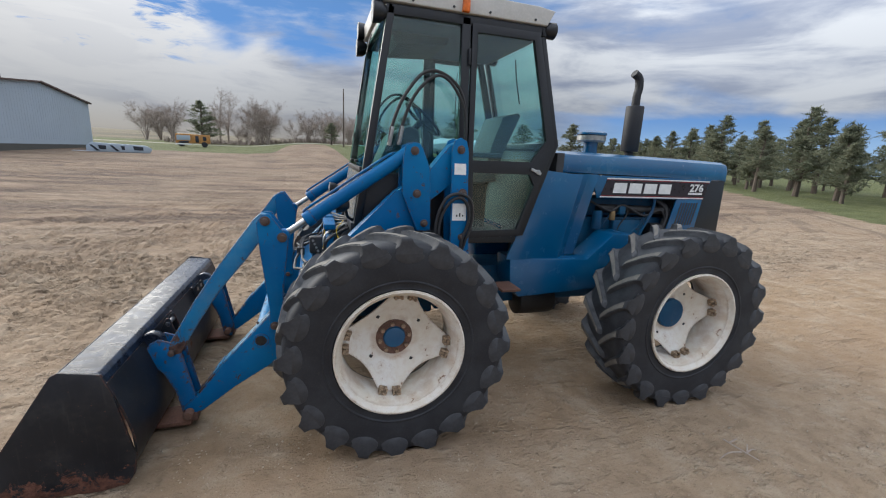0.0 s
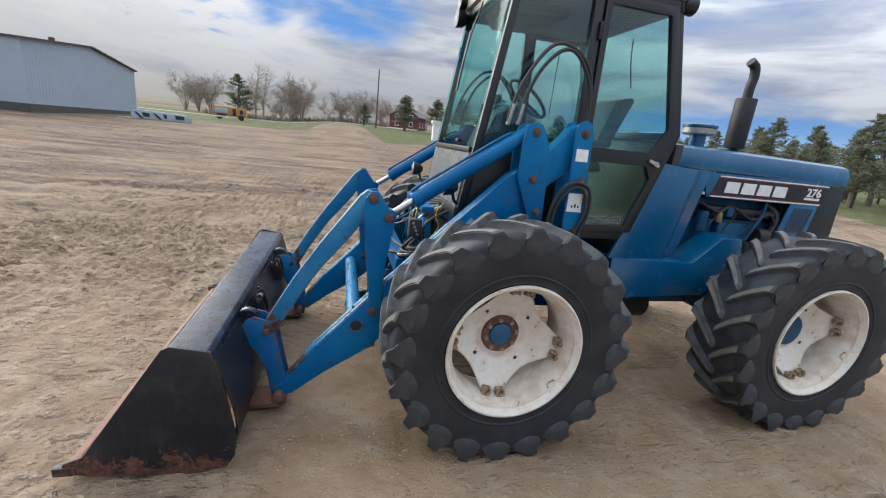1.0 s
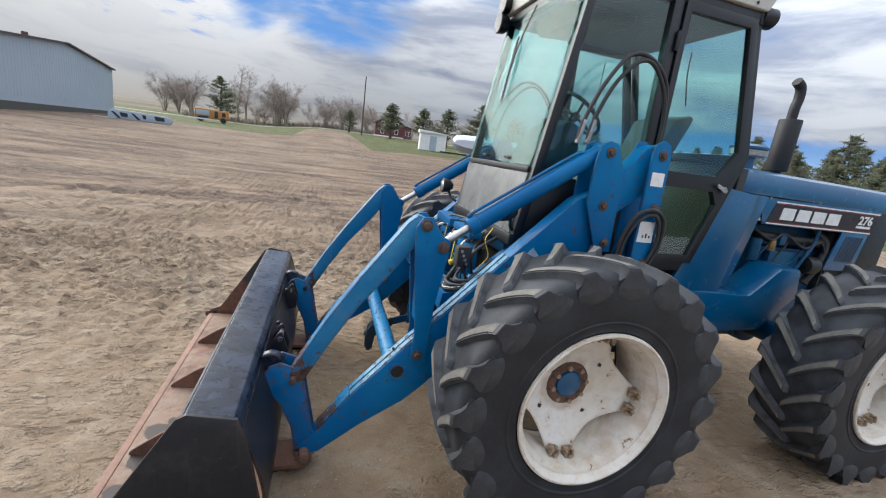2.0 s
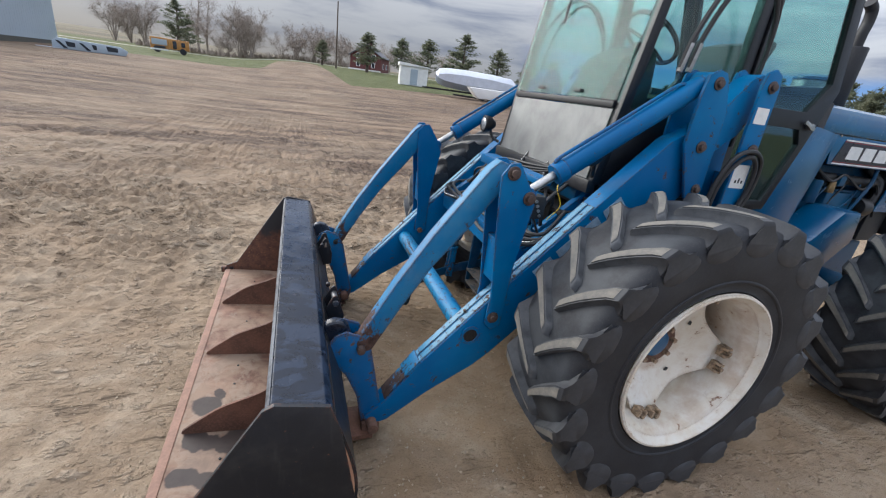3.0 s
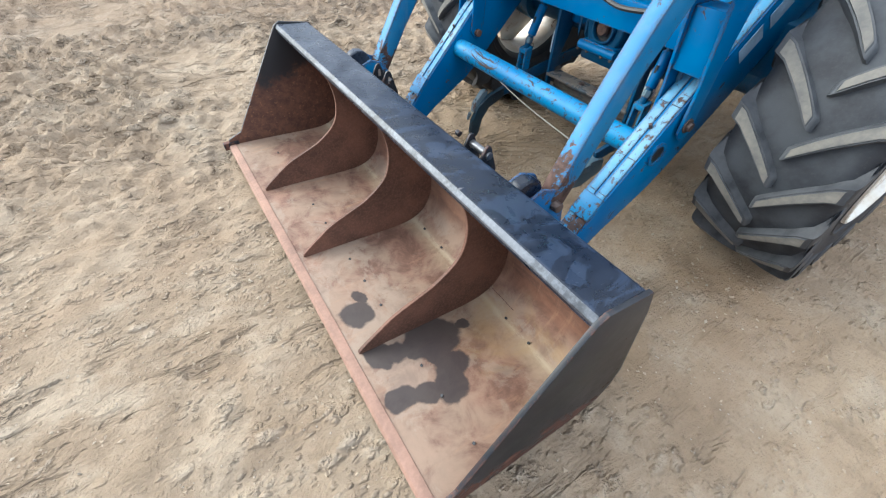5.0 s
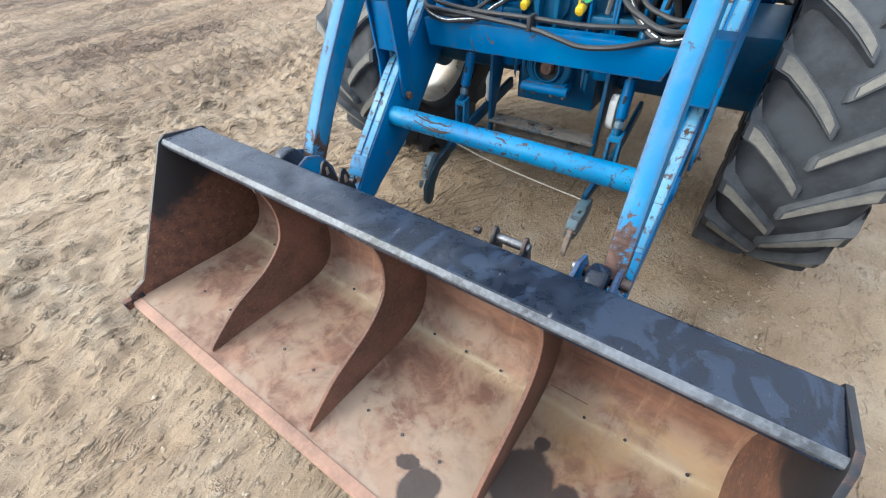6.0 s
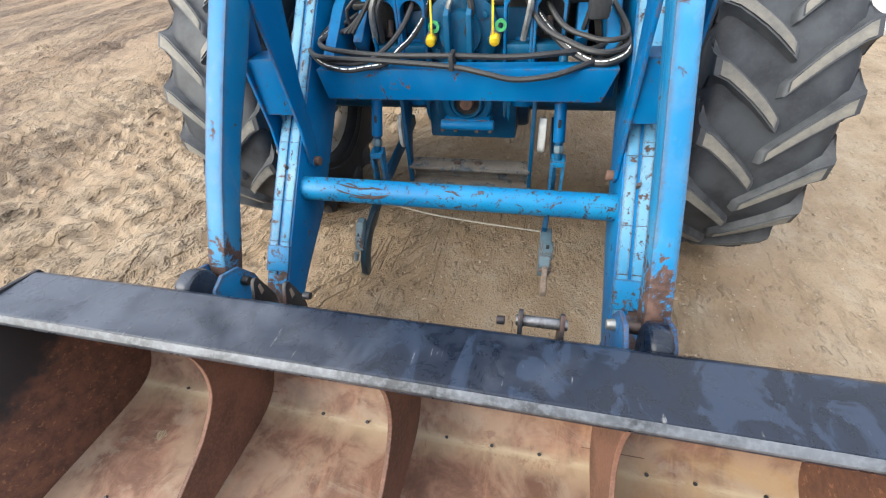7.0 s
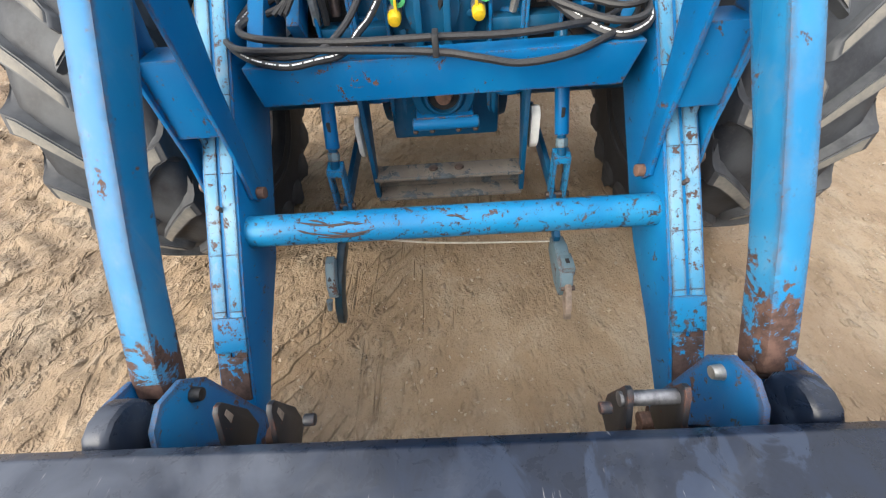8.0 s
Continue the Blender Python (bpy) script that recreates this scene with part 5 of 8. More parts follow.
for s in (-1, 1):
    y0, y1 = sorted((s * 0.352, s * 0.366))
    part("decal_panel", prism([(2.17, 1.965), (3.74, 1.965), (3.655, 1.735), (2.245, 1.735)], y0, y1, "y", 0.003), BLUE, hood)
    part("decal", prism([(2.345, 1.93), (3.715, 1.93), (3.66, 1.755), (2.285, 1.755)], *sorted((s * 0.366, s * 0.370)), "y", 0.0), DECAL_DARK, hood, "dark maroon decal band")
    for za, zb, xa in ((1.932, 1.944, 0.0), (1.744, 1.755, -0.062)):
        part("decal_stripe", prism([(2.345 + xa, za), (3.715 + xa * 0.9, za), (3.715 + xa * 0.9, zb), (2.345 + xa, zb)], *sorted((s * 0.366, s * 0.372)), "y", 0.0), WHITE, hood, "white decal stripe")
    for za, zb, xa in ((1.922, 1.928, -0.004), (1.759, 1.764, -0.056)):
        part("decal_stripe", prism([(2.345 + xa, za), (3.712 + xa * 0.9, za), (3.712 + xa * 0.9, zb), (2.345 + xa, zb)], *sorted((s * 0.366, s * 0.372)), "y", 0.0), RED, hood, "thin red decal stripe")
    # brand mark as four plain white blocks
    for i in range(4):
        x = 2.43 + i * 0.195
        part("decal_mark", prism([(x, 1.79), (x + 0.165, 1.79), (x + 0.170, 1.895), (x + 0.012, 1.895)], *sorted((s * 0.366, s * 0.3725)), "y", 0.0), WHITE, hood, "plain white mark")
    part("decal_mark", prism([(3.43, 1.79), (3.63, 1.79), (3.635, 1.812), (3.435, 1.812)], *sorted((s * 0.366, s * 0.3725)), "y", 0.0), WHITE, hood)
    cu = bpy.data.curves.new("number", "FONT")
    cu.body, cu.size, cu.align_x, cu.extrude = "276", 0.112, "CENTER", 0.001
    cu.offset = 0.0035
    tmp = bpy.data.objects.new("tmp", cu)
    me = bpy.data.meshes.new_from_object(tmp)
    bpy.data.objects.remove(tmp)
    me.transform(Matrix.Translation((3.54, s * 0.3722, 1.826)) @ Euler((radians(90), 0, 0 if s < 0 else math.pi)).to_matrix().to_4x4() @ Matrix.Diagonal((1.15, 1, 1, 1)))
    me.materials.clear()
    me.materials.append(WHITE)
    num = new("number_decal", me)
    num.parent = hood
    # vent panel with upright slots
    v = part("vent_panel", prism([(3.29, 1.735), (3.655, 1.735), (3.60, 1.36), (3.20, 1.36)], y0, y1, "y", 0.003), BLUE, hood, "blue panel with dark louvre slots")
    for i in range(7):
        x = 3.36 + i * 0.037
        part("louvre_slot", prism([(x, 1.70), (x + 0.020, 1.70), (x - 0.035, 1.45), (x - 0.055, 1.45)], *sorted((s * 0.3665, s * 0.3690)), "y", 0.0), DARK, hood)
    part("hood_latch", cyl((2.08, s * 0.366, 1.965), (2.08, s * 0.374, 1.965), 0.008, None, 10, 0.002), ALU, hood)
    part("hood_latch", cyl((2.26, s * 0.366, 1.965), (2.26, s * 0.374, 1.965), 0.008, None, 10, 0.002), ALU, hood)
    # flared cowl from the cab corner to the hood side: three facets leaning forward at the foot
    b = bmesh.new()
    top = [(1.48, 0.60, 2.00), (1.78, 0.56, 1.975), (1.98, 0.475, 1.972), (2.12, 0.372, 1.972), (2.24, 0.366, 1.972)]
    foot = [(1.16, 0.60, 1.17), (1.33, 0.60, 1.165), (1.72, 0.57, 1.160), (1.86, 0.45, 1.160), (2.02, 0.40, 1.160)]
    a = [b.verts.new((x, s * y, z)) for x, y, z in top]
    c = [b.verts.new((x, s * y, z)) for x, y, z in foot]
    ai = [b.verts.new((x, s * (y - 0.03), z)) for x, y, z in top]
    ci = [b.verts.new((x, s * (y - 0.03), z)) for x, y, z in foot]
    for i in range(4):
        b.faces.new((a[i], a[i + 1], c[i + 1], c[i]))
        b.faces.new((ai[i], ci[i], ci[i + 1], ai[i + 1]))
        b.faces.new((a[i], ai[i], ai[i + 1], a[i + 1]))
        b.faces.new((c[i], c[i + 1], ci[i + 1], ci[i]))
    b.faces.new((a[0], c[0], ci[0], ai[0]))
    b.faces.new((a[-1], ai[-1], ci[-1], c[-1]))
    bmesh.ops.recalc_face_normals(b, faces=b.faces)
    part("cowl", bevelled(b, 0.006, 2, 12), BLUE, hood, "blue flared cowl panel", 20)
part("firewall", box(1.62, 1.70, -0.55, 0.55, 1.0, 2.16, 0.01), DARK, hood)
part("engine_shroud", box(3.30, 3.60, -0.30, 0.30, 1.05, 1.95, 0.01), DARK, hood, "dark fan shroud")
part("hood_lining", box(1.72, 3.58, -0.345, 0.345, 1.93, 1.955, 0.0), DARK, hood)

ac = part("air_cleaner", lathe([(2.10, 0.0), (2.10, 0.075), (2.31, 0.075), (2.31, 0.0)], 28, 1, (2.44, 0.11, 0), "z", False), BLUE, T, "blue air intake with cap")
part("intake_bowl", lathe([(2.31, 0.0), (2.31, 0.14), (2.325, 0.155), (2.375, 0.155), (2.385, 0.14), (2.385, 0)], 36, 1, (2.44, 0.11, 0), "z", False), ALU, ac, "clear grey pre-cleaner bowl")
part("intake_cap", lathe([(2.385, 0.0), (2.385, 0.160), (2.405, 0.160), (2.425, 0.13), (2.432, 0.05), (2.432, 0.0)], 36, 1, (2.44, 0.11, 0), "z", False), BLUE, ac)
ex = part("exhaust", bevelled(lathe([(2.15, 0.0), (2.15, 0.05), (2.235, 0.05), (2.24, 0.098), (2.25, 0.103), (2.755, 0.103), (2.765, 0.098), (2.77, 0.05), (2.77, 0.0)], 32, 1, (3.16, 0.33, 0), "z", False), 0.0), MUFFLER, T, "matt black exhaust muffler")
part("exhaust_pipe", tube([(3.16, 0.33, 2.74), (3.16, 0.33, 2.88), (3.175, 0.33, 2.98), (3.155, 0.33, 3.08), (3.08, 0.33, 3.13)], 0.047, 16, 8), MUFFLER, ex, "curved dark exhaust pipe")

# ---- cab
HW = 0.63
cab = part("cab", box(-0.18, 1.24, -0.60, 0.60, 1.33, 1.40, 0.01), CAB_BLACK, T, "black framed glazed cab")
AT, AB, AF = (0.02, 3.15), (-0.165, 1.93), (-0.232, 1.50)
for s in (-1, 1):
    y0, y1 = sorted((s * (HW - 0.055), s * HW))
    part("front_pillar", prism([(AT[0], AT[1]), (AT[0] + 0.055, AT[1]), (AB[0] + 0.065, AB[1]), (AF[0] + 0.06, AF[1]), (AF[0], AF[1]), (AB[0], AB[1])], y0, y1, "y", 0.008), CAB_BLACK, cab, "black front pillar")
    part("door_pillar", prism([(0.60, 3.15), (0.675, 3.15), (0.72, 1.38), (0.645, 1.38)], y0, y1, "y", 0.008), CAB_BLACK, cab, "black middle pillar")
    part("side_sill", prism([(AF[0] + 0.06, 1.50), (AF[0] + 0.06, 1.40), (0.66, 1.37), (0.73, 1.37), (0.73, 1.44), (0.66, 1.44)], y0, y1, "y", 0.005), CAB_BLACK, cab)
    part("side_panel", prism([(AB[0] + 0.06, 1.93), (0.66, 1.90), (0.67, 1.43), (AF[0] + 0.06, 1.47)], *sorted((s * (HW - 0.035), s * (HW - 0.012))), "y", 0.004), CAB_BLACK, cab, "black lower side panel")
    part("top_rail", prism([(0.02, 3.09), (1.32, 3.09), (1.31, 3.16), (0.02, 3.16)], y0, y1, "y", 0.006), CAB_BLACK, cab)
    part("side_glass", prism([(AT[0] + 0.05, 3.10), (0.605, 3.10), (0.64, 1.92), (AB[0] + 0.06, 1.94)], *sorted((s * (HW - 0.032), s * (HW - 0.026))), "y", 0.0), GLASS, cab, "green tinted side glass")
    # door: outer ring with a cross rail, two panes
    outer = [(0.685, 3.11), (1.285, 3.11), (1.525, 2.215), (1.255, 1.405), (0.725, 1.385)]
    up = [(0.735, 3.045), (1.235, 3.045), (1.435, 2.25), (1.30, 2.065), (0.755, 2.06)]
    lo_ = [(0.765, 1.955), (1.30, 1.955), (1.355, 1.86), (1.215, 1.465), (0.785, 1.45)]
    yd0, yd1 = sorted((s * (HW - 0.03), s * (HW + 0.012)))
    loops = outer + up + lo_
    ring = [(0, 1, 6, 5), (1, 2, 7, 6), (2, 3, 13, 12, 11, 8, 7), (3, 4, 14, 13), (4, 0, 5, 9, 10, 14), (9, 8, 11, 10)]
    b = bmesh.new()
    va = [b.verts.new((x, yd0, z)) for x, z in loops]
    vb = [b.verts.new((x, yd1, z)) for x, z in loops]
    for f in ring:
        b.faces.new([va[k] for k in f])
        b.faces.new([vb[k] for k in f[::-1]])
    for base in (0, 5, 10):
        for k in range(5):
            p, q = base + k, base + (k + 1) % 5
            b.faces.new((va[p], va[q], vb[q], vb[p]))
    bmesh.ops.recalc_face_normals(b, faces=b.faces)
    bevelled(b, 0.006)
    part("door", b, CAB_BLACK, cab, "black framed glass cab door")
    yg = sorted((s * (HW - 0.012), s * (HW - 0.006)))
    part("door_glass", prism(up, *yg, "y", 0.0), GLASS, cab, "green tinted door glass")
    part("door_glass", prism(lo_, *yg, "y", 0.0), GLASS, cab, "green tinted lower door glass")
    b = beam((1.30, s * (HW + 0.035), 2.005), (1.40, s * (HW + 0.035), 1.965), 0.018, 0.026, 0.006)
    b = cyl((1.37, s * (HW + 0.005), 1.98), (1.37, s * (HW + 0.045), 1.98), 0.022, None, 14, 0.004, b)
    part("door_handle", b, CHROME, cab, "chrome door handle")
    for z in (2.80, 1.62):
        part("door_hinge", cyl((0.675, s * (HW + 0.012), z), (0.672, s * (HW + 0.012), z + 0.12), 0.012, None, 10), CAB_BLACK, cab)
    # rear corner
    part("rear_pillar", prism([(1.30, 3.12), (1.34, 3.12), (1.575, 2.22), (1.30, 1.40), (1.26, 1.40), (1.53, 2.22)], *sorted((s * (HW - 0.07), s * (HW - 0.012))), "y", 0.004), CAB_BLACK, cab)
# windscreen, upper and lower
def slab(pts4, t):
    """A thin pane through four corners, t thick."""
    b = bmesh.new()
    P = [Vector(p) for p in pts4]
    nrm = (P[1] - P[0]).cross(P[3] - P[0]).normalized() * t
    a = [b.verts.new(p) for p in P]
    c = [b.verts.new(p + nrm) for p in P]
    b.faces.new(a)
    b.faces.new(c[::-1])
    for i in range(4):
        b.faces.new((a[i], c[i], c[(i + 1) % 4], a[(i + 1) % 4]))
    bmesh.ops.recalc_face_normals(b, faces=b.faces)
    return b


wy = HW - 0.05
part("windscreen", slab([(0.005, -wy, 3.10), (0.005, wy, 3.10), (-0.165, wy, 1.97), (-0.165, -wy, 1.97)], 0.006), WSHIELD, cab, "tinted windscreen reflecting the sky")
part("lower_windscreen", slab([(-0.172, -wy, 1.92), (-0.172, wy, 1.92), (-0.232, wy, 1.52), (-0.232, -wy, 1.52)], 0.006), LOWPANE, cab, "lower windscreen pane")
part("windscreen_rail", beam((-0.168, -wy, 1.945), (-0.168, wy, 1.945), 0.03, 0.04, 0.006), CAB_BLACK, cab, "dark windscreen rail")
part("cab_front_sill", beam((-0.225, -HW, 1.485), (-0.225, HW, 1.485), 0.06, 0.08, 0.01), CAB_BLACK, cab)
for y in (-0.22, 0.22):
    part("windscreen_catch", box(-0.185, -0.155, y - 0.035, y + 0.035, 1.995, 2.015, 0.004), CAB_BLACK, cab)
for y in (-0.57, 0.57):
    for z in (2.17, 2.75):
        part("windscreen_hinge", box(-0.155 + (z - 1.97) * 0.15, -0.125 + (z - 1.97) * 0.15, y - 0.015, y + 0.015, z, z + 0.10, 0.004), DARKSTEEL, cab)
part("wiper_arm", tube([(-0.015, 0.05, 3.11), (-0.06, 0.12, 2.9), (-0.085, 0.20, 2.68)], 0.006, 6, 4), CAB_BLACK, cab)
part("wiper_blade", tube([(-0.045, 0.22, 2.92), (-0.085, 0.20, 2.68), (-0.125, 0.18, 2.42)], 0.009, 6, 4), CAB_BLACK, cab)
# rear window
part("rear_window", slab([(1.33, -0.55, 3.10), (1.55, -0.55, 2.25), (1.55, 0.55, 2.25), (1.33, 0.55, 3.10)], 0.006), GLASS, cab, "tinted rear window")
part("rear_rail", beam((1.55, -0.58, 2.21), (1.55, 0.58, 2.21), 0.05, 0.06, 0.006), CAB_BLACK, cab)
part("rear_wall", slab([(1.555, -0.56, 2.19), (1.30, -0.56, 1.42), (1.30, 0.56, 1.42), (1.555, 0.56, 2.19)], 0.03), DARK, cab)
part("front_header", beam((0.03, -HW, 3.125), (0.03, HW, 3.125), 0.05, 0.07, 0.006), CAB_BLACK, cab)
part("rear_header", beam((1.32, -HW, 3.125), (1.32, HW, 3.125), 0.05, 0.07, 0.006), CAB_BLACK, cab)
# roof
b = prism([(-0.02, 3.172), (1.335, 3.165), (1.40, 3.282), (1.25, 3.300), (0.1, 3.315), (-0.03, 3.285)], -0.652, 0.652, "y", 0.010, None, 3)
roof = part("roof", b, ROOF, cab, "off-white rounded cab roof")
for s in (-1, 1):
    for x in (0.20, 0.52, 0.82, 1.22):
        part("roof_bolt", cyl((x, s * 0.650, 3.195), (x, s * 0.658, 3.195), 0.010, None, 8, 0), CAB_BLACK, roof)
part("headliner", box(0.04, 1.30, -0.57, 0.57, 3.075, 3.16, 0.02), LINER, cab, "dark headliner")
part("overhead_console", prism([(0.08, 3.075), (0.62, 3.075), (0.58, 3.00), (0.16, 2.97)], -0.30, 0.30, "y", 0.02), DARK, cab)
for s in (-1, 1):
    part("marker_lamp", prism([(0.585, 3.165), (0.645, 3.165), (0.64, 3.285), (0.59, 3.285)], *sorted((s * 0.64, s * 0.69)), "y", 0.015), ORANGE, cab, "amber marker lamp")
    for k, (x, z, yy) in enumerate(((-0.06, 3.10, 0.60), (-0.05, 3.25, 0.58))):
        b = lathe([(-0.07, 0.0), (-0.07, 0.04), (-0.03, 0.075), (0.03, 0.082), (0.035, 0.075), (0.03, 0.0)], 24, -1, (x, s * yy, z), "x", False)
        part("work_lamp", b, CAB_BLACK, cab, "black round work lamp")
    b = lathe([(-0.05, 0.0), (-0.05, 0.04), (-0.02, 0.062), (0.04, 0.066), (0.045, 0.06), (0.04, 0.0)], 24, 1, (1.385, s * 0.60, 3.145), "x", False)
    part("work_lamp", b, CAB_BLACK, cab, "black rear work lamp")
    # round headlamp low in front of the cab
    b = lathe([(-0.06, 0.0), (-0.06, 0.03), (-0.02, 0.06), (0.035, 0.068), (0.042, 0.062), (0.035, 0.0)], 24, -1, (-0.33, s * 0.70, 1.68), "x", False)
    part("headlamp", b, CAB_BLACK, cab, "round black headlamp")
    part("headlamp_stalk", tube([(-0.30, s * 0.70, 1.64), (-0.28, s * 0.68, 1.58), (-0.24, s * 0.63, 1.55)], 0.012, 8, 4), CAB_BLACK, cab)
    part("headlamp_lens", lathe([(0.036, 0.0), (0.036, 0.058), (0.050, 0.035), (0.053, 0.0)], 24, -1, (-0.33, s * 0.70, 1.68), "x", False), LENS, cab, "pale lamp lens")
part("aerial", tube([(0.97, 0.55, 2.35), (0.96, 0.52, 2.7), (0.955, 0.50, 2.95)], 0.004, 5, 3), DARKSTEEL, cab)
part("rear_wiper", tube([(1.36, -0.05, 3.02), (1.40, -0.02, 2.85), (1.45, -0.03, 2.62)], 0.006, 6, 4), CAB_BLACK, cab)
# seat, wheel, console
seat = part("seat", prism([(0.72, 1.92), (0.80, 1.98), (1.14, 1.95), (1.18, 1.86), (0.74, 1.82)], -0.25, 0.25, "y", 0.04), SEAT, cab, "grey vinyl operator seat")
b = prism([(1.035, 1.95), (1.13, 1.93), (1.245, 2.18), (1.375, 2.49), (1.345, 2.515), (1.19, 2.47), (1.10, 2.22)], -0.235, 0.235, "y", 0.035)
part("backrest", b, SEAT, seat, "tall grey seat back")
part("seat_base", box(0.80, 1.10, -0.18, 0.18, 1.40, 1.84, 0.02), DARK, seat)
for s in (-1, 1):
    part("armrest", box(0.86, 1.16, s * 0.30 - 0.03, s * 0.30 + 0.03, 2.08, 2.13, 0.015), SEAT, seat)
col = part("steering_column", prism([(0.02, 1.42), (0.36, 1.42), (0.42, 2.10), (0.40, 2.30), (0.30, 2.34), (0.12, 2.24), (0.02, 2.0)], -0.20, 0.20, "y", 0.05), DARK, cab, "dark dashboard column")
b = bmesh.new()
cc, nn = Vector((0.47, 0, 2.41)), Vector((0.66, 0, 0.75)).normalized()
e1 = Vector((0, 1, 0))
e2 = nn.cross(e1)
ring = [cc + 0.205 * (math.cos(2 * math.pi * k / 32) * e1 + math.sin(2 * math.pi * k / 32) * e2) for k in range(33)]
b = tube(ring, 0.015, 8, 1)
for k in range(3):
    a = 2 * math.pi * k / 3 + 0.5
    b = cyl(cc - nn * 0.03, cc + 0.20 * (math.cos(a) * e1 + math.sin(a) * e2), 0.012, None, 8, 0, b)
b = cyl(cc - nn * 0.16, cc - nn * 0.01, 0.03, 0.035, 12, 0.004, b)
part("steering_wheel", b, DARK, cab, "black three-spoke steering wheel")
part("far_console", box(0.10, 0.58, 0.36, 0.56, 1.42, 1.86, 0.03), DARK, cab)
part("lever", tube([(0.55, -0.33, 1.85), (0.56, -0.34, 2.0), (0.52, -0.35, 2.12)], 0.010, 8, 4), DARK, cab)


# ---- loader
def pair(a, b, s):
    return sorted((s * a, s * b))


loader = part("loader", cyl((-0.945, -0.715, 0.655), (-0.945, 0.715, 0.655), 0.056, None, 28, 0.002), LOADER_WORN, T, "blue loader frame with scuffed round cross tube")
# long scuffs scraped round the cross tube
SCUFF = plain("bare rusted scuff", (0.040, 0.026, 0.026), 0.75, 0, 0.5, 40, 0.2, 120)
for y0, a0, y1, a1, bow in ((0.53, 22, 0.30, 34, 14), (0.48, 20, 0.40, 48, -6), (0.46, 70, 0.27, 74, 10), (0.45, 84, 0.28, 80, 6), (0.41, 66, 0.25, 62, 12), (0.52, 52, 0.44, 72, 4), (0.36, 30, 0.29, 42, 4), (-0.02, 24, -0.06, 50, 3), (0.01, 30, -0.05, 36, 0)):
    ln = []
    for k in range(7):
        u = k / 6
        a = radians(a0 + (a1 - a0) * u + bow * math.sin(math.pi * u))
        ln.append((-0.945 - 0.0555 * math.sin(a), y0 + (y1 - y0) * u, 0.655 + 0.0555 * math.cos(a)))
    part("scuff_mark", tube(ln, [0.0008, 0.0034, 0.0046, 0.0030, 0.0048, 0.0028, 0.0006], 6, 3), SCUFF, loader)
ARM = [(-1.47, 0.10), (-1.364, 0.125), (-1.135, 0.294), (-0.884, 0.447), (-0.78, 0.535), (-0.30, 1.02), (0.25, 1.50), (0.35, 1.735), (0.52, 1.87), (0.625, 2.05), (0.615, 2.16), (0.56, 2.20), (0.49, 2.165), (0.30, 1.93), (0.07, 1.802), (-0.318, 1.412), (-0.679, 1.035), (-0.869, 0.850), (-1.056, 0.650), (-1.187, 0.510), (-1.30, 0.365), (-1.39, 0.25), (-1.49, 0.17)]
ARM_TOP = [(-1.385, 0.256), (-1.30, 0.365), (-1.187, 0.510), (-1.056, 0.650), (-0.869, 0.850), (-0.679, 1.035), (-0.318, 1.412)]
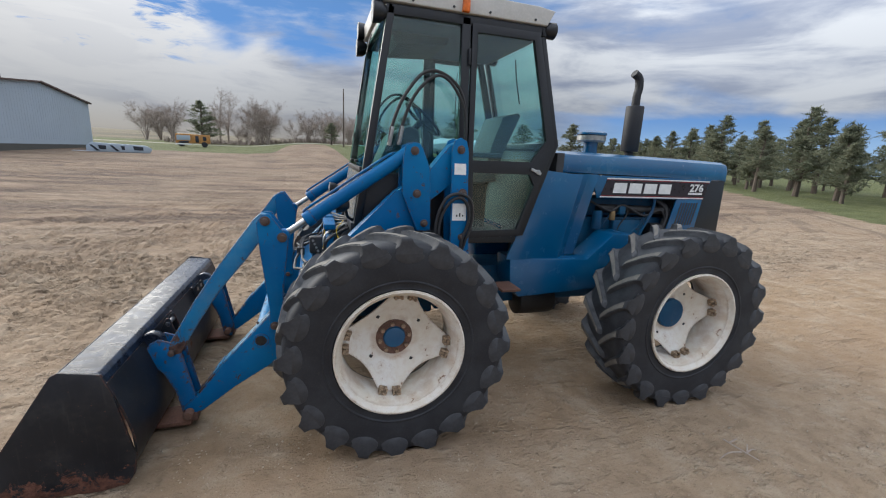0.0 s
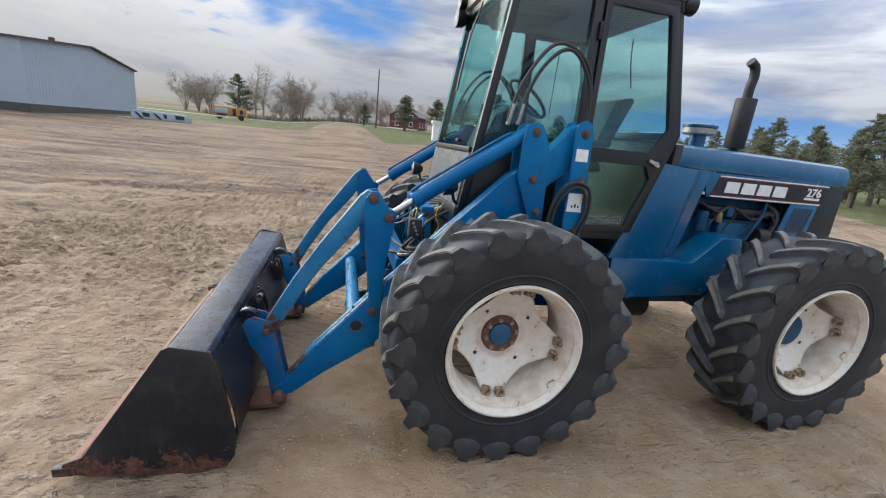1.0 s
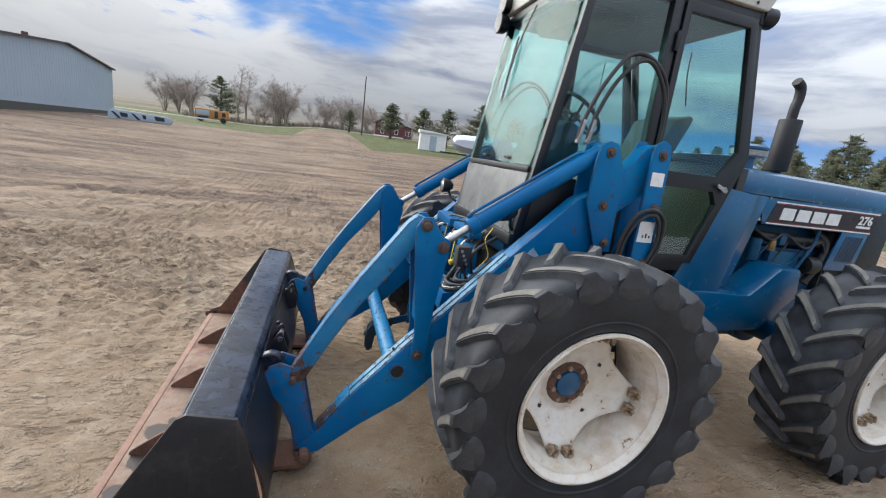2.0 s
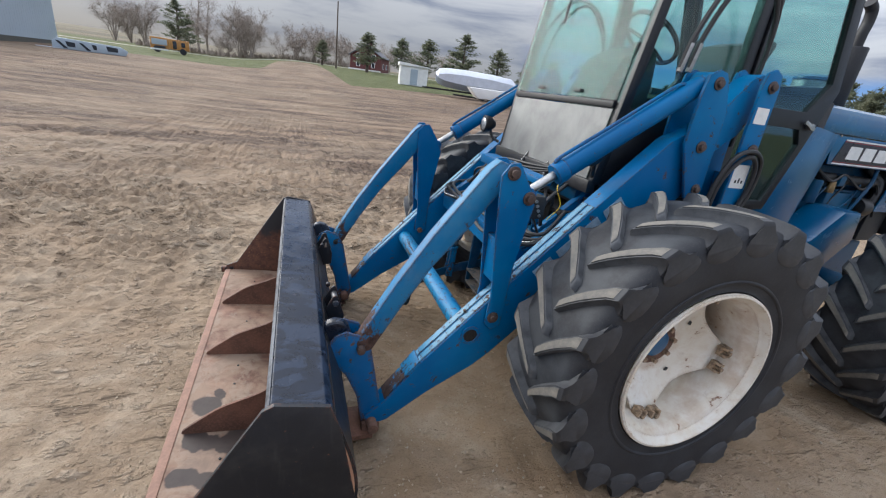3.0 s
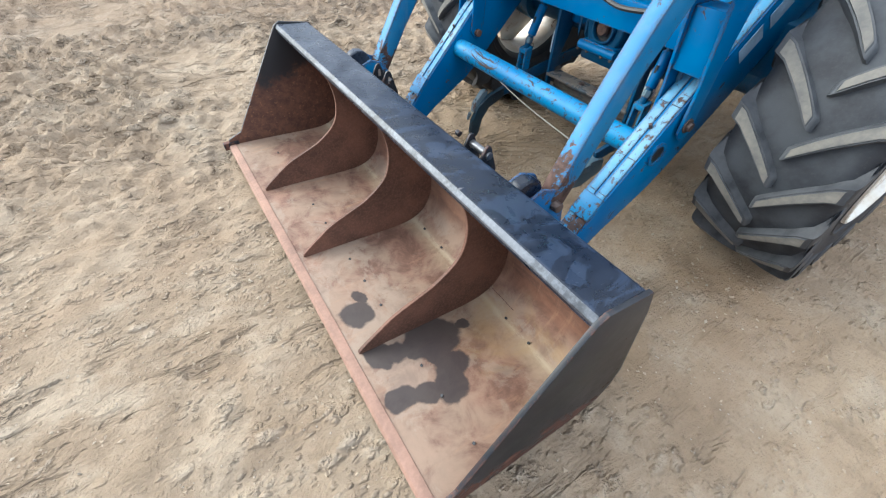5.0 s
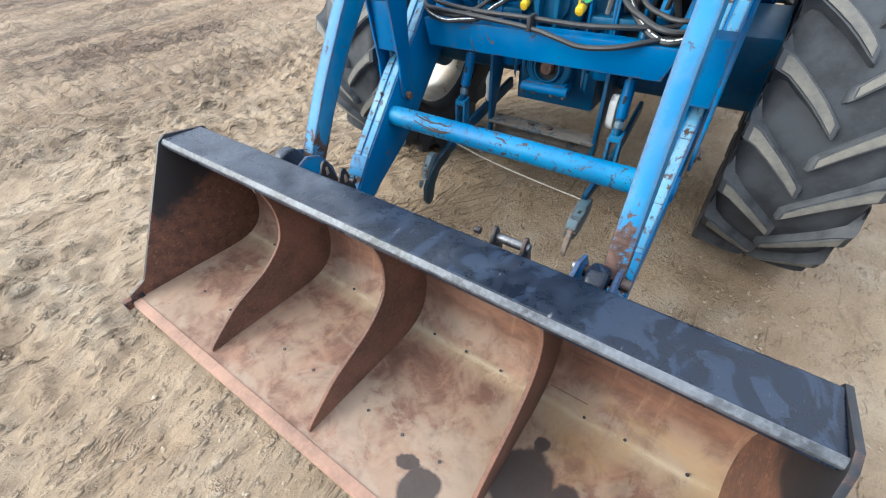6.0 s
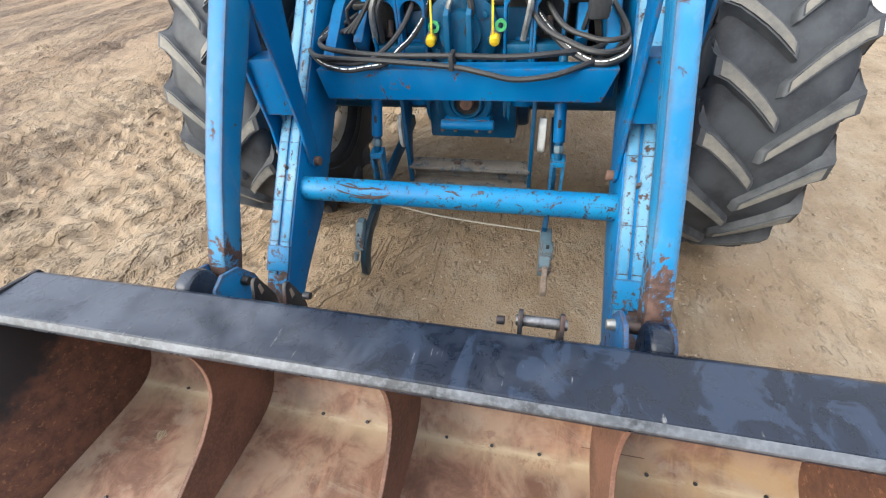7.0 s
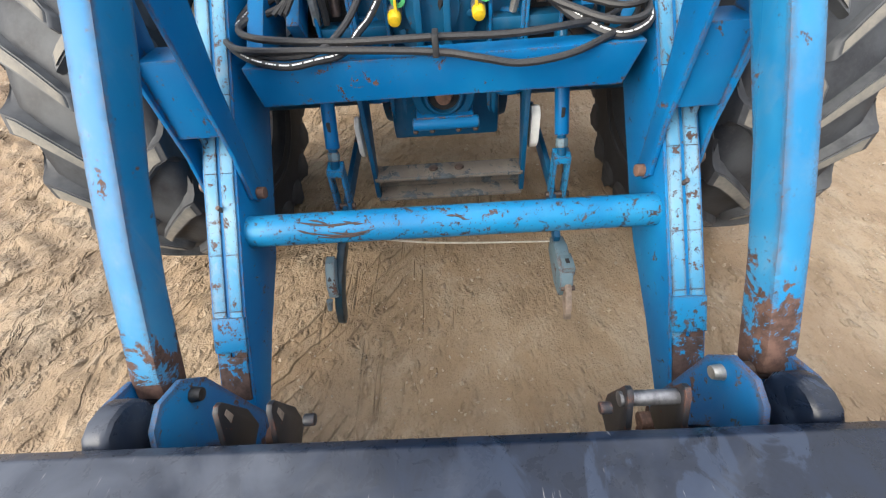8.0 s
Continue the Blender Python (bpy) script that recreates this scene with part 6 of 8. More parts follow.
for s in (-1, 1):
    part("boom_arm", prism(ARM, *pair(0.704, 0.822, s), "y", 0.007), LOADER, loader, "blue welded boom arm with chipped paint")
    # two welded strips along the top of the boom with a groove between, and worn plates near the bucket
    for yo in (0.735, 0.791):
        b = None
        for (xa, za), (xb, zb) in zip(ARM_TOP[1:], ARM_TOP[2:]):
            b = beam((xa, s * yo, za + 0.002), (xb, s * yo, zb + 0.002), 0.044, 0.010, 0.003, b)
        part("boom_strip", b, BOOM_TOP, loader, "faded blue strip welded along the boom")
    b = beam((-1.275, s * 0.763, 0.402), (-1.20, s * 0.763, 0.498), 0.112, 0.022, 0.004)
    part("wear_plate", b, LOADER_WORN, loader, "rusty worn plate on the boom")
    b = beam((-1.38, s * 0.763, 0.266), (-1.285, s * 0.763, 0.388), 0.100, 0.014, 0.004)
    part("wear_plate", b, LOADER_WORN, loader, "rusty worn plate on the boom")
    for yo in (0.716, 0.805):
        part("boom_lug", box(-0.80, -0.755, *pair(yo - 0.012, yo + 0.012, s), 0.90, 0.985, 0.006), BOOM_TOP, loader)
    # open tube end in the outer cheek
    b = lathe([(0.815, 0.040), (0.834, 0.040), (0.834, 0.056), (0.815, 0.056)], 28, s, (-0.934, 0, 0.658))
    part("tube_end", b, LOADER, loader)
    part("tube_bore", cyl((-0.934, s * 0.820, 0.658), (-0.934, s * 0.8290, 0.658), 0.040, None, 24, 0), DARKSTEEL, loader)
    # bell crank: two plates and a box between them
    CR = [(-0.872, 0.745), (-0.83, 0.70), (-0.775, 0.725), (-0.762, 1.10), (-0.715, 1.42), (-0.750, 1.50), (-0.835, 1.625), (-0.885, 1.62), (-0.925, 1.56), (-0.918, 1.44), (-0.862, 0.91)]
    b = prism(CR, *pair(0.836, 0.850, s), "y", 0.004)
    b = prism(CR, *pair(0.688, 0.702, s), "y", 0.004, b)
    b = prism([(-0.86, 0.98), (-0.77, 0.98), (-0.745, 1.22), (-0.87, 1.22)], *pair(0.702, 0.836, s), "y", 0.003, b)
    part("bell_crank", b, LOADER, loader, "blue upright tilt lever of two plates")
    part("crank_brace", beam((-0.765, s * 0.843, 0.93), (-0.765, s * 0.843, 1.38), 0.012, 0.02, 0.002), RUST, loader)
    # tilt link from the crank to the bucket
    LK = [(-0.845, 1.60), (-0.90, 1.618), (-0.950, 1.575), (-1.20, 1.235), (-1.37, 0.978), (-1.530, 0.70), (-1.555, 0.64), (-1.53, 0.585), (-1.475, 0.595), (-1.34, 0.83), (-1.19, 1.06), (-1.01, 1.28), (-0.86, 1.48)]
    b = prism(LK, *pair(0.698, 0.772, s), "y", 0.010)
    for v in b.verts:  # the link leans outwards towards its foot
        v.co.y += s * 0.036 * min(1.0, max(0.0, (1.45 - v.co.z) / 0.75))
    part("tilt_link", b, LINK, loader, "blue bent tilt link with rusty edges")
    # lever plates on the boom top
    LV = [(0.188, 2.175), (0.130, 2.145), (0.112, 2.05), (0.108, 1.80), (0.235, 1.50), (0.345, 1.50), (0.335, 1.80), (0.325, 1.98), (0.270, 2.12), (0.240, 2.165)]
    b = prism(LV, *pair(0.848, 0.866, s), "y", 0.004)
    b = prism(LV, *pair(0.700, 0.716, s), "y", 0.004, b)
    part("boom_lever", b, LOADER, loader, "blue lever plates on the boom")
    # tower post of two cheeks and a web
    PS = [(0.488, 2.14), (0.505, 2.20), (0.555, 2.225), (0.605, 2.20), (0.625, 2.13), (0.642, 1.70), (0.72, 0.80), (0.54, 0.80), (0.50, 1.60)]
    b = prism(PS, *pair(0.868, 0.886, s), "y", 0.004)
    b = prism(PS, *pair(0.690, 0.706, s), "y", 0.004, b)
    b = prism([(0.60, 1.65), (0.635, 1.65), (0.715, 0.80), (0.66, 0.80)], *pair(0.706, 0.868, s), "y", 0.003, b)
    part("loader_post", b, LOADER, loader, "blue loader tower post")
    for za, zb in ((1.945, 2.03), (1.585, 1.72)):
        part("sticker", prism([(0.515, za), (0.61 if za > 1.8 else 0.632, za), (0.605 if za > 1.8 else 0.625, zb), (0.512, zb)], *pair(0.886, 0.8885, s), "y", 0.0), WHITE, loader, "white warning sticker with faded print")
    for i in range(3):
        part("sticker_print", prism([(0.545 + i * 0.025, 1.615), (0.557 + i * 0.025, 1.615), (0.557 + i * 0.025, 1.632 + 0.012 * (i % 2)), (0.545 + i * 0.025, 1.632 + 0.012 * (i % 2))], *pair(0.8885, 0.8900, s), "y", 0.0), DARK, loader)
    # mount from the posts to the frame
    part("post_mount", box(0.40, 0.80, *pair(0.24, 0.88, s), 0.84, 1.02, 0.015), LOADER, loader, "blue loader mount beam")
    # pins
    for (x, z, y, r) in ((0.56, 2.135, 0.886, 0.026), (0.59, 1.80, 0.886, 0.03), (0.60, 1.45, 0.886, 0.024), (0.20, 2.11, 0.866, 0.026), (0.225, 1.79, 0.866, 0.026), (0.29, 1.56, 0.866, 0.024), (-0.865, 1.575, 0.850, 0.028), (-0.755, 1.455, 0.850, 0.028), (-0.83, 0.780, 0.850, 0.026)):
        b = cyl((x, s * y, z), (x, s * (y + 0.008), z), r * 1.25, None, 18, 0.003)
        b = cyl((x, s * (y + 0.004), z), (x, s * (y + 0.024), z), r * 0.75, None, 14, 0.004, b)
        part("pivot_pin", b, PIN, loader, "rusty pivot pin")
    part("pivot_pin", cyl((-0.825, s * 0.690, 0.735), (-0.825, s * 0.660, 0.735), 0.022, None, 14, 0.005), RUST, loader, "rusty pivot pin")
    part("grease_fitting", cyl((-0.95, s * 0.763, 0.76), (-0.965, s * 0.763, 0.785), 0.008, None, 8, 0.002), PIN, loader)
    # tilt cylinder
    d = (Vector((-0.745, s * 0.780, 1.462)) - Vector((0.20, s * 0.780, 2.115))).normalized()
    p = Vector((0.20, s * 0.780, 2.115))
    b = cyl(p + d * 0.03, p + d * 0.93, 0.052, None, 28, 0.006)
    b = cyl(p + d * 0.90, p + d * 0.965, 0.058, None, 28, 0.006, b)
    b = cyl(p - Vector((0, 0.06, 0)), p + Vector((0, 0.06, 0)), 0.05, None, 20, 0.006, b)
    part("tilt_cylinder", b, LOADER, loader, "blue hydraulic tilt cylinder")
    q = Vector((-0.745, s * 0.780, 1.462))
    part("cylinder_rod", cyl(p + d * 0.96, q, 0.024, None, 20, 0.002), CHROME, loader, "bright cylinder rod")
    part("rod_eye", cyl(q - Vector((0, 0.05, 0)), q + Vector((0, 0.05, 0)), 0.042, None, 20, 0.006), LOADER, loader)
    n = Vector((0, 0, 1)) - d * d.z
    n.normalize()
    b = tube([p + d * 0.12 + n * 0.05, p + d * 0.20 + n * 0.068, p + d * 0.60 + n * 0.068, p + d * 0.90 + n * 0.070, p + d * 0.94 + n * 0.055], 0.010, 8, 4)
    part("cylinder_pipe", b, LOADER, loader)
    # hoses over the boom pivot
    for k, (xa, ya, za, top) in enumerate(((0.02, 0.765, 2.16, 2.70), (0.10, 0.745, 2.17, 2.67))):
        b = tube([(xa, s * ya, za), (xa + 0.02, s * ya, za + 0.12), (xa + 0.10, s * (ya + 0.01), za + 0.33), (0.27 + 0.06 * k, s * 0.75, top - 0.02), (0.42 + 0.03 * k, s * 0.74, top), (0.57, s * 0.735, top - 0.10 - 0.02 * k), (0.64, s * 0.72, top - 0.28), (0.655, s * 0.71, 2.15), (0.66, s * 0.70, 1.8)], 0.013, 8, 6)
        part("hose", b, HOSE, loader, "black hydraulic hose")
        part("hose_fitting", cyl((xa, s * ya, za - 0.02), (xa + 0.025, s * ya, za + 0.12), 0.016, None, 8, 0.003), ALU, loader, "bright hose fitting")
    for k in range(2):
        o = 0.03 * k
        b = tube([(0.37 + o, s * 0.895, 1.38), (0.385 + o, s * 0.90, 1.60), (0.45 + o, s * 0.915, 1.76 - o), (0.56, s * 0.925, 1.80 - o), (0.655 - o, s * 0.92, 1.74 - o), (0.675 - o, s * 0.91, 1.58), (0.63 - o, s * 0.90, 1.42), (0.60, s * 0.88, 1.30)], 0.013, 8, 6)
        part("hose", b, HOSE, loader, "looped black hydraulic hose")

    # brand mark on the outer cheek, as four plain pale blocks along the boom
    u = Vector((0.454, 0, 0.446)).normalized()
    w = Vector((-u.z, 0, u.x))
    for i in range(4):
        o = Vector((-0.566, s * 0.8235, 0.982)) + u * 0.168 * i
        b = bmesh.new()
        c4 = [o, o + u * 0.128, o + u * 0.128 + w * 0.082, o + w * 0.082]
        a = [b.verts.new(c) for c in c4]
        cc4 = [b.verts.new(c + Vector((0, s * 0.002, 0))) for c in c4]
        b.faces.new(a)
        b.faces.new(cc4[::-1])
        for j in range(4):
            b.faces.new((a[j], cc4[j], cc4[(j + 1) % 4], a[(j + 1) % 4]))
        bmesh.ops.recalc_face_normals(b, faces=b.faces)
        part("decal_mark", b, PALE_MARK, loader, "plain pale mark on the boom")

# ---- bucket
bucket = None
FL = [(-2.44, 0.075), (-2.15, 0.055), (-1.90, 0.035), (-1.78, 0.035), (-1.70, 0.06), (-1.645, 0.115), (-1.615, 0.20), (-1.612, 0.32), (-1.635, 0.45), (-1.675, 0.58), (-1.715, 0.70)]
BW = 1.345


def sheet_loop(line, t):
    """Outline of a bent sheet: the line and its offset to the outside."""
    P = [Vector((x, z)) for x, z in line]
    off = []
    for i, p in enumerate(P):
        d = (P[min(i + 1, len(P) - 1)] - P[max(i - 1, 0)]).normalized()
        off.append(p + Vector((d.y, -d.x)) * t)
    return [tuple(p) for p in P] + [tuple(p) for p in off[::-1]]


lineF = [tuple(p)[:1] + (p.z,) for p in spline([(x, 0, z) for x, z in FL], 4)]
b = bmesh.new()
loop = sheet_loop([(p[0], p[1]) for p in lineF], 0.014)
half = len(loop) // 2
va = [b.verts.new((x, -BW, z)) for x, z in loop]
vb = [b.verts.new((x, BW, z)) for x, z in loop]
N = len(loop)
for i in range(N):
    f = b.faces.new((va[i], vb[i], vb[(i + 1) % N], va[(i + 1) % N]))
    f.material_index = 0 if i < half - 1 else 1
for i in range(half - 1):
    for v in (va, vb):
        b.faces.new((v[i], v[i + 1], v[N - 2 - i], v[N - 1 - i])).material_index = 1
bmesh.ops.recalc_face_normals(b, faces=b.faces)
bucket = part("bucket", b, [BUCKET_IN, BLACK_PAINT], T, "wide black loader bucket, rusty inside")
# side plates
SP = [(-1.957, 0.780), (-1.918, 0.800), (-1.722, 0.765), (-1.680, 0.645), (-1.600, 0.21), (-1.615, 0.09), (-1.66, 0.02), (-1.80, -0.005), (-2.10, 0.005), (-2.35, 0.03), (-2.46, 0.052), (-2.475, 0.075), (-2.455, 0.115), (-2.365, 0.150)]
for s in (-1, 1):
    b = prism(SP, *pair(BW, BW + 0.018, s), "y", 0.003)
    for f in b.faces:
        if f.normal.y * s < -0.9:
            f.material_index = 1
    part("bucket_side", b, [BLACK_PAINT, SIDE_IN], bucket, "black bucket side plate")
    b = box(-2.505, -2.40, *pair(BW - 0.01, BW + 0.03, s), 0.045, 0.098, 0.010)
    part("edge_corner", b, BLACK_PAINT, bucket, "black corner of the cutting edge")
# top box beam
b = prism([(-1.943, 0.736), (-1.948, 0.765), (-1.930, 0.785), (-1.740, 0.768), (-1.715, 0.745), (-1.690, 0.60), (-1.72, 0.60), (-1.80, 0.705)], -BW, BW, "y", 0.006, None, 3)
part("bucket_top_beam", b, BUCKET_TOP, bucket, "black painted top beam with worn front edge")
part("worn_edge", prism([(-1.9490, 0.756), (-1.9505, 0.768), (-1.9365, 0.7862), (-1.934, 0.7862), (-1.936, 0.780), (-1.945, 0.766)], -BW, BW, "y", 0.002), WORN_EDGE, bucket, "bright worn front edge")
part("cutting_edge", prism([(-2.475, 0.060), (-2.465, 0.078), (-2.425, 0.079), (-2.42, 0.052), (-2.465, 0.046)], -BW - 0.02, BW + 0.02, "y", 0.003), EDGE, bucket, "pinkish rusted cutting edge")
# three curved gussets
RB = [(-2.405, 0.076), (-2.392, 0.100), (-2.30, 0.165), (-2.22, 0.215), (-2.12, 0.252), (-2.03, 0.285), (-1.95, 0.335), (-1.895, 0.39), (-1.868, 0.46), (-1.862, 0.54), (-1.875, 0.62), (-1.905, 0.705)]
rib = [tuple((p.x, p.z)) for p in spline([(x, 0, z) for x, z in RB], 3)]
inner = [(-1.73, 0.70)] + [(x, z) for x, z in [(p[0], p[1]) for p in lineF][::-1] if x > -2.40]
for y in (-0.672, 0.012, 0.690):
    part("gusset", prism(rib + inner, y - 0.008, y + 0.008, "y", 0.002, None, 1), RIB_RUST, bucket, "curved rusty gusset plate")
# weep holes in the floor
for y in (-1.24, -1.02, -0.86, -0.48, -0.30, -0.12, 0.22, 0.42, 0.86, 1.10):
    for x, z in ((-1.735, 0.0495), (-2.20, 0.0590)):
        b = cyl((x, y, z - 0.002), (x - 0.003, y, z + 0.004), 0.0065, None, 8, 0)
        part("bolt_hole", b, MUFFLER, bucket)


def pairo(a, b, s):
    return [v + 0.012 for v in pair(a, b, s)]


# brackets behind
for s in (-1, 1):
    PL = [(-1.70, 0.63), (-1.66, 0.69), (-1.605, 0.712), (-1.525, 0.680), (-1.472, 0.595), (-1.425, 0.35), (-1.385, 0.15), (-1.42, 0.06), (-1.49, 0.055), (-1.535, 0.30), (-1.60, 0.45), (-1.66, 0.52)]
    for ya, yb in ((0.800, 0.816), (0.672, 0.688)):
        part("coupler_plate", prism(PL, *pairo(ya, yb, s), "y", 0.005), PLATE, bucket, "blue bucket coupler plate")
    b = cyl((-1.53, s * 0.675 + 0.012, 0.612), (-1.53, s * 0.850 + 0.012, 0.612), 0.022, None, 16, 0.004)
    part("coupler_pin", b, PIN, bucket, "steel coupler pin")
    b = cyl((-1.45, s * 0.615, 0.13), (-1.45, s * 0.89, 0.13), 0.030, None, 16, 0.004)
    b = box(-1.50, -1.40, *pairo(0.70, 0.84, s), 0.05, 0.12, 0.01, b)
    part("coupler_pin", b, RUST, bucket, "rusty lower coupler pin")
    b = box(-1.69, -1.44, *pairo(0.64, 0.87, s), 0.04, 0.07, 0.006)
    part("coupler_foot", b, RIB_RUST, bucket, "rusty coupler foot")
    # dark hook plates with rounded tops
    HK = [(-1.72, 0.52), (-1.72, 0.725), (-1.695, 0.748), (-1.66, 0.757), (-1.625, 0.750), (-1.595, 0.728), (-1.580, 0.695), (-1.578, 0.66), (-1.59, 0.60), (-1.63, 0.50)]
    part("hook_plate", prism(HK, *pairo(0.725, 0.788, s), "y", 0.018, None, 3), BUCKET_TOP, bucket, "black rounded hook plate")
    part("coupler_bolt", cyl((-1.535, s * 0.674 + 0.012, 0.618), (-1.535, s * 0.645 + 0.012, 0.618), 0.021, 0.017, 16, 0.004), DARKSTEEL if s > 0 else ALU, bucket, "round bolt head")
    EAR = [(-1.71, 0.52), (-1.71, 0.625), (-1.650, 0.745), (-1.636, 0.754), (-1.622, 0.746), (-1.585, 0.63), (-1.59, 0.55)]
    for ya in (0.381, 0.500):
        ya += 0.010 if s > 0 else 0.0
        part("ear_plate", prism(EAR, *pairo(ya - 0.007, ya + 0.007, s), "y", 0.004), BLACK_PAINT, bucket, "black ear plate with hole")
        part("ear_hole", prism([(-1.643, 0.685), (-1.625, 0.685), (-1.628, 0.722), (-1.640, 0.722)], *pairo(ya - 0.008, ya + 0.008, s), "y", 0.0), WORN_STEEL, bucket)
    if s < 0:
        part("cross_pin", cyl((-1.634, -0.355, 0.708), (-1.634, -0.505, 0.708), 0.017, None, 14, 0.003), STEEL_PIN, bucket, "scuffed dark steel cross pin")
    part("grab_stub", cyl((-1.665, s * 0.30, 0.735), (-1.665, s * 0.325, 0.735), 0.013, None, 12, 0.004), BLACK_PAINT, bucket)

# ---- hydraulics and hitch between the loader arms
part("front_beam", prism([(-0.61, 0.975), (0.625, 0.975), (0.655, 1.112), (-0.66, 1.112)], -0.66, -0.56, "x", 0.008), LOADER, T, "blue front cross beam with scuffs")
for s in (-1, 1):
    b = box(-0.56, 0.60, *pair(0.60, 0.665, s), 0.96, 1.09, 0.01)
    part("side_rail", b, CAST, T, "blue frame side rail")
    b = prism([(-0.62, 1.09), (-0.30, 1.09), (0.10, 1.45), (0.05, 1.50), (-0.35, 1.30)], *pair(0.60, 0.66, s), "y", 0.01)
    part("frame_gusset", b, LOADER, T)
    b = box(-0.30, 0.35, *pair(0.66, 0.98, s), 0.86, 1.10, 0.02)
    part("axle_mount", b, CAST, T, "blue axle mounting block")
hyd = part("gearbox", box(-0.36, 0.10, -0.30, 0.30, 0.92, 1.28, 0.03), CAST, T, "oily blue gearbox end with castings")
part("gearbox_flange", lathe([(-0.34, 0.0), (-0.34, 0.17), (-0.40, 0.17), (-0.41, 0.155), (-0.41, 0.10), (-0.44, 0.095), (-0.44, 0.0)], 36, 1, (0, 0.02, 1.19), "x", False), CAST, hyd)
for k in range(8):
    a = 2 * math.pi * k / 8 + 0.2
    part("flange_bolt", cyl((-0.405, 0.02 + 0.135 * math.cos(a), 1.19 + 0.135 * math.sin(a)), (-0.425, 0.02 + 0.135 * math.cos(a), 1.19 + 0.135 * math.sin(a)), 0.014, None, 6, 0.002), CAST, hyd)
for y in (-0.03, 0.07):
    part("flange_rib", prism([(-0.42, 1.05), (-0.42, 1.33), (-0.49, 1.28), (-0.49, 1.08)], y - 0.012, y + 0.012, "y", 0.005), CAST, hyd)
part("pto_housing", box(-0.40, -0.10, -0.12, 0.12, 0.76, 0.96, 0.03), CAST, hyd)
part("pto_flange", lathe([(-0.39, 0.0), (-0.39, 0.128), (-0.425, 0.128), (-0.432, 0.120), (-0.432, 0.092), (-0.426, 0.086), (-0.426, 0.0)], 36, 1, (0, 0, 0.878), "x", False), CAST, hyd, "round blue take-off flange")
part("pto_foot", cyl((-0.455, 0.135, 0.768), (-0.455, -0.140, 0.768), 0.026, None, 14, 0.008, box(-0.46, -0.33, -0.12, 0.12, 0.748, 0.80, 0.012)), LOADER, hyd, "scuffed blue foot bar")
for y in (-0.125, -0.055, 0.055, 0.125):
    part("foot_bolt", cyl((-0.47, y, 0.738), (-0.47, y, 0.750), 0.012, None, 6, 0.002), PIN, hyd)
part("pto_ring", lathe([(-0.425, 0.078), (-0.448, 0.078), (-0.452, 0.074), (-0.452, 0.066), (-0.420, 0.064)], 28, 1, (0, 0, 0.878), "x", False), CAST, hyd)
part("pto_bore", cyl((-0.4265, 0, 0.878), (-0.4285, 0, 0.878), 0.066, None, 24, 0), DARKSTEEL, hyd)
for y, z in ((0.215, 0.79), (0.165, 0.80), (-0.185, 0.79), (-0.205, 0.775)):
    part("cap_tag", prism([(y - 0.010, z + 0.09), (y + 0.010, z + 0.09), (y + 0.007, z + 0.01), (y - 0.004, z - 0.015)], -0.392, -0.388, "x", 0.001), CAST, hyd)
part("pto_shaft", cyl((-0.428, 0, 0.878), (-0.462, 0, 0.878), 0.038, 0.031, 18, 0.005), RUST, hyd, "rusty power take-off shaft end")
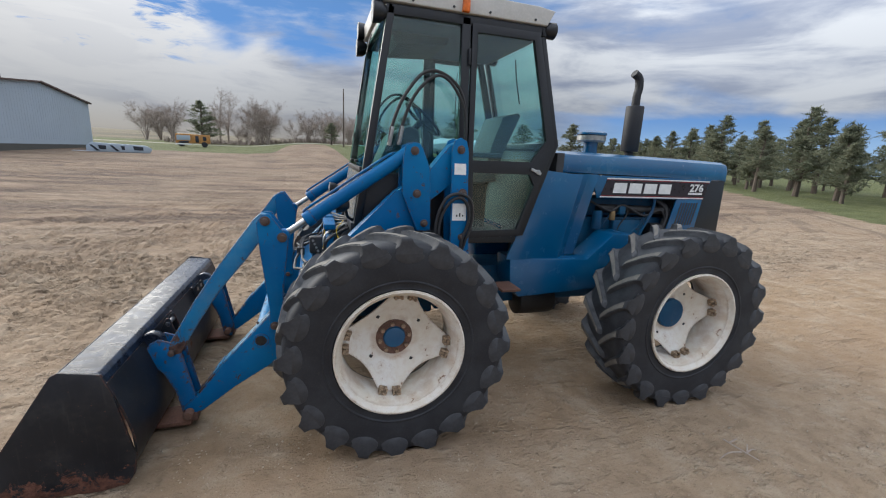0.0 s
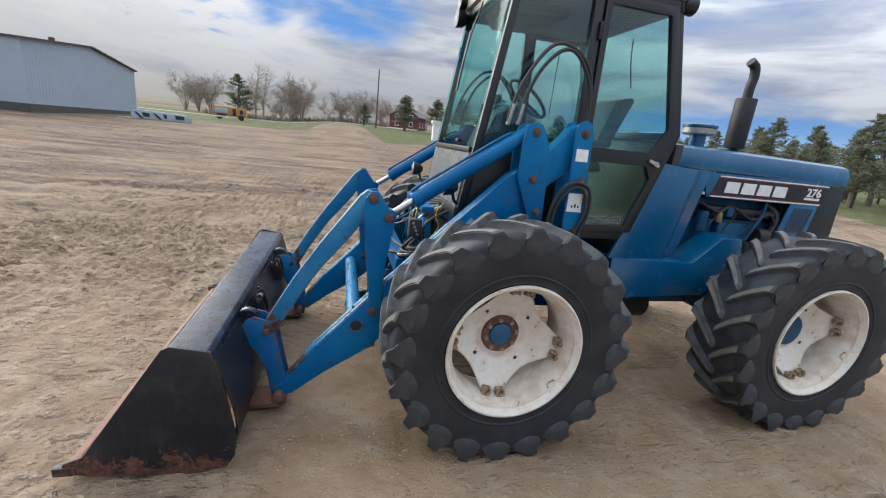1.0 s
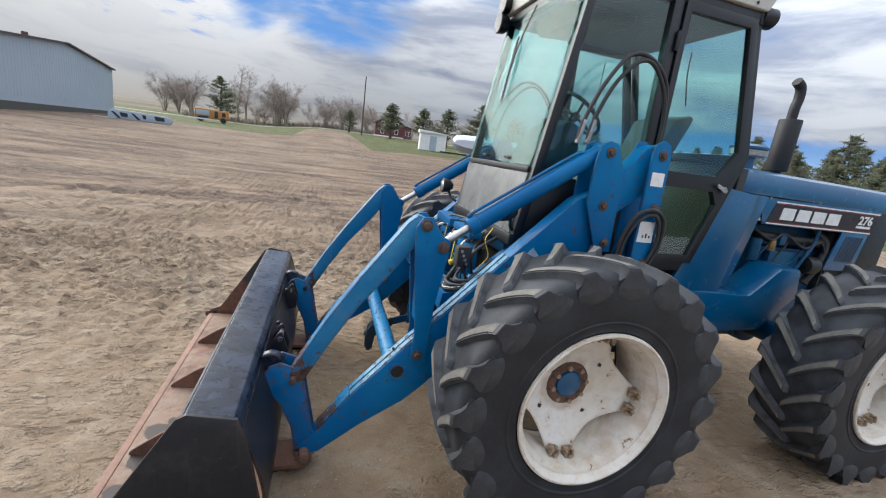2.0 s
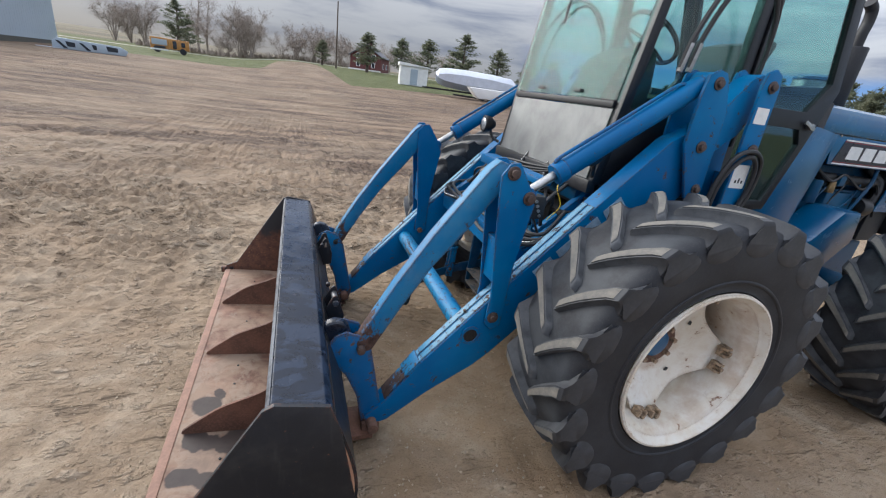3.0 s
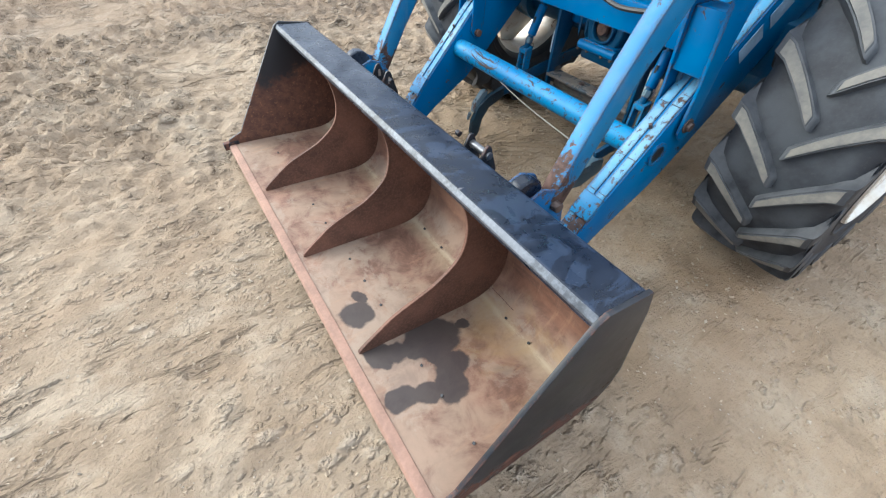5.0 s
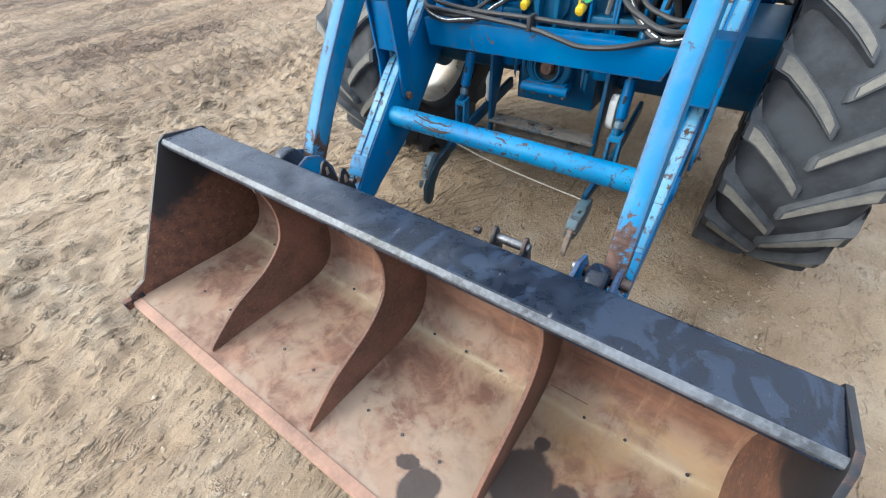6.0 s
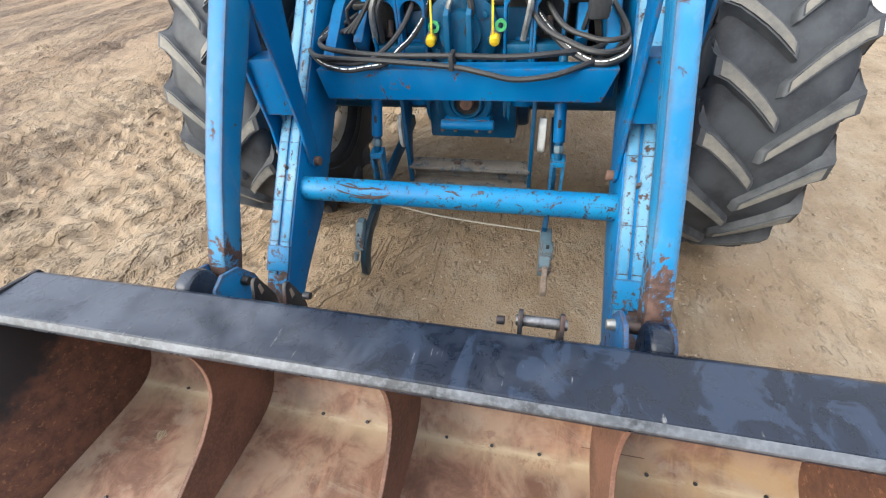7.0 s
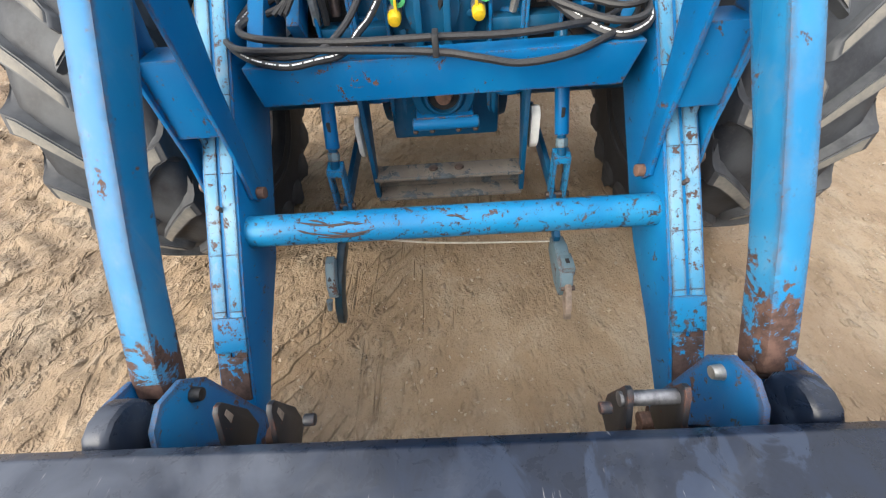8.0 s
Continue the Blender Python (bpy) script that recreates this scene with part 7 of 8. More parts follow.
for s in (-1, 1):
    # lift rams, arched castings, couplers
    b = cyl((-0.30, s * 0.27, 0.83), (-0.30, s * 0.27, 1.16), 0.075, None, 20, 0.01)
    b = cyl((-0.30, s * 0.27, 1.16), (-0.30, s * 0.27, 1.23), 0.05, None, 20, 0.006, b)
    part("lift_ram", b, LOADER, hyd, "blue upright ram")
    part("ram_rod", cyl((-0.30, s * 0.27, 1.22), (-0.30, s * 0.27, 1.34), 0.028, None, 16, 0.003), CAST, hyd)
    # a casting with two arched openings, dark behind
    for ya, yb in ((0.175, 0.305), (0.305, 0.440)):
        yc, rr, w = (ya + yb) / 2, (yb - ya) / 2 - 0.014, 0.014
        arc = [(yc - rr * math.cos(q * math.pi / 8), 1.285 + rr * 0.9 * math.sin(q * math.pi / 8)) for q in range(9)]
        out = [(ya, 1.04), (ya, 1.375), (yb, 1.375), (yb, 1.04), (yb - w, 1.04)] + arc[::-1] + [(ya + w, 1.04)]
        part("arched_casting", prism([(s * p, q) for p, q in out], -0.44, -0.375, "x", 0.006), LOADER, hyd, "blue arched lift casting")
    # dark sheet added to fill the arched openings from behind
    part("arch_backing", box(-0.345, -0.325, *pair(0.17, 0.45, s), 1.04, 1.37, 0.0), DARKSTEEL, hyd)
    part("arch_sill", box(-0.43, -0.33, *pair(0.18, 0.44, s), 1.10, 1.145, 0.012), CAST, hyd)
    part("arch_bolt", cyl((-0.38, s * 0.37, 1.17), (-0.36, s * 0.37, 1.24), 0.020, None, 10, 0.004), PIN, hyd)
    part("linkage_arm", beam((-0.10, s * 0.50, 1.42), (-0.44, s * 0.51, 1.14), 0.05, 0.09, 0.012), LOADER, hyd, "blue lift arm")
    y = 0.153 if s > 0 else -0.14
    part("coupler", cyl((-0.36, y, 1.20), (-0.44, y, 1.18), 0.026, None, 14, 0.004), ALU, hyd)
    part("coupler_cap", cyl((-0.44, y, 1.178), (-0.475, y, 1.165), 0.026, 0.022, 16, 0.008), YELLOW, hyd, "yellow dust cap")
    part("cap_tether", beam((-0.465, y - s * 0.008, 1.185), (-0.44, y - s * 0.012, 1.42), 0.010, 0.005, 0.001), YELLOW, hyd, "yellow cap strap")
    part("coupler_tag", lathe([(0.0, 0.012), (0.010, 0.012), (0.010, 0.026), (0.0, 0.026)], 16, 1, (-0.455, y + (-0.018 if s > 0 else -0.025), 1.228), "x"), GREEN, hyd, "green coupler ring")
    # hanging lift rods and lower links with claws
    rod = cyl((-0.42, s * 0.445, 1.10), (-0.575, s * 0.468, 0.655), 0.019, None, 12, 0.002)
    lr = part("lift_rod", rod, CAST, T, "blue hanging lift rod")
    part("rod_sleeve", cyl((-0.488, s * 0.455, 0.905), (-0.548, s * 0.464, 0.735), 0.028, None, 14, 0.005), LOADER, lr, "scuffed blue adjusting sleeve")
    part("rod_slot", prism([(-0.552, 0.79), (-0.548, 0.845), (-0.535, 0.845), (-0.539, 0.79)], *pair(0.451, 0.465, s), "y", 0.003), DARKSTEEL, lr)
    part("rod_nut", cyl((-0.552, s * 0.465, 0.722), (-0.564, s * 0.466, 0.688), 0.025, None, 6, 0.003), CLAW, lr)
    b = prism([(-0.545, 0.655), (-0.60, 0.640), (-0.62, 0.40), (-0.56, 0.39)], *pair(0.434, 0.449, s), "y", 0.003)
    b = merge(b, prism([(-0.545, 0.655), (-0.60, 0.640), (-0.62, 0.40), (-0.56, 0.39)], *pair(0.489, 0.504, s), "y", 0.003))
    b = merge(b, prism([(-0.540, 0.672), (-0.60, 0.658), (-0.603, 0.628), (-0.545, 0.642)], *pair(0.434, 0.504, s), "y", 0.004))
    part("clevis", b, LOADER_WORN, lr, "worn blue clevis")
    part("clevis_pin", cyl((-0.59, s * 0.420, 0.47), (-0.59, s * 0.520, 0.47), 0.014, None, 12, 0.003), PIN, lr)
    b = beam((0.02, s * 0.44, 0.58), (-0.50, s * 0.46, 0.475), 0.026, 0.075, 0.008)
    b = beam((-0.49, s * 0.46, 0.478), (-0.80, s * (0.47 if s > 0 else 0.435), 0.385), 0.026, 0.065, 0.008, b)
    ll = part("lower_link", b, CAST, T, "dark blue lower hitch link")
    if s > 0:
        # dark claw: a flat curved hook with a pale latch block on its outer cheek
        CL = [(-0.74, 0.44), (-0.74, 0.365), (-0.85, 0.315), (-0.895, 0.235), (-0.90, 0.17), (-0.905, 0.125), (-0.925, 0.095), (-0.955, 0.095), (-0.978, 0.14), (-0.982, 0.235), (-0.95, 0.335), (-0.87, 0.405)]
        b = prism(CL, 0.452, 0.486, "y", 0.008)
        for q in b.verts:
            q.co.y += 0.14 * (0.36 - q.co.z)
        part("claw", b, CLAW_DARK, ll, "greasy dark blue claw hook")
        b = prism([(-0.865, 0.435), (-0.865, 0.365), (-0.935, 0.285), (-0.975, 0.30), (-0.965, 0.36), (-0.905, 0.432)], 0.472, 0.512, "y", 0.007)
        part("latch_block", b, CLAW, ll, "scuffed grey latch block")
        part("latch_hole", cyl((-0.930, 0.495, 0.384), (-0.948, 0.495, 0.371), 0.011, None, 8, 0.002), DARKSTEEL, ll)
        part("latch_spring", cyl((-0.972, 0.515, 0.285), (-0.985, 0.522, 0.235), 0.014, 0.010, 10, 0.003), CLAW, ll)
    else:
        # pale claw: a boxy block tapering into a small rusty hook
        b = prism([(-0.755, 0.375), (-0.755, 0.300), (-0.90, 0.245), (-0.985, 0.255), (-0.985, 0.325), (-0.955, 0.362), (-0.84, 0.392)], -0.474, -0.418, "y", 0.009)
        b = merge(b, box(-0.955, -0.865, -0.482, -0.430, 0.335, 0.382, 0.008))
        part("claw", b, CLAW, ll, "scuffed pale blue claw hook")
        part("latch_hole", box(-0.925, -0.900, -0.464, -0.448, 0.374, 0.3845, 0.002), DARKSTEEL, ll)
        part("latch_tip", prism([(-0.97, 0.325), (-0.97, 0.25), (-1.02, 0.205), (-1.045, 0.178), (-1.062, 0.195), (-1.045, 0.255), (-1.00, 0.320)], -0.464, -0.438, "y", 0.007), WORN_STEEL, ll, "rusty hook tip")
        part("latch_pin", cyl((-0.985, -0.480, 0.300), (-0.985, -0.425, 0.300), 0.011, None, 10, 0.002), PIN, ll)
    b = prism([(-0.35, 0.93), (-0.46, 0.90), (-0.475, 0.42), (-0.445, 0.40), (-0.40, 0.60), (-0.30, 0.86)], *pair(0.325, 0.345, s), "y", 0.004)
    part("drawbar_plate", b, CAST, T, "worn drawbar side plate")
    b = prism([(-0.36, 0.78), (-0.40, 0.79), (-0.43, 0.76), (-0.435, 0.64), (-0.41, 0.60), (-0.36, 0.62)], *(pair(0.360, 0.402, s) if s < 0 else pair(0.366, 0.390, s)), "y", 0.012)
    part("stabiliser_pad", b, WHITE, T, "white plastic pad")
b = prism([(-0.37, 0.40), (-0.48, 0.40), (-0.48, 0.418), (-0.388, 0.418), (-0.388, 0.507), (-0.48, 0.507), (-0.48, 0.525), (-0.37, 0.525)], -0.335, 0.335, "y", 0.003)
part("drawbar_channel", b, DRAWBAR, T, "worn rusty drawbar cross channel")
for y in (-0.05, 0.07):
    part("drawbar_bolt", cyl((-0.42, y, 0.52), (-0.42, y, 0.535), 0.022, None, 6, 0.003), PIN, T)
part("rope", tube([(-0.952, 0.26, 0.594), (-0.908, 0.10, 0.523), (-0.852, -0.10, 0.452), (-0.772, -0.415, 0.360)], 0.0038, 6, 6), ROPE, T, "thin pale rope from the cross tube to one link")

# hoses lying on the cross beam
rng = random.Random(3)
for ln, r in (
    ([(-0.10, 0.40, 1.34), (-0.28, 0.46, 1.27), (-0.40, 0.56, 1.218), (-0.46, 0.655, 1.20), (-0.53, 0.672, 1.187), (-0.615, 0.565, 1.181), (-0.65, 0.32, 1.168), (-0.65, 0.012, 1.163), (-0.64, -0.22, 1.154), (-0.62, -0.40, 1.160), (-0.54, -0.575, 1.160), (-0.40, -0.66, 1.19), (-0.22, -0.60, 1.30)], 0.0120),
    ([(-0.12, 0.46, 1.36), (-0.30, 0.53, 1.27), (-0.42, 0.665, 1.205), (-0.50, 0.725, 1.175), (-0.57, 0.705, 1.162), (-0.65, 0.60, 1.160), (-0.67, 0.316, 1.150), (-0.68, 0.014, 1.129), (-0.70, -0.126, 1.109), (-0.705, -0.25, 1.086), (-0.70, -0.39, 1.098), (-0.665, -0.50, 1.122), (-0.56, -0.64, 1.150), (-0.42, -0.67, 1.21), (-0.20, -0.54, 1.33)], 0.0120),
    ([(-0.15, 0.50, 1.38), (-0.33, 0.60, 1.28), (-0.44, 0.70, 1.195), (-0.54, 0.715, 1.150), (-0.635, 0.60, 1.140), (-0.665, 0.44, 1.140), (-0.64, 0.34, 1.170), (-0.50, 0.26, 1.25), (-0.30, 0.20, 1.42), (-0.15, 0.16, 1.56)], 0.0115),
    ([(-0.30, -0.20, 1.42), (-0.46, -0.33, 1.24), (-0.56, -0.46, 1.185), (-0.62, -0.56, 1.165), (-0.60, -0.65, 1.165), (-0.50, -0.69, 1.19), (-0.30, -0.62, 1.30)], 0.0125),
    ([(-0.22, -0.24, 1.48), (-0.44, -0.40, 1.25), (-0.54, -0.53, 1.20), (-0.57, -0.63, 1.195), (-0.50, -0.68, 1.215), (-0.34, -0.60, 1.32)], 0.0115)):
    part("hose", tube(ln, r, 8, 6), HOSE, hyd, "black hydraulic hose over the beam")
PRINTED = (([(-0.40, 0.66, 1.215), (-0.52, 0.722, 1.161), (-0.64, 0.624, 1.134), (-0.70, 0.491, 1.122), (-0.69, 0.391, 1.129), (-0.655, 0.311, 1.135), (-0.59, 0.265, 1.172), (-0.52, 0.227, 1.20), (-0.42, 0.182, 1.27), (-0.32, 0.15, 1.40), (-0.22, 0.13, 1.56)], 0.0120), ([(-0.22, -0.15, 1.54), (-0.32, -0.24, 1.36), (-0.42, -0.345, 1.235), (-0.55, -0.449, 1.165), (-0.625, -0.557, 1.127), (-0.625, -0.637, 1.135), (-0.55, -0.69, 1.160), (-0.40, -0.66, 1.24)], 0.0165))
for ln, r in PRINTED:
    part("hose", tube(ln, r, 8, 6), HOSE, hyd, "black hose with white print")
part("hose_strap", box(-0.698, -0.625, 0.002, 0.022, 1.114, 1.183, 0.006), DARK, hyd)
# pale print along two of the hoses: short bars
for pts, r in PRINTED:
    line = spline(pts, 14)
    b = bmesh.new()
    for i in range(1, len(line) - 1):
        d = (line[i + 1] - line[i]).normalized()
        out = (Vector((-0.75, 0, 0.66)) - d * d.dot(Vector((-0.75, 0, 0.66)))).normalized()
        side = d.cross(out)
        L = 0.0030 + 0.0020 * ((i * 3) % 4) / 3
        c = line[i] + out * (r + 0.0008)
        if (i * 7) % 5 == 0:
            continue
        vs = [b.verts.new(c + d * L * u1 + side * 0.0024 * v1) for u1, v1 in ((-1, -1), (1, -1), (1, 1), (-1, 1))]
        b.faces.new(vs)
    pr = part("hose_print", b, WHITE, hyd, "pale hose print")
    pr["kind"] = "stuff"

# valves, cables and clutter in front of the cab
val = part("control_valve", box(-0.22, 0.02, -0.50, -0.18, 1.36, 1.50, 0.015), CAST, T, "oily blue control valve")
for i in range(5):
    part("valve_port", cyl((-0.18, -0.46 + 0.06 * i, 1.50), (-0.18, -0.46 + 0.06 * i, 1.555), 0.018, None, 8, 0.003), DARKSTEEL, val)
sock = part("socket_box", box(-0.575, -0.475, -0.595, -0.515, 1.265, 1.405, 0.018), DARK, T, "black hydraulic coupler box with bright ports")
for i in range(4):
    x, z = -0.545 + 0.012 * i, 1.375 - 0.028 * i
    part("port", cyl((x, -0.594, z), (x, -0.604, z), 0.010, None, 12, 0.002), ALU, sock)
part("socket_bracket", beam((-0.52, -0.555, 1.27), (-0.45, -0.60, 1.10), 0.03, 0.012, 0.002), DARKSTEEL, sock)
part("deck", box(-0.34, 0.05, -0.56, 0.56, 1.28, 1.31, 0.01), DARKSTEEL, T, "greasy dark deck plate")
part("bulkhead", box(0.02, 0.06, -0.60, 0.60, 1.0, 1.45, 0.01), DARKSTEEL, T)
for i in range(9):
    y0 = rng.uniform(-0.5, 0.5)
    y1 = rng.uniform(-0.55, 0.55)
    b = tube([(0.0, y0, 1.40), (-0.15, y0 + 0.05, 1.46), (-0.32, (y0 + y1) / 2, 1.43), (-0.45, y1, 1.34), (-0.42, y1 + 0.03, 1.16)], rng.choice((0.009, 0.012, 0.015)), 7, 5)
    part("hose", b, HOSE if i % 3 else ALU, val)
for i in range(3):
    b = tube([(-0.50, 0.55 - 0.02 * i, 1.22), (-0.40, 0.30, 1.40 + 0.03 * i), (-0.30, -0.1, 1.46 + 0.02 * i), (-0.20, -0.35, 1.52)], 0.009, 7, 5)
    part("cable", b, HOSE, val)
part("wire", tube([(-0.30, -0.46, 1.52), (-0.36, -0.50, 1.44), (-0.34, -0.54, 1.34), (-0.40, -0.52, 1.24)], 0.003, 6, 5), YELLOW, val, "yellow green wire")
part("manifold_block", box(-0.44, -0.30, 0.10, 0.50, 1.40, 1.47, 0.015), LOADER, T, "blue manifold block")
part("manifold_block", box(-0.46, -0.36, -0.44, -0.06, 1.43, 1.48, 0.015), LOADER, T)


# ---------- surroundings ----------
def polar(az, d):
    x, y = d * math.cos(radians(az)), d * math.sin(radians(az))
    return x, y, land_at(x, y) - 0.02


def local_box(b, sx, sy, sz, cx, cy, cz):
    return box(cx - sx / 2, cx + sx / 2, cy - sy / 2, cy + sy / 2, cz - sz / 2, cz + sz / 2, 0, b)


def place(ob, x, y, z, rz):
    """Turn and set a thing whose mesh was built round the world's origin."""
    ob.matrix_basis = pose(x, y, z, 0, 0, rz)


def shed():
    """Long pale farm shed; its end wall faces the yard."""
    t = thing("metal_shed", (0, 0, 0), "long pale grey steel farm shed with brown trim", "shed")
    L, W, H, R = 40.0, 21.3, 4.9, 5.9
    b = bmesh.new()
    pr = [(-W / 2, 0), (W / 2, 0), (W / 2, H), (0, R), (-W / 2, H)]
    b = prism([(x, z) for x, z in pr], 0, L, "y", 0.0)
    part("wall", b, SHED_WALL, t, "pale grey ribbed siding")
    b = bmesh.new()
    for i in range(int(W / 0.45)):
        x = -W / 2 + 0.3 + i * 0.45
        h = H + (R - H) * (1 - abs(x) / (W / 2)) - 0.1
        local_box(b, 0.03, 0.012, h - 0.5, x, -0.002, 0.5 + (h - 0.5) / 2)
    for i in range(int(L / 0.6)):
        local_box(b, 0.05, 0.06, H - 0.6, W / 2 + 0.02, 0.3 + i * 0.6, 0.5 + (H - 0.6) / 2)
    part("siding_rib", b, SHED_WALL, t)
    b = bmesh.new()
    local_box(b, W + 0.06, 0.06, 1.5, 0, -0.03, -0.65)
    local_box(b, 0.06, L, 1.5, W / 2 + 0.03, L / 2, -0.65)
    local_box(b, 0.06, L, 1.5, -W / 2 - 0.03, L / 2, -0.65)
    part("skirt", b, SKIRT, t, "dark weathered skirt")
    for s in (-1, 1):
        b = prism([(0, R + 0.02), (s * (W / 2 + 0.2), H - 0.03), (s * (W / 2 + 0.2), H + 0.11), (0, R + 0.16)], -0.3, L + 0.3, "y", 0.0)
        part("roof", b, SHED_TRIM, t, "brown trimmed roof slope")
    part("roof_vent", cyl((0, 3, R), (0, 3, R + 0.45), 0.25, None, 12), SHED_TRIM, t)
    return t


sh = shed()
place(sh, -25.9, 48.2, 1.22, 93.2)


def house():
    t = thing("farm_house", (0, 0, 0), "dark red farm house with grey roof and white windows", "house")
    part("wall", prism([(-4.5, 0), (4.5, 0), (4.5, 3.9), (0, 6.6), (-4.5, 3.9)], 0, 9.0, "y", 0.0), BARN_RED, t)
    for s in (-1, 1):
        part("roof", prism([(0, 6.55), (s * 4.9, 3.62), (s * 4.9, 3.84), (0, 6.85)], -0.4, 9.4, "y", 0.0), SHINGLE, t, "grey shingle roof")
    for x in (-2.2, 2.2):
        for z in (0.9, 3.0):
            w = part("window", box(x - 0.55, x + 0.55, -0.06, 0.05, z, z + 1.4, 0.0), WHITE_WALL, t, "white framed window")
            part("pane", box(x - 0.42, x + 0.42, -0.08, -0.05, z + 0.12, z + 1.28, 0.0), PANE, w)
    for y in (2, 5.5):
        w = part("window", box(4.46, 4.56, y, y + 1.1, 1.0, 2.4, 0.0), WHITE_WALL, t, "white framed window")
        part("pane", box(4.55, 4.58, y + 0.12, y + 0.98, 1.12, 2.28, 0.0), PANE, w)
    part("porch", box(-4.5, 4.5, -1.6, 0, 0, 0.3, 0), WHITE_WALL, t)
    part("chimney", box(-0.4, 0.4, 4.0, 4.8, 6.2, 7.6, 0), BARN_RED, t)
    return t


hs = house()
place(hs, *polar(82.6, 104), -25)
hs.scale = (1.12, 1.12, 1.18)
hs.scale = (0.82, 0.82, 0.82)

t = thing("garden_shed", (0, 0, 0), "small white garden shed on the grass", "shed")
part("wall", box(-1.9, 1.9, -1.4, 1.4, 0, 2.45, 0.0), WHITE_WALL, t)
part("roof", prism([(-2.1, 2.45), (2.1, 2.45), (2.1, 2.55), (-2.1, 2.85)], -1.6, 1.6, "y", 0.0), WHITE_WALL, t)
part("door", box(-0.5, 0.5, -1.45, -1.38, 0.1, 2.1, 0), SHED_WALL, t)
place(t, *polar(76.9, 60), -8)


def boat():
    t = thing("covered_boat", (0, 0, 0), "boat under white shrink wrap on a trailer", "boat")
    b = bmesh.new()
    rows = []
    for x, w, zb, zt in ((-4.3, 0.60, 1.25, 2.0), (-4.0, 0.95, 1.0, 2.3), (-3.2, 1.15, 0.8, 2.42), (-1.5, 1.25, 0.65, 2.45), (1.5, 1.25, 0.6, 2.38), (3.6, 1.2, 0.65, 2.2), (4.1, 1.05, 0.8, 1.8)):
        rows.append([b.verts.new((x, y, z)) for y, z in ((-w * 0.5, zb), (-w, zb + 0.5), (-w, zt - 0.5), (-w * 0.6, zt - 0.1), (0, zt), (w * 0.6, zt - 0.1), (w, zt - 0.5), (w, zb + 0.5), (w * 0.5, zb))])
    for p, q in zip(rows, rows[1:]):
        for i in range(9):
            f = b.faces.new((p[i], p[(i + 1) % 9], q[(i + 1) % 9], q[i]))
            f.material_index = 1 if i in (0, 7, 8) else 0
    b.faces.new(rows[0])
    b.faces.new(rows[-1][::-1])
    bmesh.ops.recalc_face_normals(b, faces=b.faces)
    part("hull", b, [TARP, SHED_WALL], t, "white wrapped hull")
    b = beam((-5.6, 0, 0.55), (3.5, 0, 0.5), 0.12, 0.14, 0)
    for y in (-0.9, 0.9):
        b = beam((-3.8, y * 0.4, 0.55), (3.6, y, 0.55), 0.1, 0.12, 0, b)
    b = beam((-5.4, 0, 0.55), (-5.4, 0, 0.0), 0.08, 0.08, 0, b)
    part("trailer_frame", b, DARKSTEEL, t, "dark boat trailer")
    for y in (-1.05, 1.05):
        for x in (0.8, 1.7):
            part("wheel", cyl((x, y - 0.1, 0.34), (x, y + 0.1, 0.34), 0.34, None, 20, 0.02), RUBBER, t)
    return t


bt = boat()
place(bt, *polar(68.5, 46), -18)
bt.scale = (1.05, 1.1, 1.18)
t = thing("boat_bow", (0, 0, 0), "small white open boat beside the wrapped one", "boat")
b = prism([(-2.2, 0.9), (2.0, 0.9), (2.0, 0.35), (-1.4, 0.3)], -0.8, 0.8, "y", 0.12)
part("hull", b, WHITE_WALL, t)
part("trailer_frame", beam((-3.3, 0, 0.35), (1.8, 0, 0.3), 0.1, 0.1, 0), DARKSTEEL, t)
for y in (-0.85, 0.85):
    part("wheel", cyl((0.6, y - 0.08, 0.28), (0.6, y + 0.08, 0.28), 0.28, None, 16, 0.02), RUBBER, t)
place(t, *polar(66.0, 40), -14)
t.scale = (1.2, 1.3, 1.6)

t = thing("utility_pole", (0, 0, 0), "tall weathered wooden utility pole", "pole")
part("shaft", cyl((0, 0, -0.3), (0, 0, 11.6), 0.17, 0.11, 10, 0), BARK, t)
place(t, *polar(86.4, 88), 0)

t = thing("old_truck", (0, 0, 0), "old yellow machine with a grey cab", "truck")
part("body", box(0.1, 3.2, -1.0, 1.0, 0.7, 2.25, 0.08), TRUCK_YELLOW, t)
part("cab", box(-2.6, 0.1, -1.0, 1.0, 0.6, 2.3, 0.12), TRUCK_YELLOW, t)
part("windscreen", box(-2.4, -0.15, -1.04, -0.98, 1.15, 2.02, 0.02), SHED_WALL, t, "grey windscreen")
part("grille", box(-1.5, -0.4, -1.04, -0.98, 0.66, 1.02, 0.02), PANE, t)
part("bumper", box(-2.65, 0.0, -1.15, -1.0, 0.35, 0.58, 0.02), WHITE_WALL, t, "pale bumper")
part("opening", box(0.7, 1.3, -1.03, -0.98, 0.8, 2.0, 0.02), PANE, t, "dark side opening")
part("opening", box(2.0, 2.6, -1.03, -0.98, 1.2, 1.9, 0.02), PANE, t)
for x in (-1.7, 2.2):
    for y in (-0.95, 0.95):
        part("wheel", cyl((x, y - 0.15, 0.5), (x, y + 0.15, 0.5), 0.5, None, 18, 0.03), RUBBER, t)
place(t, *polar(104.6, 84), 10)
t.scale = (0.9, 0.9, 0.95)

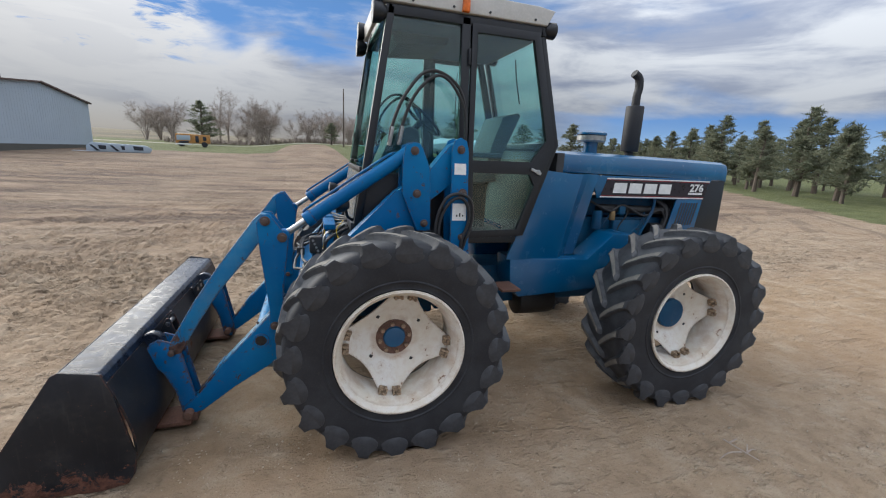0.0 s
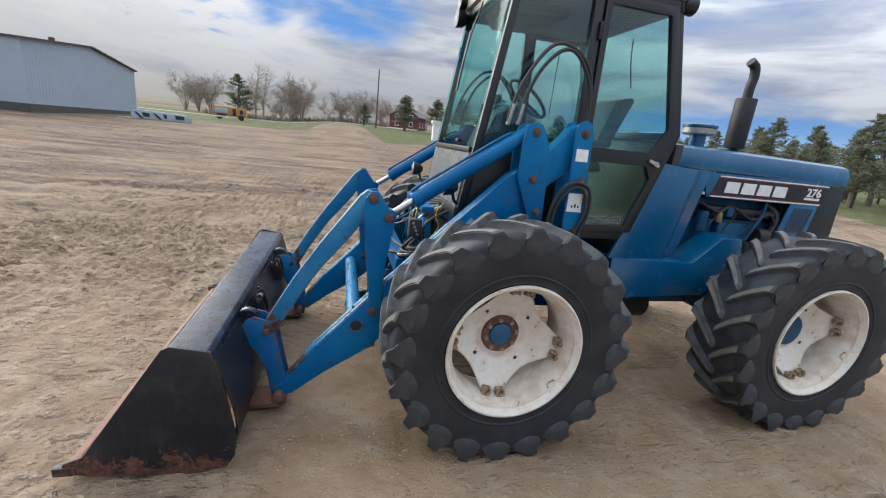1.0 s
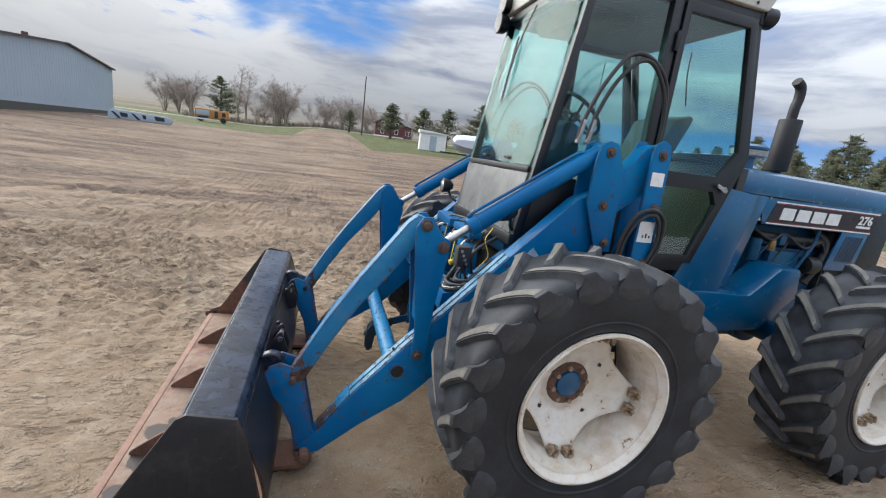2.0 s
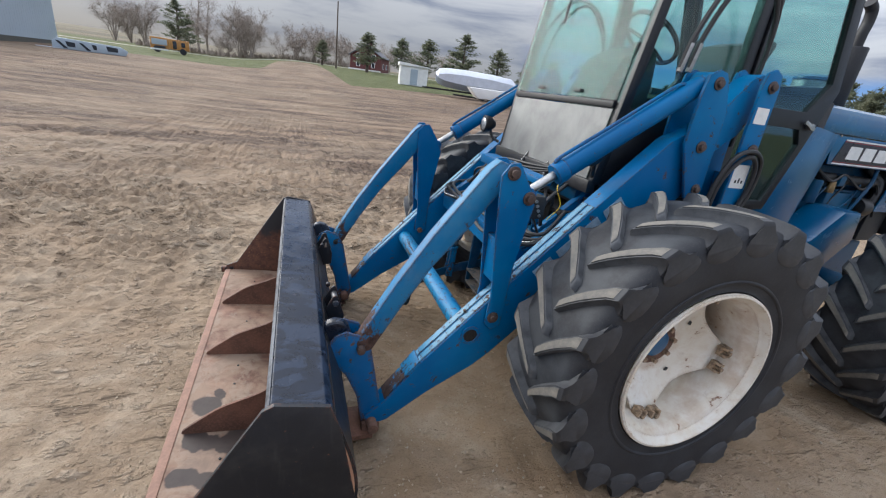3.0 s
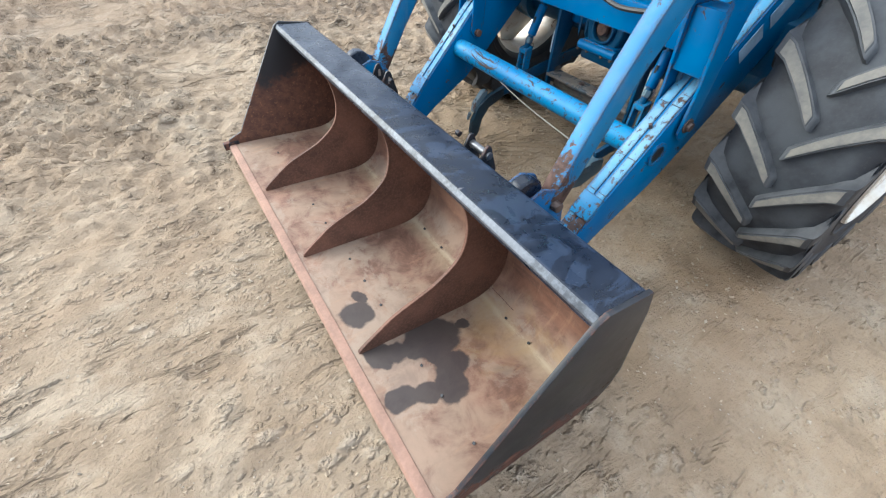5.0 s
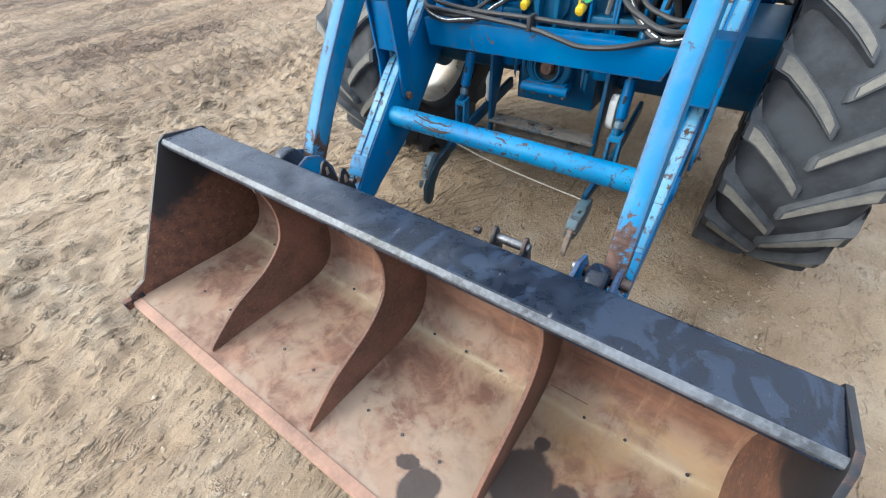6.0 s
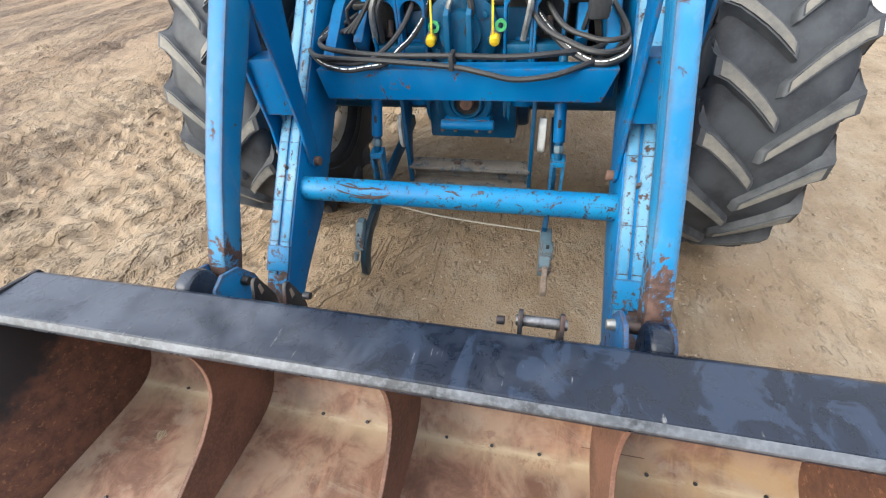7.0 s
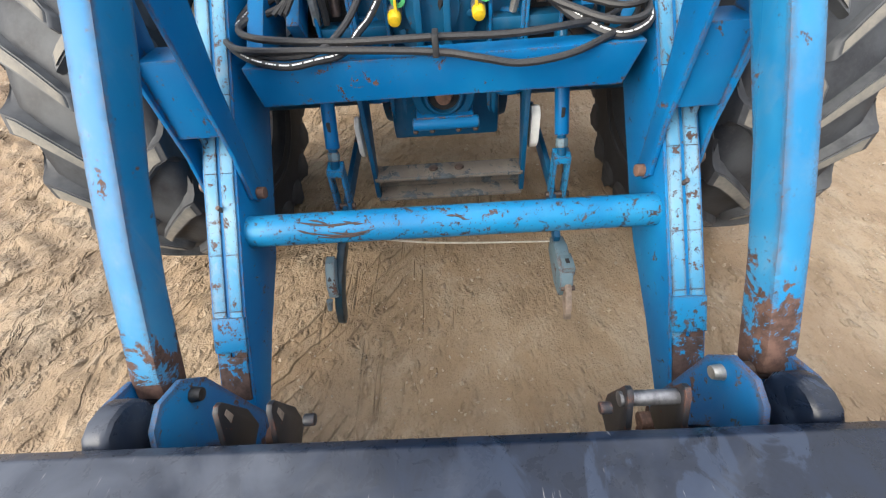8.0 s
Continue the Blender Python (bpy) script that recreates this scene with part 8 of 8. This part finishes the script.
t = thing("trailer_wreck", (0, 0, 0), "low grey trailer body with dark openings", "trailer")
part("body", prism([(-4.6, 0.0), (4.2, 0.0), (4.6, 0.7), (3.6, 1.25), (-4.0, 1.5), (-4.6, 0.9)], -1.1, 1.1, "y", 0.08), SHED_WALL, t)
for x, w in ((-2.4, 0.9), (0.4, 0.4), (2.6, 1.3)):
    part("opening", prism([(x - w / 2, 0.4), (x + w / 2, 0.4), (x + w / 2, 1.0), (x - w / 2 - 0.2, 1.1)], -1.13, -1.08, "y", 0.0), PANE, t, "dark opening")
part("sheet", box(-6.4, -3.4, -2.2, -1.3, 0.05, 0.12, 0.0), TARP, t, "pale sheet on the ground")
for x in (-3.3, -0.6):
    part("stripe", prism([(x, 0.15), (x + 0.5, 0.15), (x - 0.5, 1.1), (x - 0.9, 1.1)], -1.135, -1.085, "y", 0.0), PANE, t, "black slanted stripe")
place(t, *polar(112.3, 53), 22)
t.scale = (0.60, 0.60, 0.62)


def pine_mesh(h, seed):
    """A shaggy pine: tapered trunk, limbs, and tufts of needles."""
    rng = random.Random(seed)
    b = bmesh.new()
    bend = [Vector((0, 0, 0)), Vector((rng.uniform(-.1, .1), rng.uniform(-.1, .1), h * 0.4)), Vector((rng.uniform(-.2, .2), rng.uniform(-.2, .2), h * 0.97))]
    tube(bend, [0.028 * h, 0.018 * h, 0.004 * h], 7, 5, b)
    trunk = b
    c = bmesh.new()
    n = int(52 + h * 4)
    for i in range(n):
        f = rng.random() ** 0.85
        z = h * (0.20 + 0.78 * f)
        reach = h * 0.27 * (1 - f) ** 0.75 * (0.5 + 0.6 * rng.random()) + 0.18
        if rng.random() < 0.12:
            reach *= 1.25
        a = rng.uniform(0, 2 * math.pi)
        tip = Vector((math.cos(a) * reach, math.sin(a) * reach, z + reach * rng.uniform(-0.05, 0.5)))
        root = Vector((0, 0, z - 0.05 * h * (1 - f)))
        tube([root, root.lerp(tip, 0.5) + Vector((0, 0, -0.03 * reach)), tip], [0.012 * h * (1 - f) + 0.01, 0.01, 0.006], 4, 2, trunk)
        m = int(4 + reach * 6)
        for k in range(m):
            u = 0.25 + 0.8 * (k + rng.random()) / m
            p = root.lerp(tip, u) + Vector((rng.gauss(0, .11), rng.gauss(0, .11), rng.gauss(0.03, .10))) * (0.5 + reach * 0.35)
            size = rng.uniform(0.20, 0.42) * (0.75 + 0.05 * h)
            for q in range(5):
                d = Vector((rng.gauss(0, 1), rng.gauss(0, 1), rng.gauss(0.35, 0.8))).normalized()
                s = d.orthogonal().normalized() * size * 0.15
                s.rotate(Euler((0, 0, rng.uniform(0, 6.28))))
                v = [c.verts.new(p - s), c.verts.new(p + s), c.verts.new(p + d * size)]
                c.faces.new(v)
    return mesh_of("trunk", trunk, BARK, 40), mesh_of("crown", c, PINE_LEAF, 0)


PINES = [pine_mesh(h, sd) for h, sd in ((7.6, 11), (8.6, 12), (6.6, 13), (9.3, 14))]


def pine(x, y, k, scale, rz, label="dark green pine tree with a shaggy crown", group="pines along the yard", wide=1.22):
    t = thing("pine_tree", (0, 0, 0), label, "tree", group)
    for nm, me in zip(("trunk", "crown"), PINES[k % 4]):
        o = new(nm, me)
        o.parent = t
    t.matrix_basis = pose(x, y, land_at(x, y) - 0.05, 0, 0, rz) @ Matrix.Diagonal((wide * scale, wide * scale, scale, 1))


rng = random.Random(21)
i = 0
for row in range(3):
    u = -26.0 + row * 2.2
    while u < 105:
        off = row * 6.0 + rng.uniform(-1.2, 1.2)
        x = 41.2 + u * 0.46 + off * 0.89
        y = 22.8 + u * 0.89 - off * 0.46
        pine(x, y, rng.randrange(4), rng.uniform(0.66, 1.02), rng.uniform(0, 360))
        u += rng.uniform(3.0, 5.2)
for az, d, k, sc in ((103.2, 108, 1, 1.1), (88.0, 98, 2, 0.75), (82.5, 92, 0, 1.0), (78.2, 90, 2, 1.1), (74.8, 84, 0, 1.0), (70.2, 80, 1, 1.03), (65.6, 78, 0, 0.95), (61.5, 76, 2, 0.95), (58.5, 74, 1, 0.8), (55, 78, 3, 0.85), (52, 82, 0, 0.9)):
    x, y, _ = polar(az, d)
    pine(x, y, k, sc, az * 7, "dark spruce tree by the farm house", "spruces by the house", 1.65)


def bare_mesh(h, seed, wide, stems):
    """A leafless tree: a few stems that fan out, limbs, and a haze of fine twigs that fills a dome."""
    rng = random.Random(seed)
    b = bmesh.new()

    def jit(g):
        return Vector((rng.gauss(0, g), rng.gauss(0, g), rng.gauss(0, g)))

    def sliver(p, q, w):
        sv = (q - p).cross(Vector((rng.gauss(0, 1), rng.gauss(0, 1), 0.2))).normalized() * w
        b.faces.new([b.verts.new(p - sv), b.verts.new(p + sv), b.verts.new(q)])

    for k in range(stems):
        a = 2 * math.pi * (k + rng.uniform(-.3, .3)) / stems
        lean = wide * h * 0.42 * math.sqrt(rng.uniform(0.05, 1.0))
        top = Vector((lean * math.cos(a), lean * math.sin(a), h * (0.98 - 0.42 * (lean / (wide * h * 0.42)) ** 2) * rng.uniform(0.86, 1.0)))
        foot = Vector((0.10 * rng.gauss(0, 1), 0.10 * rng.gauss(0, 1), -0.1))
        bend = foot.lerp(top, 0.45) + Vector((-0.10 * lean * math.cos(a), -0.10 * lean * math.sin(a), 0.08 * h)) + jit(0.12)
        stem = spline([foot, bend, top], 7)
        tube(stem, [0.011 * h, 0.006 * h, 0.002 * h], 5, 1, b)
        for m in range(19):
            u = rng.uniform(0.34, 0.98)
            p = stem[int(u * (len(stem) - 1))]
            out = Vector((math.cos(a), math.sin(a), 0)) * rng.uniform(0.0, 0.9) + jit(0.70) + Vector((0, 0, 0.55))
            q = p + out.normalized() * h * rng.uniform(0.12, 0.26) * (1.15 - 0.5 * u)
            mid = p.lerp(q, 0.5) + jit(0.10)
            tube([p, mid, q], [0.0035 * h, 0.0022 * h, 0.0012 * h], 3, 1, b)
            for n in range(9):
                r0 = (p.lerp(mid, rng.random()) if rng.random() < 0.4 else mid.lerp(q, rng.random()))
                tip = r0 + ((q - p).normalized() * 0.6 + jit(0.6) + Vector((0, 0, 0.35))).normalized() * h * rng.uniform(0.05, 0.12)
                sliver(r0, tip, 0.013)
                for w in range(4):
                    r1 = r0.lerp(tip, rng.uniform(0.3, 1.0))
                    sliver(r1, r1 + ((tip - r0).normalized() + jit(0.7)).normalized() * h * rng.uniform(0.03, 0.07), 0.009)
    return mesh_of("crown", b, TWIG, 0)


BARE = [bare_mesh(8, 5, 1.05, 7), bare_mesh(8.5, 6, 0.95, 9), bare_mesh(10, 8, 0.34, 3), bare_mesh(8, 9, 1.25, 4)]
for az, d, k, sc in ((108.6, 130, 0, 1.0), (106.0, 128, 1, 1.0), (107.2, 135, 1, 0.9), (100.2, 125, 2, 1.25), (99.3, 130, 2, 1.15), (96.2, 112, 1, 1.05), (94.9, 110, 0, 1.1), (95.6, 116, 1, 0.95), (92.6, 118, 0, 0.85), (91.0, 116, 1, 0.9), (90.2, 120, 0, 0.8), (88.9, 112, 1, 0.9), (87.6, 118, 1, 1.0), (84.6, 122, 0, 0.9), (85.6, 126, 1, 0.9), (79.5, 125, 0, 0.8), (76, 120, 1, 0.7), (72, 122, 0, 0.8), (98.0, 126, 0, 0.55), (97.3, 122, 1, 0.5)):
    if 94 < az < 103:
        az += 1.0
    x, y, z = polar(az, d)
    t = thing("bare_tree", (0, 0, 0), "leafless grey tree in early spring", "tree", "bare trees")
    o = new("crown", BARE[3 if k == 0 and 88 < az < 93.5 else k])
    o.parent = t
    sc *= 1.06 if 84 < az < 94 else 1.22
    t.matrix_basis = pose(x, y, z, 0, 0, az * 13) @ Matrix.Diagonal((sc * 1.12, sc * 1.12, sc * 1.08, 1))

# low brush along the far fence line
rng = random.Random(4)
b = bmesh.new()
for k in range(900):
    az, d = rng.uniform(84, 107), rng.uniform(112, 120)
    x, y, z = polar(az, d)
    h = rng.uniform(0.5, 1.5) * (1.4 if rng.random() < 0.2 else 1)
    for q in range(4):
        tip = Vector((x + rng.gauss(0, .5), y + rng.gauss(0, .5), z + h))
        s = Vector((rng.gauss(0, .06), rng.gauss(0, .06), 0))
        b.faces.new([b.verts.new(Vector((x, y, z)) - s), b.verts.new(Vector((x, y, z)) + s), b.verts.new(tip)])
solo("brush", b, TWIG, "low bare brush along the field edge", "brush", kind="stuff", smooth=0)

# a pale concrete apron beside the yard, poured in bays
b = bmesh.new()
for ix in range(3):
    for iy in range(2):
        merge(b, box(2.75 + ix * 3.0, 5.73 + ix * 3.0, -7.25 - iy * 3.0, -4.28 - iy * 3.0, -0.12, 0.035, 0.012))
solo("pavement", b, APRON, "pale concrete apron in square bays beside the dirt", "pavement", kind="structure")

# pebbles and clods strewn on the yard
rng = random.Random(9)
b = bmesh.new()
for k in range(1100):
    x, y = rng.uniform(-5.5, 4.5), rng.uniform(-4.2, 5.5)
    r = rng.uniform(0.004, 0.013) * (1.8 if rng.random() < 0.04 else 1)
    m = pose(x, y, -0.008 + r * 0.2, rng.uniform(0, 90), rng.uniform(0, 90), rng.uniform(0, 360)) @ Matrix.Diagonal((1, rng.uniform(.6, 1), rng.uniform(.4, .8), 1))
    vs = [b.verts.new(m @ (Vector(v) * r)) for v in ((1, 0, 0), (-1, 0, 0), (0, 1, 0), (0, -1, 0), (0, 0, 1), (0, 0, -1))]
    for f in ((0, 2, 4), (2, 1, 4), (1, 3, 4), (3, 0, 4), (2, 0, 5), (1, 2, 5), (3, 1, 5), (0, 3, 5)):
        b.faces.new([vs[j] for j in f])
solo("pebbles", b, PEBBLE, "small pale pebbles strewn over the dirt", "pebbles", kind="stuff", smooth=0)


def clods():
    """Broken crumbs of dirt lying on the yard, thickest where wheels turned."""
    rng = random.Random(31)
    b = bmesh.new()
    for k in range(7500):
        x, y = rng.gauss(-2.6, 2.0), rng.gauss(0.2, 2.2)
        if -2.5 < x < -1.5 and abs(y) < 1.4:
            continue
        r = rng.uniform(0.004, 0.010) * (2.0 if rng.random() < 0.04 else 1)
        m = pose(x, y, -0.010 + r * 0.2, rng.uniform(-20, 20), rng.uniform(-20, 20), rng.uniform(0, 360)) @ Matrix.Diagonal((rng.uniform(.8, 1.7), rng.uniform(.6, 1), rng.uniform(.35, .7), 1))
        vs = [b.verts.new(m @ (Vector(v) * r * rng.uniform(0.75, 1.2))) for v in ((1, 0, -.3), (-1, 0, -.3), (0, 1, -.3), (0, -1, -.3), (.5, .4, .9), (-.5, -.3, .8))]
        for f in ((0, 2, 4), (2, 1, 4), (1, 5, 4), (1, 3, 5), (3, 0, 5), (0, 4, 5)):
            b.faces.new([vs[j] for j in f])
    solo("dirt_clods", b, CLODS, "crumbs of dry dirt strewn over the yard", "dirt clods", kind="stuff", smooth=0)


clods()

# a dry forked twig lying on the dirt
TW = [[(2.513, -1.929), (2.518, -2.072), (2.56, -2.183)], [(2.518, -2.075), (2.39, -2.07), (2.275, -2.094)], [(2.534, -1.968), (2.609, -1.963)], [(2.53, -2.10), (2.60, -2.085), (2.65, -2.082)], [(2.562, -2.085), (2.626, -2.034)]]
t = thing("twig", (2.4, -2.1, 0), "dry pale forked twig lying on dirt", "twig")
for k, line in enumerate(TW):
    part("stem" if k == 0 else "branch", tube([(x, y, 0.012 + 0.012 * (i % 2)) for i, (x, y) in enumerate(line)], [0.006, 0.005, 0.003][:len(line)], 6, 4), TWIG, t)
